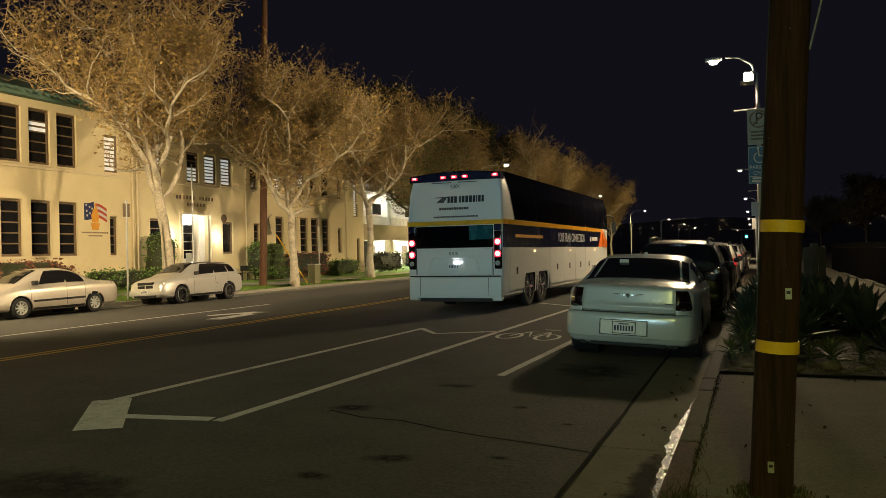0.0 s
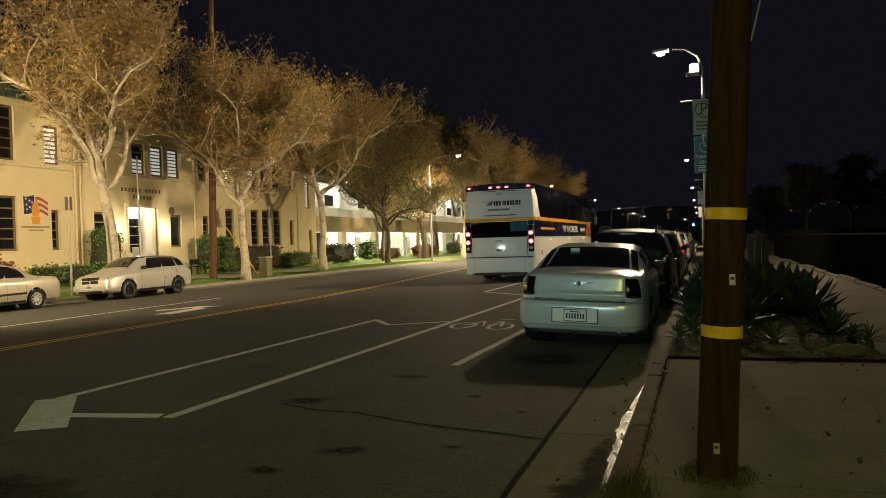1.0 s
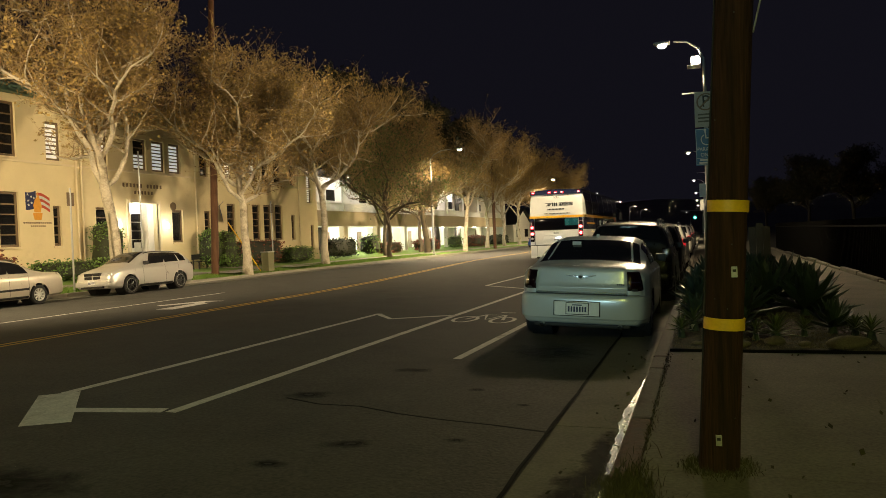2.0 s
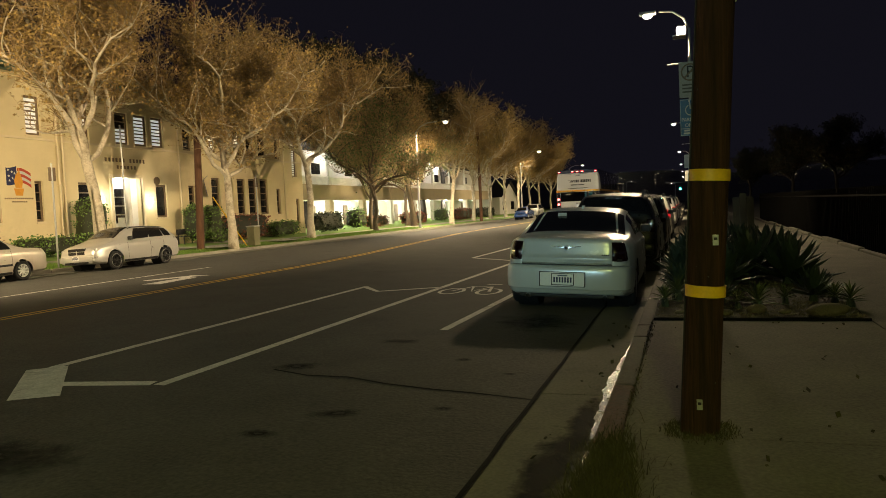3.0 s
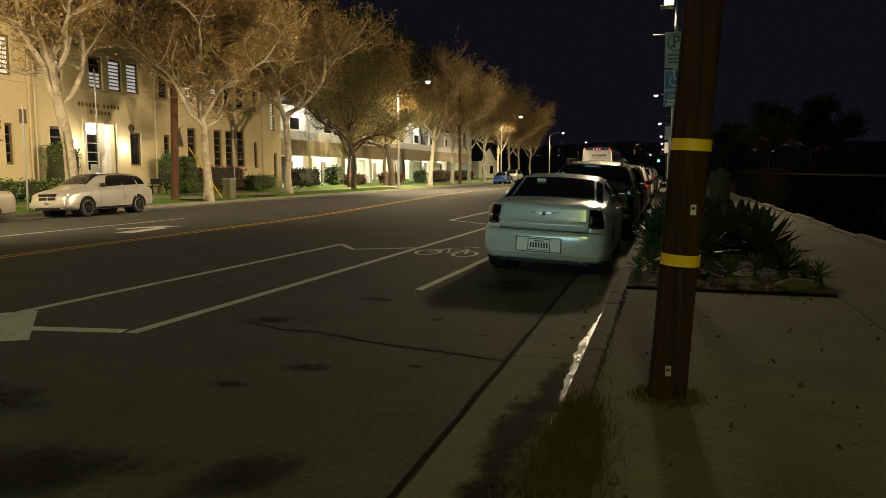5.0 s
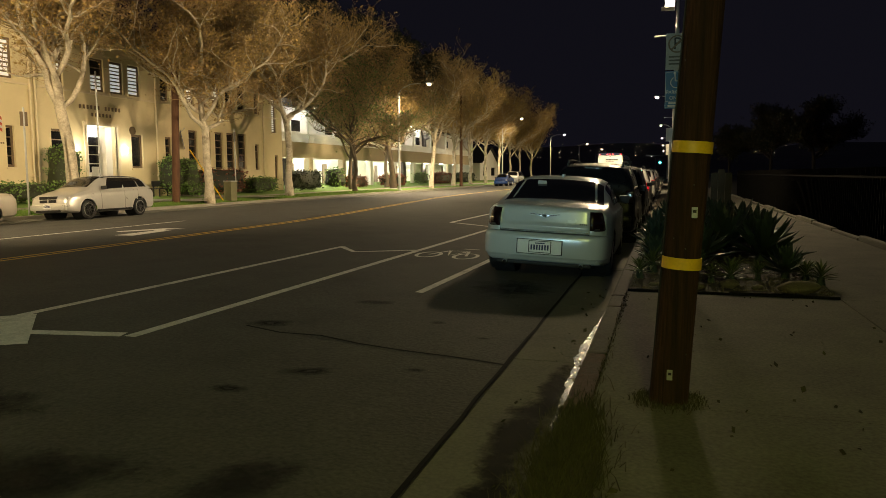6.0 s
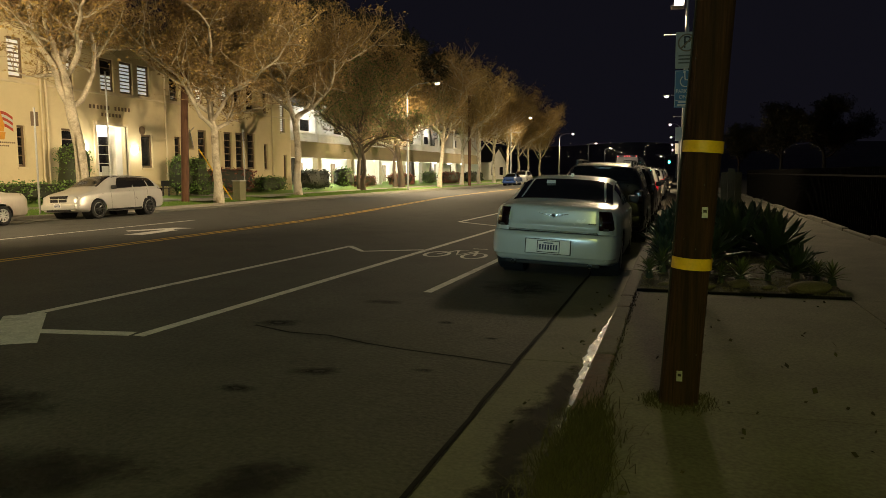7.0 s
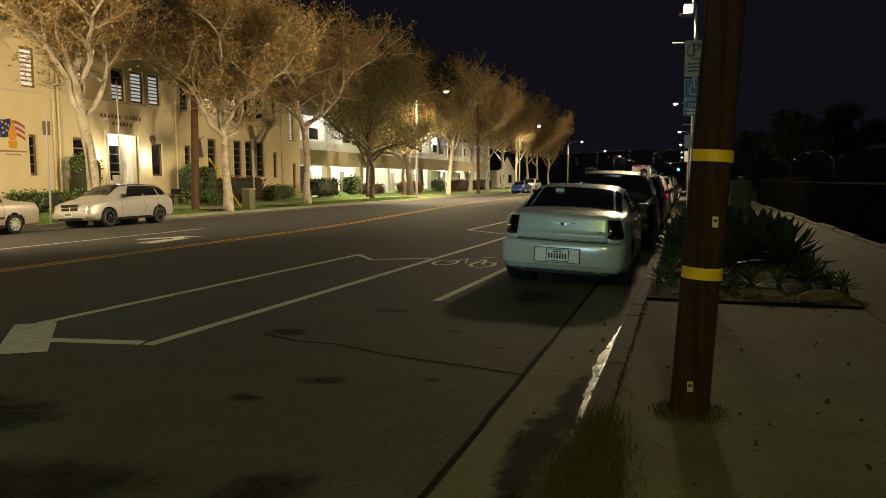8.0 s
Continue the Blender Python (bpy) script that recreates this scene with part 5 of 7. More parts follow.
for y in (12.6, 27.2, 27.5, 35.9, 47.6):
    bm = bmesh.new()
    tube(bm, [(WX + 0.08, y, 0.4), (WX + 0.08, y, EAVE)], 0.05, 8)
    for z in (1.5, 3.6, 5.4, 7.6):
        box(bm, WX, WX + 0.14, y - 0.07, y + 0.07, z, z + 0.05)
    part("downpipe", bm, M["trim"], school)
M["mural_blue"] = mat("mural_navy", (0.02, 0.025, 0.09), 0.8, var=0.2, scale=5, bump=0.1)
M["mural_red"] = mat("mural_red", (0.42, 0.06, 0.03), 0.8, var=0.2, scale=5, bump=0.1)
mural = thing("mural", "painted flag and golden torch emblem on the school wall", "mural", pose(WX + 0.004, 25.0, 3.75))


def wave(y, z0):
    return z0 + 0.10 * math.sin(y * 4.2 + 0.8) - 0.14 * y


bm = bmesh.new()
for k in range(5):
    a, b = -0.60 + 0.11 * k, -0.60 + 0.11 * (k + 1)
    quad(bm, (0, a, wave(a, 0.0) - 0.15), (0, b, wave(b, 0.0) - 0.15), (0, b, wave(b, 0.62)), (0, a, wave(a, 0.62)))
part("blue_field", bm, M["mural_blue"], mural)
bm = bmesh.new()
for sy, sz in ((-0.48, 0.45), (-0.30, 0.36), (-0.46, 0.18), (-0.28, 0.08), (-0.44, -0.02), (-0.16, 0.3)):
    vs = [bm.verts.new((0.004, sy + (0.075 if k % 2 == 0 else 0.03) * math.sin(k * math.pi / 5), sz + 0.06 + (0.075 if k % 2 == 0 else 0.03) * math.cos(k * math.pi / 5))) for k in range(10)]
    bm.faces.new(vs)
part("stars", bm, M["sign_white"], mural)
for i in range(5):
    bm = bmesh.new()
    for k in range(6):
        a, b = -0.02 + 0.115 * k, -0.02 + 0.115 * (k + 1)
        quad(bm, (0.002, a, wave(a, 0.40 - 0.13 * i)), (0.002, b, wave(b, 0.40 - 0.13 * i)), (0.002, b, wave(b, 0.53 - 0.13 * i)), (0.002, a, wave(a, 0.53 - 0.13 * i)))
    part("stripe", bm, M["mural_red"] if i % 2 == 0 else M["sign_white"], mural)
bm = bmesh.new()
bm.faces.new([bm.verts.new((0.010, y, z)) for y, z in ((-0.26, -0.30), (0.26, -0.30), (0.18, -0.62), (-0.18, -0.62))])
bm.faces.new([bm.verts.new((0.010, y, z)) for y, z in ((-0.17, -0.28), (0.17, -0.28), (0.23, 0.02), (0.14, 0.30), (0.04, 0.66), (0.0, 0.42), (-0.12, 0.30), (-0.22, 0.05))])
part("torch", bm, M["mural_gold"], mural)
part("caption_bars", B(*[(0, 0.006, -0.75 + 0.1 * k, -0.68 + 0.1 * k, -0.78, -0.71) for k in range(15)], *[(0, 0.006, -0.38 + 0.1 * k, -0.31 + 0.1 * k, -0.92, -0.86) for k in range(8)]), M["sash"], mural)
flag = thing("wall_flag", "dark striped flag hanging from a short staff", "flag", pose(WX + 0.05, 37.7, 4.1))
bm = bmesh.new()
tube(bm, [(0, 0.05, -0.2), (0.6, 0.0, 0.25)], 0.02, 6)
part("staff", bm, M["galv"], flag)
for i in range(7):
    bm = bmesh.new()
    for k in range(6):
        f0, f1 = k / 6, (k + 1) / 6
        p = lambda f, j: (0.55 - 0.08 * j + 0.03 * math.sin(7 * f + j), -0.42 + 0.12 * j + 0.35 * f, 0.18 - 1.05 * f - 0.02 * j)
        quad(bm, p(f0, i), p(f0, i + 1), p(f1, i + 1), p(f1, i))
    part("flag_stripe", bm, M["mural_blue"] if i % 2 == 0 else M["sign_white"], flag)
bench = thing("bench", "dark metal bench against the school wall", "bench", pose(WX + 1.1, 35.0, 0.38))
part("seat", B((-0.25, 0.2, -0.7, 0.7, 0.42, 0.46), bevel=0.01), M["black"], bench)
part("backrest", B((-0.28, -0.24, -0.7, 0.7, 0.55, 0.85), bevel=0.01), M["black"], bench)
for y in (-0.6, 0.6):
    part("leg", B((-0.26, -0.2, y - 0.03, y + 0.03, 0, 0.85), (0.12, 0.18, y - 0.03, y + 0.03, 0, 0.44)), M["black"], bench)

# ---------------------------------------------------------------- lit two-storey arcade beyond
AX = -29.6
arc = thing("arcade_building", "two-storey pale building with lit arcade and white balcony", "building")
M["arcade_band"] = mat("tan_stucco_band", (0.36, 0.30, 0.20), 0.9, var=0.1, scale=1.2, bump=0.2)
Y0, Y1 = 51.0, 114.0
part("ground_floor_wall", B((AX - 4.0, AX - 3.8, Y0, Y1, 0.2, 3.1)), M["stucco_white"], arc)
part("upper_wall", B((AX - 3.2, AX - 3.0, Y0, Y1, 4.4, 7.6)), M["stucco_white"], arc)
part("fascia", B((AX - 0.2, AX, Y0, Y1, 2.95, 4.28), bevel=0.01), M["arcade_band"], arc, "tan band over the arcade")
part("balcony_floor", B((AX - 3.9, AX - 0.204, Y0, Y1, 3.0, 4.2)), M["stucco_white"], arc)
part("roof", B((AX - 12, AX + 0.5, Y0 - 0.3, Y1 + 0.4, 7.6, 7.95)), M["black"], arc, "dark flat roof")
part("floor", B((AX - 3.8, AX + 0.6, Y0, Y1, 0.2, 0.42)), M["concrete"], arc)
part("end_wall", B((AX - 12, AX + 0.02, Y1, Y1 + 0.3, 0.2, 7.6)), M["stucco_white"], arc)
part("rear_wall", B((AX - 12, AX - 11.8, Y0, Y1, 0.2, 7.6)), M["stucco_white"], arc)
bays = 9
for k in range(bays + 1):
    y = Y0 + 0.3 + (Y1 - Y0 - 0.6) * k / bays
    part("column", B((AX - 0.45, AX + 0.03, y - 0.38, y + 0.38, 0.2, 2.95), bevel=0.02), M["arcade_band"] if k < 3 else M["stucco_white"], arc)
    part("upper_post", B((AX - 0.25, AX - 0.05, y - 0.12, y + 0.12, 4.28, 7.6)), M["stucco_white"], arc)
    if k < bays:
        ln = (Y1 - Y0 - 0.6) / bays
        bm = bmesh.new()
        box(bm, AX - 0.12, AX - 0.06, y + 0.12, y + ln - 0.12, 4.96, 5.02)
        for j in range(int((ln - 0.3) / 0.16)):
            box(bm, AX - 0.11, AX - 0.07, y + 0.2 + 0.16 * j, y + 0.27 + 0.16 * j, 4.28, 4.96)
        part("railing", bm, M["stucco_white"], arc, "white balcony railing")
        part("door", B((AX - 3.8, AX - 3.74, y + 3.0, y + 4.0, 0.42, 2.6)), M["sash"], arc)
        part("upper_window", B((AX - 3.0, AX - 2.95, y + 2.2, y + 3.8, 5.5, 6.5)), M["glass_dark"], arc)
        part("arcade_lamp", B((AX - 2.1, AX - 1.7, y + ln / 2 - 0.3, y + ln / 2 + 0.3, 2.90, 2.99), bevel=0.02), M["sconce"], arc, "glowing ceiling lamp", smooth=True)
        if k < 7:
            lamp_light("arcade_light", (AX - 1.9, y + ln / 2, 2.75), 700 if k < 2 else 420, (1.0, 0.95, 0.80), 0.2)
            lamp_light("balcony_light", (AX - 1.5, y + ln / 2, 7.2), 320, (1.0, 0.95, 0.80), 0.2)
            part("balcony_lamp", B((AX - 1.65, AX - 1.35, y + ln / 2 - 0.2, y + ln / 2 + 0.2, 7.52, 7.6), bevel=0.02), M["sconce"], arc)
house = thing("gabled_house", "dim grey gabled house beyond the arcade", "house")
part("wall", B((-38, -29.5, 119, 132, 0.0, 3.4)), M["stucco_white"], house)
bm = bmesh.new()
quad(bm, (-29.0, 118.5, 3.3), (-29.0, 125.5, 6.2), (-38.5, 125.5, 6.2), (-38.5, 118.5, 3.3))
quad(bm, (-29.0, 132.5, 3.3), (-29.0, 125.5, 6.2), (-38.5, 125.5, 6.2), (-38.5, 132.5, 3.3))
part("roof", bm, M["black"], house)
bm = bmesh.new()
bm.faces.new([bm.verts.new(p) for p in ((-29.48, 119, 3.4), (-29.48, 132, 3.4), (-29.48, 125.5, 6.0))])
part("gable", bm, M["stucco_white"], house)
for y in (121, 127):
    part("window", B((-29.5, -29.44, y, y + 2.4, 1.2, 2.6)), M["glass_dark"], house)

# ---------------------------------------------------------------- planting
M["bark_pale"] = mat("pale_plane_bark", (0.52, 0.46, 0.35), 0.85, var=0.4, scale=3.2, fine=16, bump=0.6, dirt=((0.21, 0.17, 0.11), 0.50))
M["bark_dark"] = mat("dark_bark", (0.10, 0.075, 0.05), 0.9, var=0.4, scale=3, fine=18, bump=0.8)
# darker copy of the bark, keeps the evergreen trunks looking unlit
M["bark_black"] = mat("darkened_evergreen_bark", (0.030, 0.024, 0.018), 0.9, var=0.4, scale=3, fine=18, bump=0.8)
M["twig"] = mat("brown_twigs", (0.33, 0.235, 0.12), 0.9, var=0.3, scale=3, bump=0.1, jitter=0.35)
M["leaf_dry"] = mat("ochre_spring_leaves", (0.34, 0.235, 0.075), 0.8, var=0.25, scale=2, bump=0.1, jitter=0.45)
M["leaf_green"] = mat("green_leaves", (0.10, 0.16, 0.045), 0.7, var=0.3, scale=2, bump=0.1, jitter=0.45)
# evergreen leaf colour; inside hedges the same dark stands for inner shade
M["leaf_dark"] = mat("dark_leaves_and_hedge_shade", (0.022, 0.028, 0.010), 0.7, var=0.3, scale=2, bump=0.1, jitter=0.45)
M["leaf_red"] = mat("reddish_hedge_leaves", (0.20, 0.07, 0.045), 0.7, var=0.3, scale=2, bump=0.1, jitter=0.5)
M["leaf_hedge"] = mat("hedge_leaves", (0.12, 0.21, 0.045), 0.6, var=0.3, scale=2, bump=0.1, jitter=0.5)
M["agave"] = mat("blue_green_succulent", (0.040, 0.064, 0.044), 0.5, var=0.2, scale=6, bump=0.1, jitter=0.25)
M["agave_pale"] = mat("pale_green_succulent", (0.085, 0.11, 0.04), 0.5, var=0.2, scale=6, bump=0.1, jitter=0.25)
M["dry_grass"] = mat("dry_weeds", (0.046, 0.044, 0.016), 0.9, var=0.3, scale=6, bump=0.1, jitter=0.4)
M["rock"] = mat("pale_boulder", (0.13, 0.115, 0.08), 0.9, var=0.3, scale=4, bump=0.6)


class Mesh:
    """Vertices and faces gathered quickly."""

    def __init__(self):
        self.v, self.f = [], []

    def limb(self, pts, radii, seg):
        base = len(self.v)
        ref = None
        n = len(pts)
        for i, p in enumerate(pts):
            d = (pts[min(i + 1, n - 1)] - pts[max(i - 1, 0)]).normalized()
            if ref is None:
                ref = d.orthogonal().normalized()
            a = ref - d * ref.dot(d)
            a = a.normalized() if a.length > 1e-5 else d.orthogonal().normalized()
            ref = a
            b = d.cross(a)
            for k in range(seg):
                q = p + (a * math.cos(k * math.tau / seg) + b * math.sin(k * math.tau / seg)) * radii[i]
                self.v.append((q.x, q.y, q.z))
        for i in range(n - 1):
            for k in range(seg):
                self.f.append((base + i * seg + k, base + i * seg + (k + 1) % seg, base + (i + 1) * seg + (k + 1) % seg, base + (i + 1) * seg + k))

    def leaf(self, p, size, rng):
        d = Vector((rng.uniform(-1, 1), rng.uniform(-1, 1), rng.uniform(-0.7, 0.7))).normalized()
        e = d.orthogonal().normalized()
        e = (e * math.cos(k := rng.uniform(0, 6.28)) + d.cross(e) * math.sin(k)) * size * 0.38
        b = len(self.v)
        t = p + d * size
        m = p + d * size * 0.5
        for q in (p, m + e, t, m - e):
            self.v.append((q.x, q.y, q.z))
        self.f.append((b, b + 1, b + 2, b + 3))

    def link(self, name, material, parent=None, smooth=False, label="", kind=""):
        me = bpy.data.meshes.new(name)
        me.from_pydata(self.v, [], self.f)
        me.materials.append(material)
        if smooth:
            me.polygons.foreach_set("use_smooth", [True] * len(me.polygons))
        ob = new(name, me)
        ob.parent = parent
        if label or kind:
            tagged(ob, label, kind=kind)
        return ob


def grow(rng, start, d, length, r0, r1, steps, wander, rise):
    pts, rad = [start.copy()], [r0]
    p, d = start.copy(), d.normalized()
    for i in range(steps):
        d = (d + Vector((rng.uniform(-1, 1), rng.uniform(-1, 1), rng.uniform(-1, 1))) * wander + Vector((0, 0, rise))).normalized()
        p = p + d * (length / steps)
        pts.append(p.copy())
        rad.append(r0 + (r1 - r0) * (i + 1) / steps)
    return pts, rad


def make_tree(label, at, seed, height, trunk_r, lean, fork, limbs, bark, leaf, leaves=1.0, twigs=1.0, leaf_size=0.16, group="street trees", droop=0.0):
    """Tapered trunk, limbs (azimuth, elevation, length), branches, twigs and many small leaves."""
    rng = random.Random(seed)
    t = thing("tree", label, "tree", at, group)
    woods, twig, crown = [], Mesh(), Mesh()
    base = Vector((0, 0, -0.1))
    tp = [base, Vector((lean[0] * 0.25 * fork, lean[1] * 0.25 * fork, fork * 0.25)), Vector((lean[0] * 0.6 * fork, lean[1] * 0.6 * fork, fork * 0.6)), Vector((lean[0] * fork, lean[1] * fork, fork))]
    for i in (1, 2):
        tp[i] += Vector((rng.uniform(-0.16, 0.16), rng.uniform(-0.16, 0.16), 0))
    trunk = Mesh()
    trunk.limb(tp, [trunk_r * 1.45, trunk_r * 1.05, trunk_r * 0.92, trunk_r * 0.85], 12)
    ends = []
    leader, lrad = grow(rng, tp[-1], Vector((lean[0], lean[1], 1)), (height - fork) * 0.60, trunk_r * 0.85, 0.05, 10, 0.24, 0.03)
    top = Mesh()
    top.limb(leader, lrad, 9)
    woods.append(top)
    ends.append((leader, lrad, (height - fork) * 0.7, top))
    for i, (az, el, ln) in enumerate(limbs):
        a, e = radians(az), radians(el)
        at_k = min(8, int(0.9 * i))
        d = Vector((math.cos(a) * math.cos(e), math.sin(a) * math.cos(e), math.sin(e)))
        r = min(lrad[at_k] * 0.9, trunk_r * (0.46 + 0.2 * rng.random()))
        ln *= 1 - 0.05 * at_k
        pts, rad = grow(rng, leader[at_k] - Vector((0, 0, 0.05)), d, ln * 1.22, r, r * 0.22, 13, 0.36, 0.035)
        wood = Mesh()
        wood.limb(pts, rad, 8)
        woods.append(wood)
        ends.append((pts, rad, ln, wood))
    seconds = []
    for pts, rad, ln, wood in ends:
        for i in range(3, len(pts)):
            for _ in range(2 if i % 2 else 1):
                a, e = rng.uniform(0, 6.28), rng.uniform(0.05, 1.2)
                d = Vector((math.cos(a) * math.cos(e), math.sin(a) * math.cos(e), math.sin(e) - droop))
                l2 = ln * rng.uniform(0.24, 0.50)
                q, w = grow(rng, pts[i], d, l2, rad[i] * 0.62, 0.018, 7, 0.34, 0.07)
                wood.limb(q, w, 5)
                seconds.append((q, l2))
    thirds = []
    for q, l2 in seconds:
        for i in range(1, len(q)):
            for _ in range(2):
                a, e = rng.uniform(0, 6.28), rng.uniform(-0.1, 1.2)
                d = Vector((math.cos(a) * math.cos(e), math.sin(a) * math.cos(e), math.sin(e) - droop))
                g, w = grow(rng, q[i], d, l2 * rng.uniform(0.35, 0.7), 0.018, 0.008, 4, 0.4, 0.04)
                twig.limb(g, w, 3)
                thirds.append(g)
    for g in thirds:
        if g[0].z < fork + 2.0 and rng.random() < 0.4:
            continue
        for _ in range(int(4 * twigs + rng.random())):
            p = g[rng.randrange(1, len(g))]
            a, e = rng.uniform(0, 6.28), rng.uniform(-0.2, 1.3)
            d = Vector((math.cos(a) * math.cos(e), math.sin(a) * math.cos(e), math.sin(e) - droop))
            f, w = grow(rng, p, d, rng.uniform(0.35, 0.95), 0.008, 0.004, 2, 0.5, 0.02)
            twig.limb(f, w, 3)
            for _ in range(int(3 * leaves + rng.random())):
                s = f[rng.randrange(1, 3)]
                crown.leaf(s + Vector((rng.gauss(0, 0.06), rng.gauss(0, 0.06), rng.gauss(0, 0.06))), leaf_size * rng.uniform(0.5, 1.2), rng)
    trunk.link("trunk", bark, t, True)
    for wood in woods:
        wood.link("limb", bark, t, True)
    twig.link("twigwork", M["twig"], t, False, kind="stuff")
    crown.link("crown", leaf, t, False, kind="stuff")
    return t


def make_bush(label, at, size, leaf, seed, n=900, leaf_size=0.10, category="hedge", name="hedge", group="foundation planting"):
    """A lumpy leafy mass over a solid heart, coloured dark as the shade between leaves."""
    rng = random.Random(seed)
    t = thing(name, label, category, at, group)
    bm = bmesh.new()
    bmesh.ops.create_icosphere(bm, subdivisions=3, radius=1)
    sx, sy, sz = size
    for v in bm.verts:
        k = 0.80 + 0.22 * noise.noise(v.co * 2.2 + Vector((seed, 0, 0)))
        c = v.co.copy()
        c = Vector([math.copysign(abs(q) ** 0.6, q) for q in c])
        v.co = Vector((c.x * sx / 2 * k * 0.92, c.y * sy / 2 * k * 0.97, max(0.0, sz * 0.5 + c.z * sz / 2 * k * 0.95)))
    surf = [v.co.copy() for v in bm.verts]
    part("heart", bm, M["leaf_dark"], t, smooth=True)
    m = Mesh()
    for _ in range(n):
        p = surf[rng.randrange(len(surf))] + Vector((rng.gauss(0, 0.10), rng.gauss(0, 0.14), rng.gauss(0, 0.08)))
        if p.z < 0.02:
            p.z = rng.uniform(0.05, sz)
        m.leaf(p, leaf_size * rng.uniform(0.6, 1.4), rng)
    m.link("leaves", leaf, t, kind="stuff")
    return t


# street trees on the far verge, nearest first
make_tree("large pale-barked plane tree with bare twisting limbs on the verge", pose(-22.5, 23.9, 0.22), 11, 10.5, 0.23, (-0.02, -0.13), 4.0,
          [(262, 40, 8.4), (85, 28, 6.4), (180, 40, 6.0), (285, 26, 7.4), (20, 36, 5.6), (240, 50, 6.6), (100, 44, 5.4), (330, 48, 5.6), (60, 55, 4.6), (200, 60, 5.0)], M["bark_pale"], M["leaf_dry"], 1.0, 1.0, 0.13)
make_tree("pale-barked plane tree with sparse ochre leaves on the verge", pose(-21.7, 31.7, 0.22), 12, 10.3, 0.20, (0.0, -0.05), 3.6,
          [(75, 36, 6.0), (265, 42, 6.0), (0, 40, 5.4), (190, 45, 5.6), (110, 50, 6.0), (300, 52, 5.6), (50, 60, 5.4), (230, 62, 5.4)], M["bark_pale"], M["leaf_dry"], 1.0, 1.0, 0.13)
make_tree("tall pale-barked plane tree with ochre leaves on the verge", pose(-22.6, 41.5, 0.22), 13, 11.8, 0.22, (0.0, -0.03), 4.4,
          [(85, 40, 6.4), (265, 45, 6.2), (350, 42, 5.6), (190, 48, 5.6), (110, 55, 6.2), (290, 58, 6.0), (40, 62, 5.8), (220, 64, 5.6)], M["bark_pale"], M["leaf_dry"], 1.0, 1.0, 0.12)
tree_dark = make_tree("small dark-trunked green tree on the verge", pose(-22.9, 52.4, 0.24), 14, 12.0, 0.17, (0.0, 0.0), 2.6,
                      [(90, 52, 5.4), (270, 52, 5.4), (0, 58, 5.2), (180, 60, 5.6), (45, 75, 5.4)], M["bark_dark"], M["leaf_green"], 0.8, 0.8, 0.14)
make_tree("leaning dark-barked tree with a dense crown on the verge", pose(-24.5, 65.0, 0.24), 15, 13.0, 0.26, (0.05, -0.45), 5.0,
          [(265, 55, 6.4), (90, 50, 5.8), (180, 58, 5.8), (0, 60, 3.2), (300, 75, 5.4)], M["bark_dark"], M["leaf_dry"], 1.0, 0.8, 0.14)
tree_mid = make_tree("plane tree with pale limbs under a street lamp", pose(-22.3, 69.8, 0.22), 16, 12.5, 0.20, (0.0, 0.28), 4.4,
                     [(80, 45, 6.4), (265, 48, 6.4), (120, 64, 6.8), (350, 52, 4.6), (210, 60, 6.0), (30, 76, 5.6)], M["bark_pale"], M["leaf_dry"], 0.7, 0.9, 0.12)
tree_far = make_tree("brown leafy plane tree far along the verge", pose(-22.8, 79.5, 0.22), 17, 14.6, 0.20, (0.0, 0.05), 3.8,
                     [(80, 52, 6.6), (265, 55, 6.6), (160, 64, 6.8), (350, 58, 6.0), (210, 72, 6.8)], M["bark_pale"], M["leaf_dry"], 1.1, 1.0, 0.15)
for y, r, z in ((89, 70, 0.2), (98, 200, 0.22), (107, 310, 0.2), (117, 20, 0.2), (128, 130, 0.2), (140, 250, 0.2)):
    copy_thing(tree_far, pose(-23.0 - 0.03 * (y - 80), y, z, 0, 0, r))
# taller dark evergreens behind the lit arcade
ever = make_tree("tall dark evergreen tree behind the buildings", pose(-31.5, 72, 0.3), 21, 17, 0.35, (0, 0), 6.0,
                 [(k * 51, 38 + 9 * (k % 4), 7.5) for k in range(7)] + [(20, 82, 9.0), (200, 80, 8.5)], M["bark_black"], M["leaf_dark"], 2.2, 1.0, 0.26, group="background trees", droop=0.1)
for x, y, r in ((-33, 60, 100), (-30.5, 84, 220), (-32, 97, 40)):
    copy_thing(ever, pose(x, y, 0.3, 0, 0, r))
copy_thing(tree_dark, pose(-25.6, 57.8, 0.3, 0, 0, 80))
copy_thing(tree_dark, pose(-25.8, 66.5, 0.3, 0, 0, 200))
# dark trees on the near side, beyond the footway
for x, y, r in ((13.5, 78, 10), (10.5, 84, 120), (9, 118, 60), (24, 80, 330)):
    copy_thing(ever, pose(x, y, -0.1, 0, 0, r) @ Matrix.Diagonal((0.5, 0.5, 0.5, 1)))

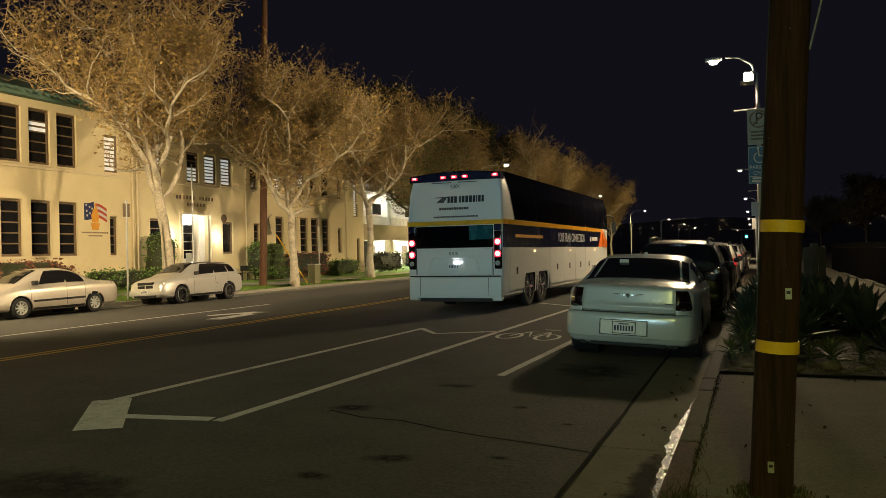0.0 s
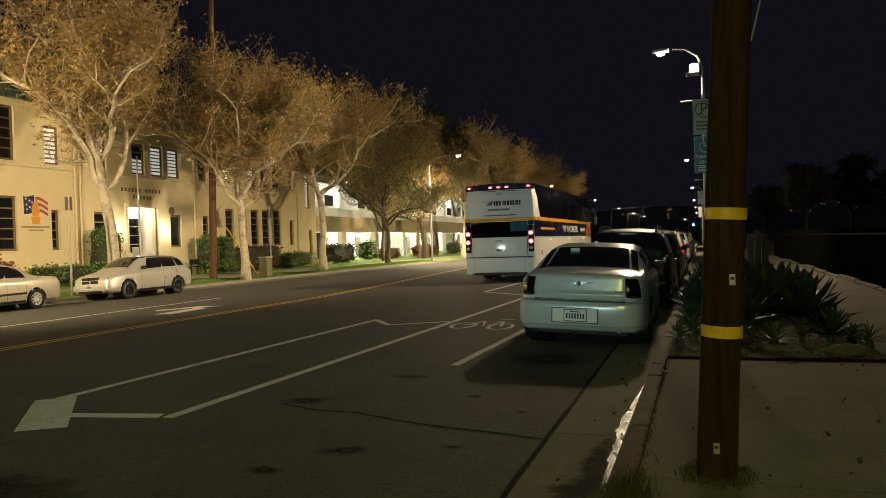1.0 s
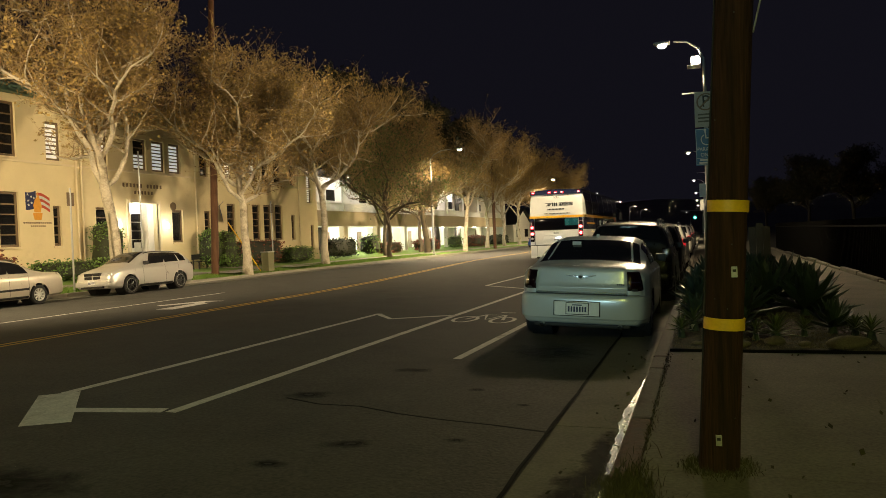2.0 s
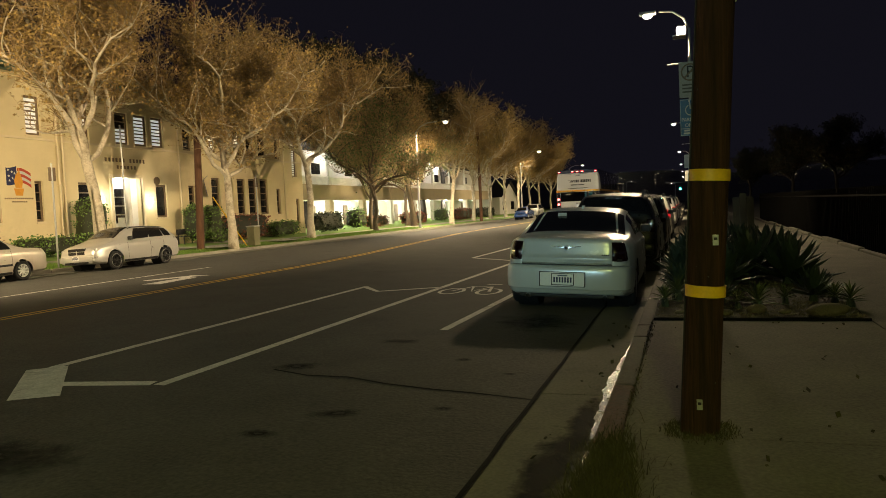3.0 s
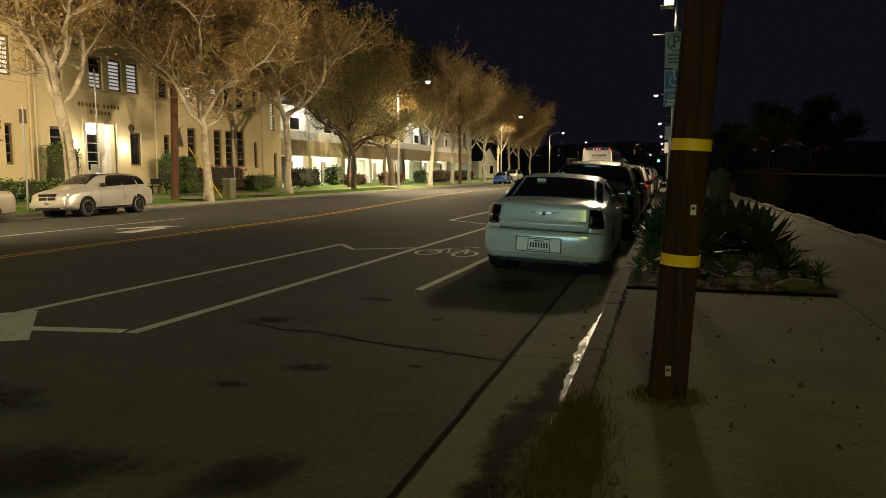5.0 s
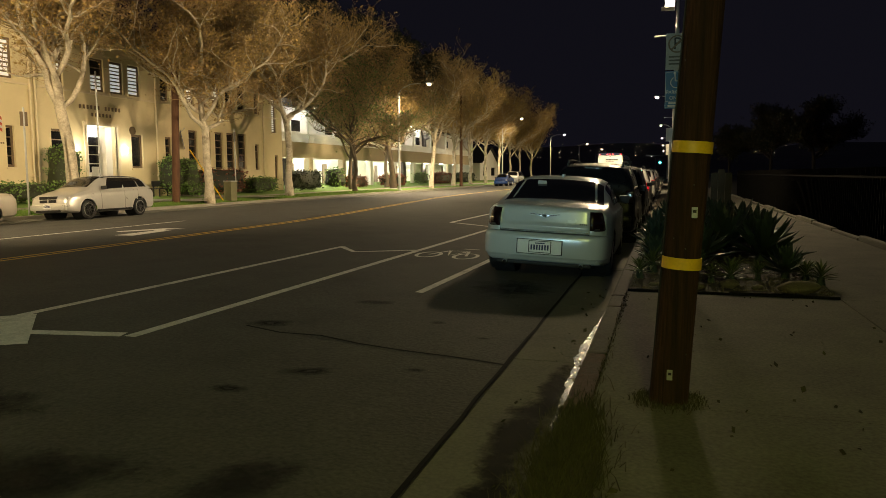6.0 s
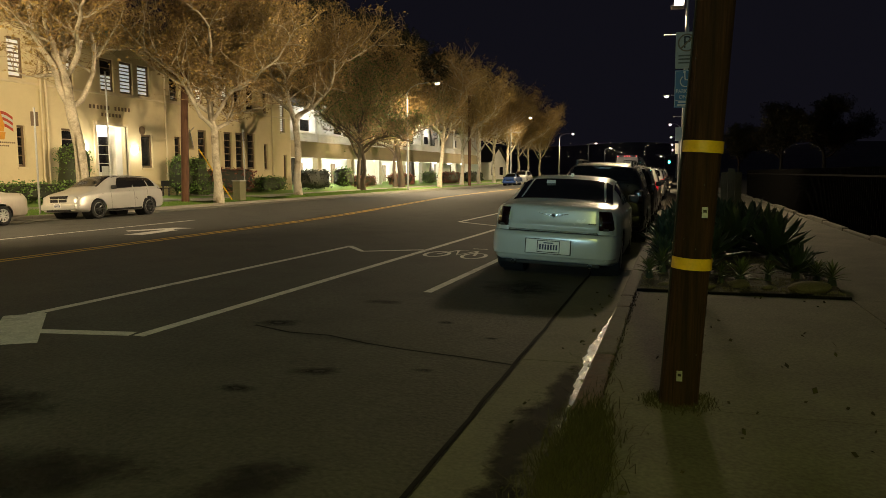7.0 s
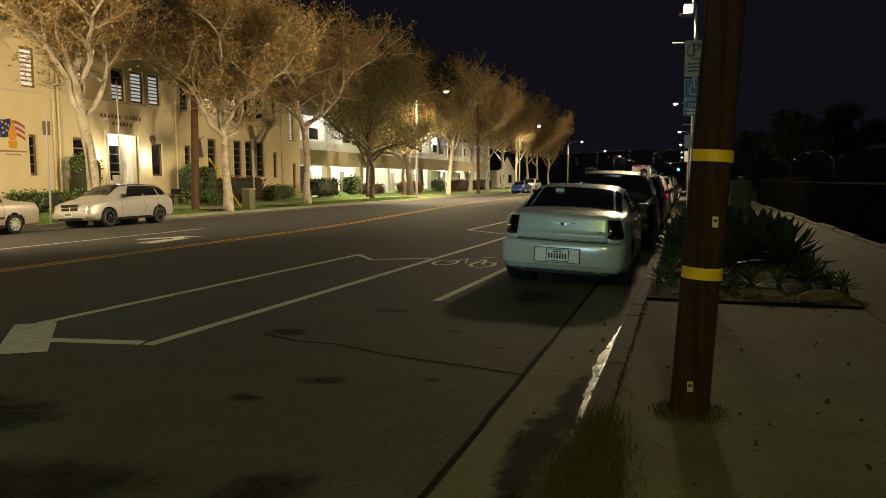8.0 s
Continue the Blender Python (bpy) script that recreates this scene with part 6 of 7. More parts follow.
# planting before the school
for i, (y, ln, h, lf, nm) in enumerate(((19.0, 8.5, 1.55, "leaf_red", "reddish clipped hedge under the school windows"), (25.4, 4.0, 1.0, "leaf_hedge", "low green hedge beside the school entrance"),
                                        (40.3, 6.5, 1.75, "leaf_red", "dark reddish hedge under the tall windows"), (45.2, 4.5, 1.1, "leaf_hedge", "low green hedge by the school's end"),
                                        (38.0, 3.0, 0.8, "leaf_hedge", "low leafy green border by the path"))):
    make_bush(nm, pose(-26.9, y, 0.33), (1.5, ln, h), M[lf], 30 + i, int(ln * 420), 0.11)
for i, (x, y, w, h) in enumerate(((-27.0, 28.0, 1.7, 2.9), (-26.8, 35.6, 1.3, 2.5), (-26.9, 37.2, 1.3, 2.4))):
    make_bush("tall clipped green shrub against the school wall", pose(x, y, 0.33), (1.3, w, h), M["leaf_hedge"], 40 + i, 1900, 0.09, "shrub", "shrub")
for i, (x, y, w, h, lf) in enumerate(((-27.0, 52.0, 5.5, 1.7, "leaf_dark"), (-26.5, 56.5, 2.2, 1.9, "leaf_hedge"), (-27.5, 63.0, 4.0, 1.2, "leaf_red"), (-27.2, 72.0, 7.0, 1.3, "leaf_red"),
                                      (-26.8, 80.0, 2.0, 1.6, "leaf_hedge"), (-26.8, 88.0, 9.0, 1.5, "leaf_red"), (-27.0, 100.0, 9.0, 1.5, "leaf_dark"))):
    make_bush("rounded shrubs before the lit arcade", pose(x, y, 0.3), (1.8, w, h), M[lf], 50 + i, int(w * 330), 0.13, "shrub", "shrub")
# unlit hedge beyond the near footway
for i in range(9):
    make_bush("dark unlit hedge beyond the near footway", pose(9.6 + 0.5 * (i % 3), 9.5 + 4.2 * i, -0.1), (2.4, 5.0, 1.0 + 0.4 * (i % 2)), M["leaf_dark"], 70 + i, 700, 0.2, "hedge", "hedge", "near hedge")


# succulents in the near planter
def leaf_mesh(name, length, width, material, bend):
    bm = bmesh.new()
    rows = []
    for i in range(7):
        f = i / 6
        w = width * (0.55 + 1.2 * f * (1 - f) * 1.4) * (1 - f ** 4)
        x = length * f
        z = bend * length * (f - 0.4) * f
        rows.append([bm.verts.new((x, -w / 2, z + 0.12 * w)), bm.verts.new((x, 0, z - 0.05 * w)), bm.verts.new((x, w / 2, z + 0.12 * w)), bm.verts.new((x, 0, z - 0.16 * w))])
    for a, b in zip(rows, rows[1:]):
        for k in range(4):
            bm.faces.new((a[k], a[(k + 1) % 4], b[(k + 1) % 4], b[k]))
    bm.faces.new(rows[0])
    return mesh_of(name, bm, material, True)


LEAF_BIG = leaf_mesh("leaf", 0.62, 0.19, M["agave"], 0.12)
LEAF_THIN = leaf_mesh("leaf", 0.36, 0.05, M["agave_pale"], -0.25)


def make_agave(label, x, y, scale, n, mesh, seed):
    rng = random.Random(seed)
    t = thing("agave", label, "plant", pose(x, y, 0.18), "planter succulents")
    bm = bmesh.new()
    tube(bm, [(0, 0, -0.08), (0, 0, 0.14 * scale)], [0.10 * scale, 0.05 * scale], 8)
    part("stem", bm, M["agave"], t)
    for k in range(n):
        f = k / n
        o = new("leaf", mesh)
        o.parent = t
        o.matrix_basis = pose(0, 0, 0.06 + 0.10 * f * scale, 0, -(8 + 70 * f + rng.uniform(-8, 8)), k * 137.5 + rng.uniform(-12, 12)) @ Matrix.Diagonal((*(3 * [scale * rng.uniform(0.8, 1.1) * (1 - 0.25 * f)]), 1))
    return t


for i, (x, y, s, n) in enumerate(((1.55, 12.9, 1.30, 38), (1.02, 13.9, 1.50, 36), (0.55, 12.4, 1.05, 30), (1.62, 15.0, 1.35, 32), (0.45, 15.4, 1.45, 32), (1.1, 17.2, 1.45, 30), (-0.12, 12.2, 0.72, 26), (-0.15, 14.4, 0.95, 26),
                                  (-0.1, 17.0, 1.05, 24), (1.7, 18.6, 1.35, 26), (0.4, 19.0, 1.35, 24), (1.2, 21.0, 1.35, 24), (0.1, 22.0, 1.2, 20), (0.9, 25.0, 1.3, 20), (1.58, 10.75, 0.72, 30), (0.45, 10.7, 0.55, 22))):
    make_agave("large blue-green agave in the planter" if s > 0.8 else "smaller grey-green agave in the planter", x, y, s, n, LEAF_BIG, 90 + i)
for i, (x, y, s) in enumerate(((0.82, 9.85, 0.95), (0.60, 10.0, 0.6), (1.90, 10.1, 0.75), (1.78, 10.4, 0.7), (-0.15, 11.0, 0.95), (-0.25, 13.2, 0.9), (-0.28, 15.6, 1.1), (-0.3, 10.3, 0.7), (1.2, 10.4, 0.6))):
    make_agave("spiky pale green succulent in the planter", x, y, s, 34, LEAF_THIN, 120 + i)
for i, (x, y, r, st) in enumerate(((1.53, 9.47, 0.15, 1.6), (0.78, 9.62, 0.11, 1.0), (0.42, 9.4, 0.08, 1.2), (-0.1, 9.5, 0.05, 1.3), (1.1, 9.5, 0.06, 1.2), (0.1, 9.7, 0.06, 1.0))):
    bm = bmesh.new()
    bmesh.ops.create_icosphere(bm, subdivisions=3, radius=r)
    for v in bm.verts:
        v.co *= 1 + 0.30 * noise.noise(v.co * 5 + Vector((i * 3, 0, 0)))
        v.co.z *= 0.55
        v.co.x *= st
    tagged(part("boulder", bm, M["rock"], smooth=True, at=pose(x, y, 0.19 + r * 0.25, 0, -6, 12)), "pale rounded boulder at the planter's edge", "stone", "planter stones")
rng = random.Random(5)
peb = Mesh()
for _ in range(3200):
    x, y, s = rng.uniform(-0.38, 1.90), 9.2 + 7 * rng.random() ** 1.6, rng.uniform(0.005, 0.020)
    b = len(peb.v)
    z = 0.18 + 0.05 * noise.noise((x * 3, y * 3, 0)) * 1.0
    for q in ((s, 0, 0), (0, s, 0), (-s, 0, 0), (0, -s, 0), (0, 0, s), (0, 0, -s)):
        peb.v.append((x + q[0] * rng.uniform(0.7, 1.3), y + q[1], z + q[2]))
    peb.f += [(b, b + 1, b + 4), (b + 1, b + 2, b + 4), (b + 2, b + 3, b + 4), (b + 3, b, b + 4)]
tagged(peb.link("gravel", M["rock"], kind="stuff"), "loose gravel on the planter soil", "gravel")

# weeds along the near kerb and round the pole, dead leaves on the walk
weeds = Mesh()
for _ in range(4500):
    u = rng.random()
    if u < 0.62:
        x, y, h = rng.gauss(-0.43, 0.085), 3.45 + rng.gauss(0, 0.40), rng.uniform(0.03, 0.12)
    elif u < 0.76:
        x, y, h = rng.gauss(-0.45, 0.06), 4.2 + rng.gauss(0, 0.16), rng.uniform(0.03, 0.10)
    elif u < 0.9:
        a = rng.uniform(0, 6.28)
        x, y, h = 0.055 + 0.17 * math.cos(a) + rng.gauss(0, 0.04), 4.75 + 0.17 * math.sin(a) + rng.gauss(0, 0.04), rng.uniform(0.01, 0.045)
    else:
        x, y, h = rng.gauss(-0.40, 0.015), rng.uniform(2.6, 9), rng.uniform(0.01, 0.04)
    if not (-0.72 < x < 0.6) or y > 9:
        continue
    dx, dy = rng.gauss(0, 0.6) * h, rng.gauss(0, 0.6) * h
    b = len(weeds.v)
    w = rng.uniform(0.001, 0.0034)
    weeds.v += [(x - w, y, WALK), (x + w, y, WALK), (x + dx * 0.35 + w * 0.7, y + dy * 0.35, WALK + h * 0.6), (x + dx * 0.35 - w * 0.7, y + dy * 0.35, WALK + h * 0.6), (x + dx, y + dy, WALK + h)]
    weeds.f += [(b, b + 1, b + 2, b + 3), (b + 3, b + 2, b + 4)]
tagged(weeds.link("weeds", M["dry_grass"], kind="stuff"), "dry weeds growing at the kerb and pole", "weeds")
tagged(part("weed_soil", sheet([-0.66 + 0.03 * i for i in range(15)], [2.2 + 0.06 * i for i in range(38)],
                               lambda x, y: 0.02 + (0.165 + 0.02 * noise.noise((x * 9, y * 9, 4))) * max(0, 1 - ((x + 0.42) / 0.23) ** 4) * max(0, 1 - ((y - 3.3) / 1.12) ** 4)), M["soil"], smooth=True), "patch of bare soil breaking the footway edge", "soil", kind="structure")
lit = Mesh()
for _ in range(160):
    x, y = (rng.uniform(-0.3, 3.8), rng.uniform(2.5, 9)) if rng.random() < 0.6 else (rng.uniform(-0.95, -0.52), rng.uniform(2, 10))
    lit.leaf(Vector((x, y, (WALK if x > -0.4 else 0.03) + 0.012)), rng.uniform(0.02, 0.06), rng)
tagged(lit.link("fallen_leaves", M["dry_grass"], kind="stuff"), "scattered dead leaves on the footway", "leaves")
turf = Mesh()
for _ in range(26000):
    x, y = rng.uniform(-23.2, -21.7), rng.uniform(12, 60)
    h = rng.uniform(0.03, 0.12)
    z = 0.15 + 0.09 * min(1, (KERB_L - 0.16 - x) / 1.0) + 0.03 * noise.noise((x, y, 1)) - 0.005
    b = len(turf.v)
    w = 0.012
    a = rng.uniform(0, 3.14)
    turf.v += [(x - w * math.cos(a), y - w * math.sin(a), z), (x + w * math.cos(a), y + w * math.sin(a), z), (x + rng.gauss(0, 0.4) * h, y + rng.gauss(0, 0.4) * h, z + h)]
    turf.f.append((b, b + 1, b + 2))
tagged(turf.link("turf", M["grass"], kind="stuff"), "grass blades of the far verge", "grass")

# ---------------------------------------------------------------- poles, lamps, signs
def bent_pole(name, label, pts, radii, at, category, seg=20, material=None):
    t = thing(name, label, category, at)
    bm = bmesh.new()
    tube(bm, pts, radii, seg)
    for v in bm.verts:
        k = 1 + 0.035 * noise.noise(Vector((v.co.x * 9, v.co.y * 9, v.co.z * 0.6)))
        v.co.x, v.co.y = v.co.x * k, v.co.y * k
    part("shaft", bm, material or M["wood_pole"], t, smooth=True)
    return t


# leaning timber pole beside the near kerb
LEAN = 0.062
near_pole = bent_pole("utility_pole", "dark creosoted timber utility pole leaning over the footway", [(LEAN * (z - 0.14), 0, z - 0.14) for z in (0.0, 0.14, 0.5, 1.0, 1.5, 2.0, 2.5, 3.0, 4.0, 6.0, 9.5)],
                      [0.124, 0.120, 0.116, 0.113, 0.112, 0.112, 0.112, 0.111, 0.11, 0.105, 0.098], pose(0.055, 4.75, 0.14), "utility pole", 28)
for z0, z1 in ((1.565, 1.635), (0.862, 0.932)):
    bm = bmesh.new()
    pts = [(LEAN * z0, 0, z0), (LEAN * (z0 + z1) / 2, 0, (z0 + z1) / 2), (LEAN * z1, 0, z1)]
    tube(bm, pts, 0.1205, 28)
    part("yellow_band", bm, M["band_yellow"], near_pole, "yellow reflective band", smooth=True)
for z, x in ((1.21, 0.045), (0.21, -0.01)):
    tg = part("metal_tag", B((LEAN * z + x - 0.017, LEAN * z + x + 0.017, -0.122, -0.108, z - 0.032, z + 0.032), bevel=0.002), M["galv"], near_pole, "small grey metal tag")
    part("tag_mark", B((LEAN * z + x - 0.010, LEAN * z + x + 0.010, -0.124, -0.121, z + 0.0, z + 0.016)), M["black"], tg)
bm = bmesh.new()
tube(bm, [(LEAN * 0.1 - 0.118, -0.02, 0.02), (LEAN * 1.2 - 0.116, -0.02, 1.2), (LEAN * 3 - 0.114, -0.02, 3.0), (LEAN * 6 - 0.108, -0.02, 6.0)], 0.006, 6)
part("ground_wire", bm, M["black"], near_pole)
wr = random.Random(3)
for k in range(7):
    z = wr.uniform(0.3, 3.2)
    a = wr.uniform(-2.6, -0.5)
    part("staple", B((LEAN * z + 0.114 * math.cos(a) - 0.003, LEAN * z + 0.114 * math.cos(a) + 0.003, 0.114 * math.sin(a) - 0.004, 0.114 * math.sin(a) + 0.004, z - 0.004, z + 0.004)), M["rim_dark"], near_pole)
bm = bmesh.new()
tube(bm, [(LEAN * 2.6 + 0.11, 0, 2.62), (LEAN * 2.9 + 0.16, 0, 2.9), (LEAN * 3.6 + 0.20, 0.05, 3.5), (0.42, 0.1, 4.6)], 0.006, 6)
part("loose_cable", bm, M["galv"], near_pole)

far_pole = bent_pole("utility_pole", "tall brown timber utility pole on the far verge", [(0, 0.045 * z, z) for z in (0, 0.2, 2, 5, 9, 15, 17)], [0.21, 0.19, 0.18, 0.17, 0.16, 0.14, 0.13], pose(-22.7, 30.4, 0.18), "utility pole", 14, M["wood_brown"])
bent_pole("utility_pole", "dark timber utility pole far along the verge", [(0, 0, z) for z in (0, 0.2, 4, 9, 12)], [0.19, 0.18, 0.17, 0.15, 0.14], pose(-21.9, 79.5, 0.1), "utility pole", 10, M["wood_brown"])
bm = bmesh.new()
tube(bm, [(-22.0, 33.3, 0.25), (-22.4, 31.2, 2.8)], 0.03, 8)
tagged(part("guy_guard", bm, M["band_yellow"]), "slanting yellow guy wire guard beside the tree", "guy guard")
cab = thing("utility_box", "small weathered green utility box on the verge", "utility box", pose(-22.0, 34.0, 0.2))
part("cabinet", B((-0.22, 0.22, -0.28, 0.28, 0.0, 1.0), bevel=0.02), mat("olive_box", (0.20, 0.19, 0.10), 0.7, var=0.25, scale=6, bump=0.1), cab)
part("lid", B((-0.25, 0.25, -0.31, 0.31, 1.0, 1.06), bevel=0.015), M["galv"], cab)


def make_street_lamp(label, x, y, z0, arm, watts, head_z=9.0, banner=False, flood=False, cone=140, color=WARM, light=True, aim=None, blend=0.6, radius=0.14):
    """Tapered steel column, curved arm, cobra head with a glowing lens; arm is its reach along x."""
    t = thing("street_lamp", label, "street lamp", pose(x, y, z0), "street lamps")
    s = 1 if arm > 0 else -1
    bm = bmesh.new()
    tube(bm, [(0, 0, 0), (0, 0, 0.4), (0, 0, 4), (0, 0, head_z - 0.6)], [0.13, 0.10, 0.085, 0.06], 12)
    part("column", bm, M["galv"], t, smooth=True)
    part("base", B((-0.18, 0.18, -0.18, 0.18, -0.1, 0.14), bevel=0.03), M["galv"], t)
    bm = bmesh.new()
    tube(bm, [(0, 0, head_z - 0.7), (arm * 0.12, 0, head_z - 0.25), (arm * 0.4, 0, head_z + 0.05), (arm * 0.72, 0, head_z + 0.10)], [0.05, 0.045, 0.04, 0.035], 8)
    part("arm", bm, M["galv"], t, smooth=True)
    hd = part("lamp_head", B((arm - 0.30, arm + 0.30, -0.14, 0.14, head_z + 0.02, head_z + 0.15), bevel=0.045), M["galv"], t, smooth=True)
    bm = bmesh.new()
    bmesh.ops.create_icosphere(bm, subdivisions=3, radius=1)
    for v in bm.verts:
        v.co = Vector((arm + v.co.x * 0.16, v.co.y * 0.13, head_z - 0.01 + v.co.z * 0.10))
    part("lens", bm, M["lamp_glow"], hd, "glowing lamp lens", smooth=True)
    if light:
        lamp_light("street_light", (x + arm, y, z0 + head_z - 0.28), watts, color, radius, cone, aim, blend)
    if banner:
        for z in (head_z - 1.9,):
            bm = bmesh.new()
            tube(bm, [(0, 0, z), (arm * 0.55, 0, z)], 0.025, 8)
            part("banner_arm", bm, M["galv"], t)
    if flood:
        fx, fz = -0.43, head_z - 0.70
        # bottom plate is an added shield, cuts the flood off coach and near lanes
        fh = part("flood_head", B((fx - 0.16, fx + 0.30, -0.30, 0.30, fz - 0.23, fz - 0.20), (fx + 0.30, fx + 0.32, -0.30, 0.30, fz - 0.23, fz + 0.20),
                                  (fx - 0.02, fx + 0.30, 0.30, 0.32, fz - 0.23, fz + 0.20)), M["galv"], t, "open flood lamp housing with an added light shield beneath")
        bm = bmesh.new()
        bmesh.ops.create_icosphere(bm, subdivisions=3, radius=0.12, matrix=Matrix.Translation((fx + 0.20, 0, fz + 0.0)))
        part("lens", bm, M["lamp_glow"], fh, "glowing flood lens", smooth=True).visible_shadow = False
        part("side_lens", B((fx + 0.02, fx + 0.26, -0.32, -0.30, fz - 0.16, fz + 0.10), bevel=0.006), M["lamp_glow"], fh, "glowing side glass of the flood lamp")
        part("bracket", B((fx + 0.32, 0.0, -0.03, 0.03, fz - 0.03, fz + 0.03)), M["black"], t)
    return t


LAMP_N = "steel street lamp with curved arm over the road"
make_street_lamp(LAMP_N, 0.27, 29.2, 0.15, -1.47, 3500, 8.4, banner=True, flood=True, cone=170, blend=0.15, radius=0.5)
lamp_light("flood_light", (0.27 - 0.25, 29.2, 7.85), 16000, WARM, 0.12, 130, (-24.0, 33.0, 2.0), 1.0)
make_street_lamp(LAMP_N, 0.50, 72.5, 0.15, -1.47, 13000, 8.45, banner=True, cone=150, aim=(-10.0, 72.5, 0.0))
make_street_lamp(LAMP_N, 0.60, 115.5, 0.15, -1.47, 14000, 8.45, banner=True, cone=150, aim=(-10.0, 115.5, 0.0))
# unseen stand-in for an unknown cool source behind, aimed at the coach's rear
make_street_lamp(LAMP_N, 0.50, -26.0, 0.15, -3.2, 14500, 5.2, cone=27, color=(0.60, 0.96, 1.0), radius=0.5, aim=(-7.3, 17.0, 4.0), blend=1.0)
# unseen lamp with an added flood that fills tree shadows on the school
make_street_lamp(LAMP_N, 0.30, -14.0, 0.15, -1.47, 0, 8.4, flood=True, light=False)
lamp_light("flood_light", (0.30 - 0.25, -14.0, 7.85), 32000, WARM, 0.12, 42, (-28.0, 22.0, 4.0), 1.0)
# unseen lamp added behind the view, gives the near ground its yellow-green light
make_street_lamp(LAMP_N, 4.30, -12.0, 0.15, -1.8, 4500, 8.45, cone=174, color=(0.94, 0.96, 0.20), radius=0.4)
# unseen lamp added left of the view to light the school and far verge
make_street_lamp(LAMP_N, -21.9, 7.5, 0.15, 2.7, 10500, 8.9, cone=138, aim=(-24.5, 15.0, 0.0))
make_street_lamp(LAMP_N, -21.9, 59.6, 0.1, 2.7, 15000, 8.95, cone=174)
make_street_lamp(LAMP_N, -21.9, 101.2, 0.1, 2.7, 7000, 8.95, banner=True, cone=172)
make_street_lamp(LAMP_N, -21.9, 146.0, 0.1, 2.7, 9000, 8.95, cone=172)

# parking signs on a steel post in the planter
post = thing("parking_sign", "white no-parking sign above a blue disabled parking sign", "road sign", pose(0.11, 11.3, 0.15, 0, 0, 2))
bm = bmesh.new()
tube(bm, [(0, 0, -0.1), (0, 0, 3.5)], 0.028, 8)
part("post", bm, M["galv"], post)
up = part("no_parking_panel", B((-0.152, 0.152, -0.040, -0.030, 2.91, 3.42), bevel=0.003), M["sign_grey"], post, "weathered white panel with a barred letter")
text_part("letter", "P", 0.24, M["black"], up, pose(0.0, -0.043, 3.27, 90, 0, 0), squeeze=0.9)
bm = lathe([(0.105, -0.043), (0.125, -0.043), (0.125, -0.040), (0.105, -0.040)], 28)
part("ring", bm, M["sash"], up, at=pose(0, 0, 3.27, 0, 0, 90))
part("bar", B((-0.012, 0.012, -0.0475, -0.045, -0.11, 0.11)), M["sash"], up, at=pose(0, 0, 3.27, 0, 45, 0))
for z in (2.98, 3.03, 3.08):
    part("word_bar", B((-0.11, 0.11, -0.043, -0.04, z, z + 0.022)), M["concrete"], up)
lo = part("disabled_parking_panel", B((-0.152, 0.152, -0.040, -0.030, 2.36, 2.89), bevel=0.003), M["sign_blue"], post, "blue panel with white wheelchair symbol")
bm = bmesh.new()
wc = [(0.075 * math.cos(a) + 0.0, 0.075 * math.sin(a)) for a in [radians(q) for q in range(120, 400, 20)]]
tube(bm, [(x, -0.043, 2.73 + z) for x, z in wc], 0.008, 5)
tube(bm, [(-0.02, -0.043, 2.85), (-0.01, -0.043, 2.75), (0.05, -0.043, 2.75), (0.09, -0.043, 2.67), (0.115, -0.043, 2.675)], 0.010, 5)
tube(bm, [(-0.022, -0.048, 2.86), (-0.022, -0.040, 2.86)], 0.017, 10)
part("wheelchair_symbol", bm, M["sign_white"], lo)
text_part("word", "PARKING", 0.075, M["sign_white"], lo, pose(0, -0.043, 2.59, 90, 0, 0), squeeze=0.85)
text_part("word", "ONLY", 0.075, M["sign_white"], lo, pose(0, -0.043, 2.51, 90, 0, 0), squeeze=0.9)
for hw_, za_, zb_ in ((0.14, 2.462, 2.468), (0.10, 2.425, 2.450), (0.11, 2.385, 2.41)):
    part("word_bar", B((-hw_, hw_, -0.043, -0.04, za_, zb_)), M["sign_white"], lo)
part("border", B((-0.148, -0.143, -0.043, -0.04, 2.37, 2.88), (0.143, 0.148, -0.043, -0.04, 2.37, 2.88), (-0.143, 0.143, -0.043, -0.04, 2.875, 2.88), (-0.143, 0.143, -0.043, -0.04, 2.37, 2.375)), M["sign_white"], lo)
for y, z, h in ((26.5, 2.5, 0.45), (33.0, 2.2, 0.45)):
    q = thing("road_sign", "small white parking sign on a post", "road sign", pose(0.12, y, 0.15))
    bm = bmesh.new()
    tube(bm, [(0, 0, -0.1), (0, 0, z + h)], 0.028, 6)
    part("post", bm, M["galv"], q)
    part("panel", B((-0.152, 0.152, -0.04, -0.03, z, z + h)), M["sign_white"], q)
sp = thing("road_sign", "grey sign post on the far verge, sign seen from behind", "road sign", pose(-21.9, 21.0, 0.18))
bm = bmesh.new()
tube(bm, [(0, 0, -0.1), (0, 0, 3.8)], 0.035, 8)
part("post", bm, M["galv"], sp)
part("panel", B((-0.01, 0.01, -0.16, 0.16, 3.15, 3.65)), M["sash"], sp)
sp2 = copy_thing(sp, pose(-22.3, 35.0, 0.2, 0, 0, 60))
fp = thing("flag_pole", "slim grey pole on the lawn before the entrance", "pole", pose(-26.2, 29.4, 0.3))
bm = bmesh.new()
tube(bm, [(0, 0, -0.1), (0, 0, 6.2)], 0.04, 8)
part("shaft", bm, M["galv"], fp)
mt = thing("timber_post", "pair of weathered timber boards standing in the planter", "post", pose(1.55, 22.8, 0.1))
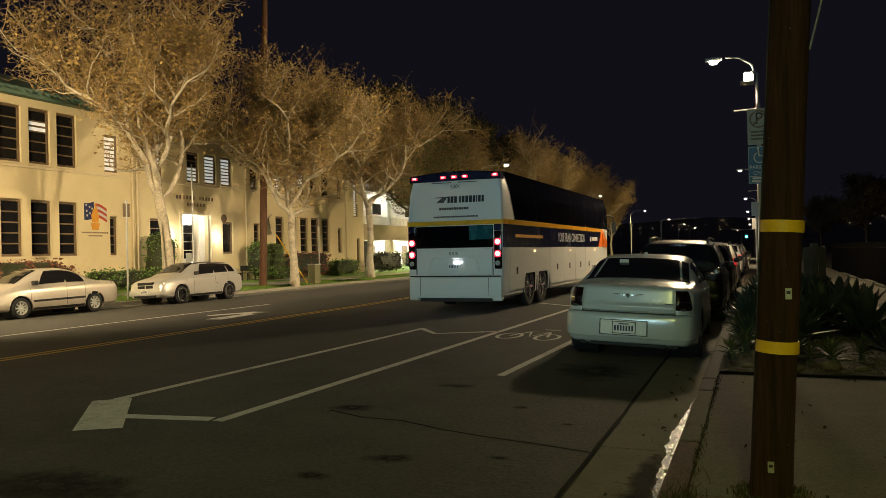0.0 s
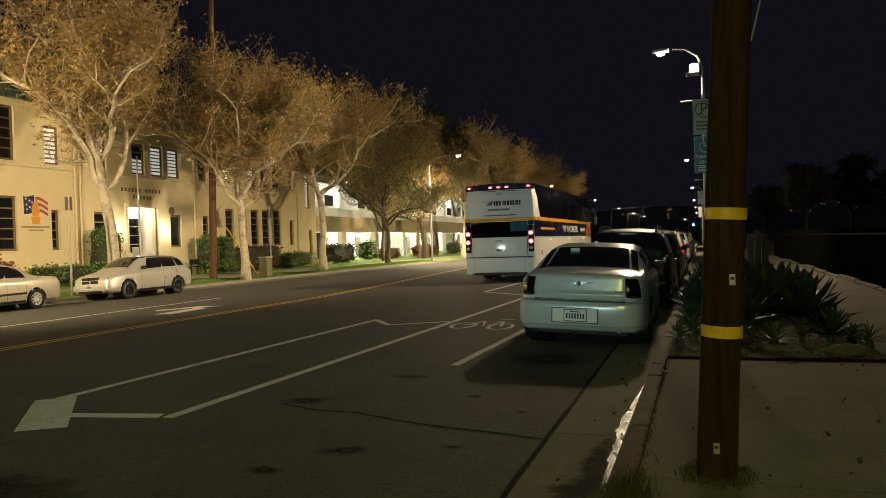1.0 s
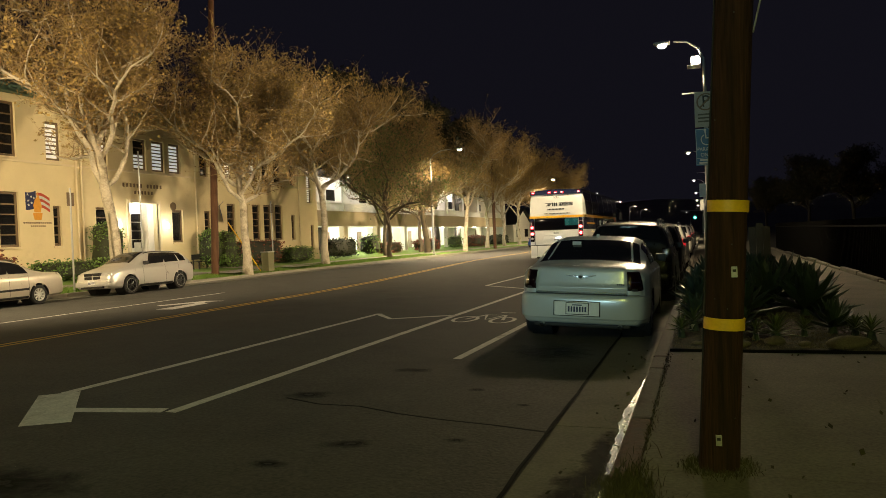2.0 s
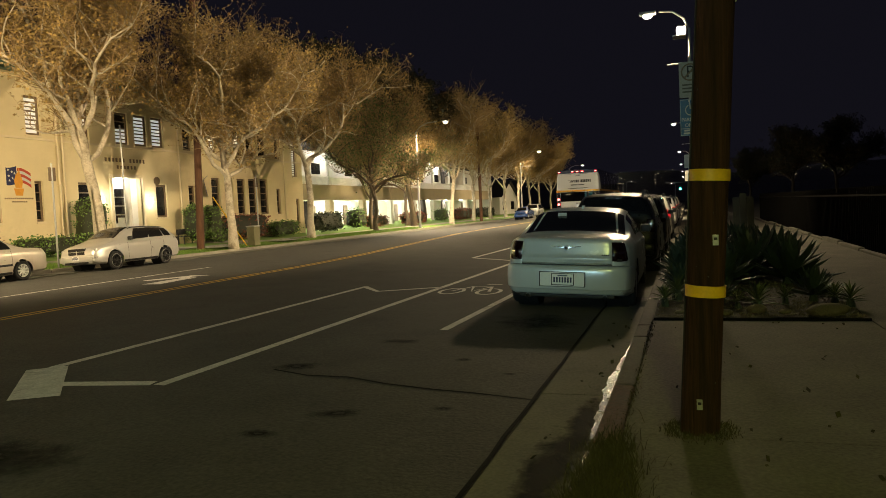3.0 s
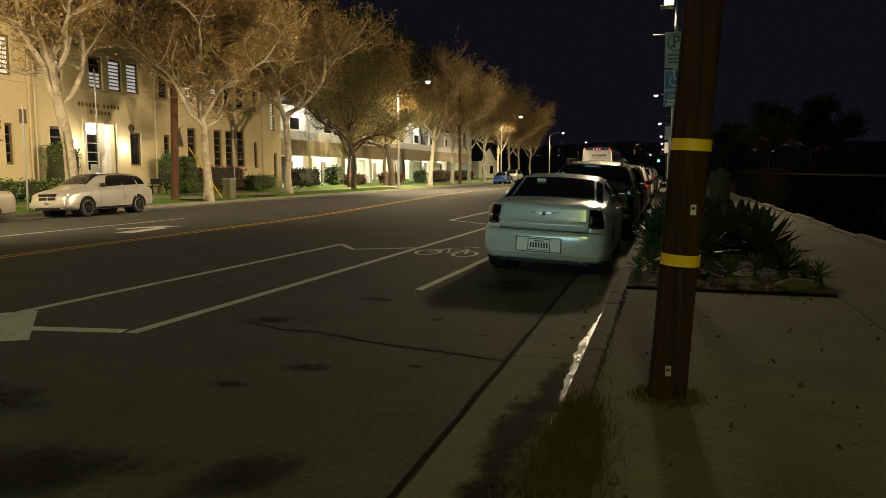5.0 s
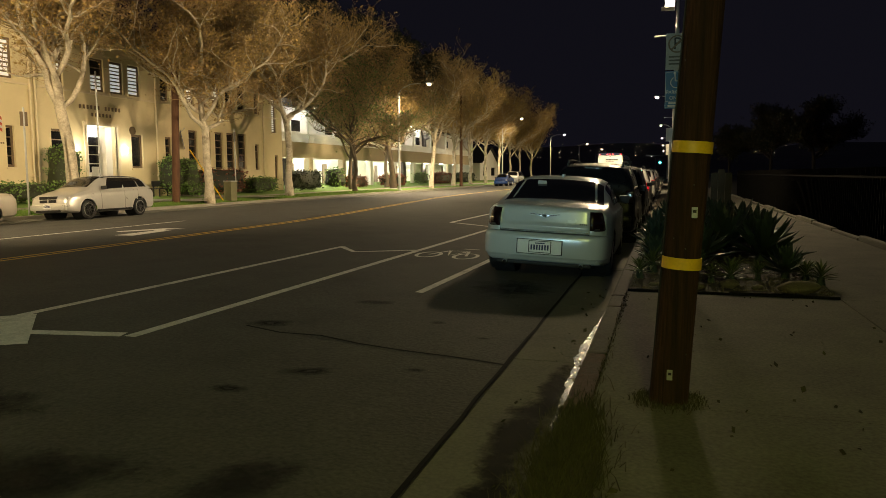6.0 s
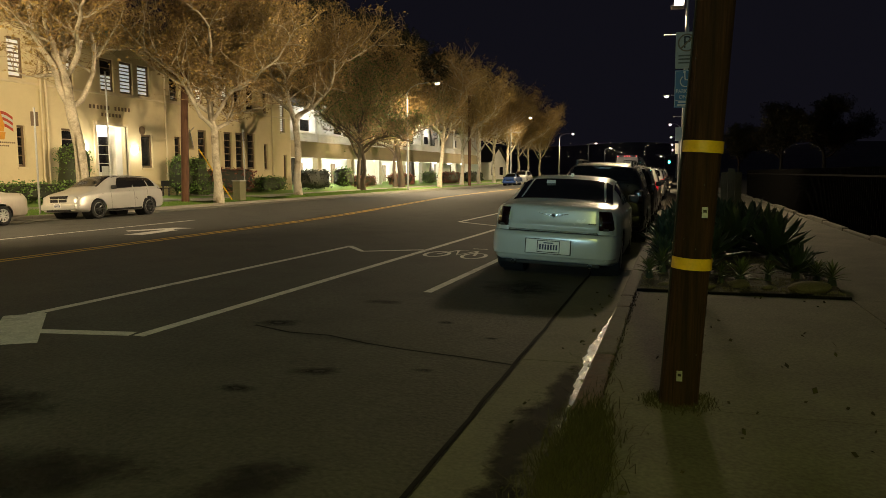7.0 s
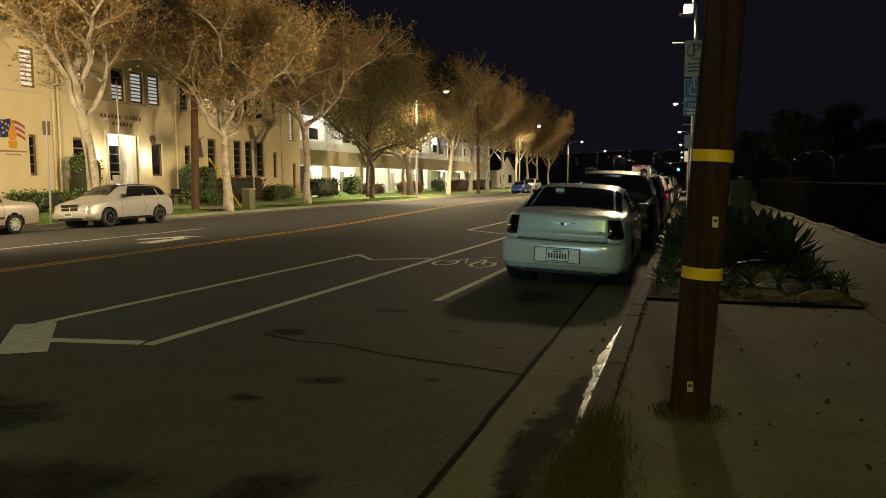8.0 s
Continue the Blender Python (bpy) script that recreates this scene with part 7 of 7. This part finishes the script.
for k in range(3):
    part("board", B((-0.28 + 0.19 * k, -0.10 + 0.19 * k, 0, 0.05, 0, 1.48 + 0.1 * (k % 2)), bevel=0.008), M["concrete"], mt)

# dark fence and low building beyond the near footway
fence = thing("fence", "dark picket fence along the footway", "fence", pose(4.5, 0, 0))
bmq = B((-0.02, 0.03, -0.01, 0.01, -0.1, 1.7), bevel=0.004)
pk = mesh_of("picket", bmq, M["fence_black"])
for k in range(200):
    o = new("picket", pk)
    o.parent = fence
    o.matrix_basis = pose(0, 8 + 0.22 * k, 0)
part("rail", B((-0.02, 0.02, 8, 52, 1.45, 1.50)), M["fence_black"], fence)

# ---------------------------------------------------------------- distance
hill = bmesh.new()
xs = [-420 + 12 * i for i in range(71)]
low = [hill.verts.new((x, 620, -2)) for x in xs]
mid = [hill.verts.new((x, 700, 14 + 6 * noise.noise((x * 0.012, 0, 5)))) for x in xs]
top = [hill.verts.new((x, 900, 34 + 14 * noise.noise((x * 0.006, 0, 7)))) for x in xs]
for r0, r1 in ((low, mid), (mid, top)):
    for i in range(len(xs) - 1):
        hill.faces.new((r0[i], r0[i + 1], r1[i + 1], r1[i]))
# hill colour is lightened to carry the haze and glow over the town
tagged(part("backdrop", hill, mat("haze_lightened_hills", (0.16, 0.16, 0.15), 0.95, var=0.4, scale=0.03, fine=0.4, bump=0.0), smooth=True), "dark wooded hills at the street's end", "hills", kind="structure")
M["town_warm"] = mat("town_light", (1, 0.8, 0.5), 0.5, var=0, bump=0, emit=1.6, emit_color=(1, 0.78, 0.45))
tr = random.Random(8)
tl = bmesh.new()
for k in range(70):
    x, f = tr.uniform(-190, 130), tr.random()
    y, z = 690 + 200 * f, 14 + 20 * f
    s = tr.uniform(0.10, 0.26)
    box(tl, x - s, x + s, y - 8 - s, y - 8 + s, z - s + 2, z + s + 2)
tagged(part("town_lights", tl, M["town_warm"]), "scattered warm house lights on the hills", "lights", kind="stuff")
M["signal_green"] = mat("green_signal", (0.1, 1, 0.7), 0.4, var=0, bump=0, emit=18.0, emit_color=(0.05, 0.9, 0.62))
for x, y in ((-1.6, 205),):
    sg = thing("traffic_signal", "distant traffic signal showing green", "traffic signal", pose(x, y, 0))
    bm = bmesh.new()
    tube(bm, [(1.8, 0, 0), (1.8, 0, 6.0), (-3.5, 0, 6.2)], [0.12, 0.10, 0.06], 8)
    part("mast", bm, M["galv"], sg)
    part("housing", B((-0.25, 0.25, -0.2, 0.2, 4.0, 5.2), bevel=0.04), M["black"], sg)
    bm = bmesh.new()
    tube(bm, [(0, -0.28, 4.25), (0, -0.18, 4.25)], 0.30 if x > -5 else 0.2, 14)
    part("green_lens", bm, M["signal_green"], sg)
for x, y, z in ((-19.2, 190, 8.9), (-0.9, 158, 8.6), (-19.2, 235, 8.9), (-0.9, 200, 8.6), (-19.2, 280, 8.9), (-6, 330, 8.4), (-0.9, 245, 8.5)):
    make_street_lamp("distant steel street lamp along the road", x + (1.47 if x > -10 else -1.9), y, 0, -1.47 if x > -10 else 1.9, 0, z, light=False)
for i, (x, y) in enumerate(((-12.2, 215), (-14.8, 260), (-4.5, 232))):
    c = copy_thing(small_near if x > -6 else far_blue, pose(x, y, 0.15, 0, 0, 0 if x > -6 else 180))



# ---------------------------------------------------------------- what moves
BUS_ROWS = [(0.0, -6.98, 17.2), (0.5, -6.90, 21.2), (1.0, -6.82, 25.6), (2.5, -6.44, 40.0), (3.0, -6.32, 45.3), (3.5, -6.22, 50.8), (4.0, -6.13, 56.4), (4.5, -6.03, 62.0),
            (6.0, -5.75, 80.5), (6.5, -5.72, 87.2), (7.0, -5.75, 94.3), (7.5, -5.85, 101.8), (8.0, -5.98, 109.8)]


def motions():
    walk(bus, [(t, pose(x, y, 0.17, 0, 0.3, -0.5)) for t, x, y in BUS_ROWS])
    ts, ys = [r[0] for r in BUS_ROWS], [r[2] for r in BUS_ROWS]
    for w in [o for o in bus.children if o.name.startswith("wheel") and not o.name.startswith("wheel_")]:
        at = w.matrix_basis.translation.copy()
        walk(w, [(k / 30, pose(at.x, at.y, at.z, -math.degrees((float(np.interp(k / 30, ts, ys)) - ys[0]) / 0.52))) for k in range(241)])


motions()
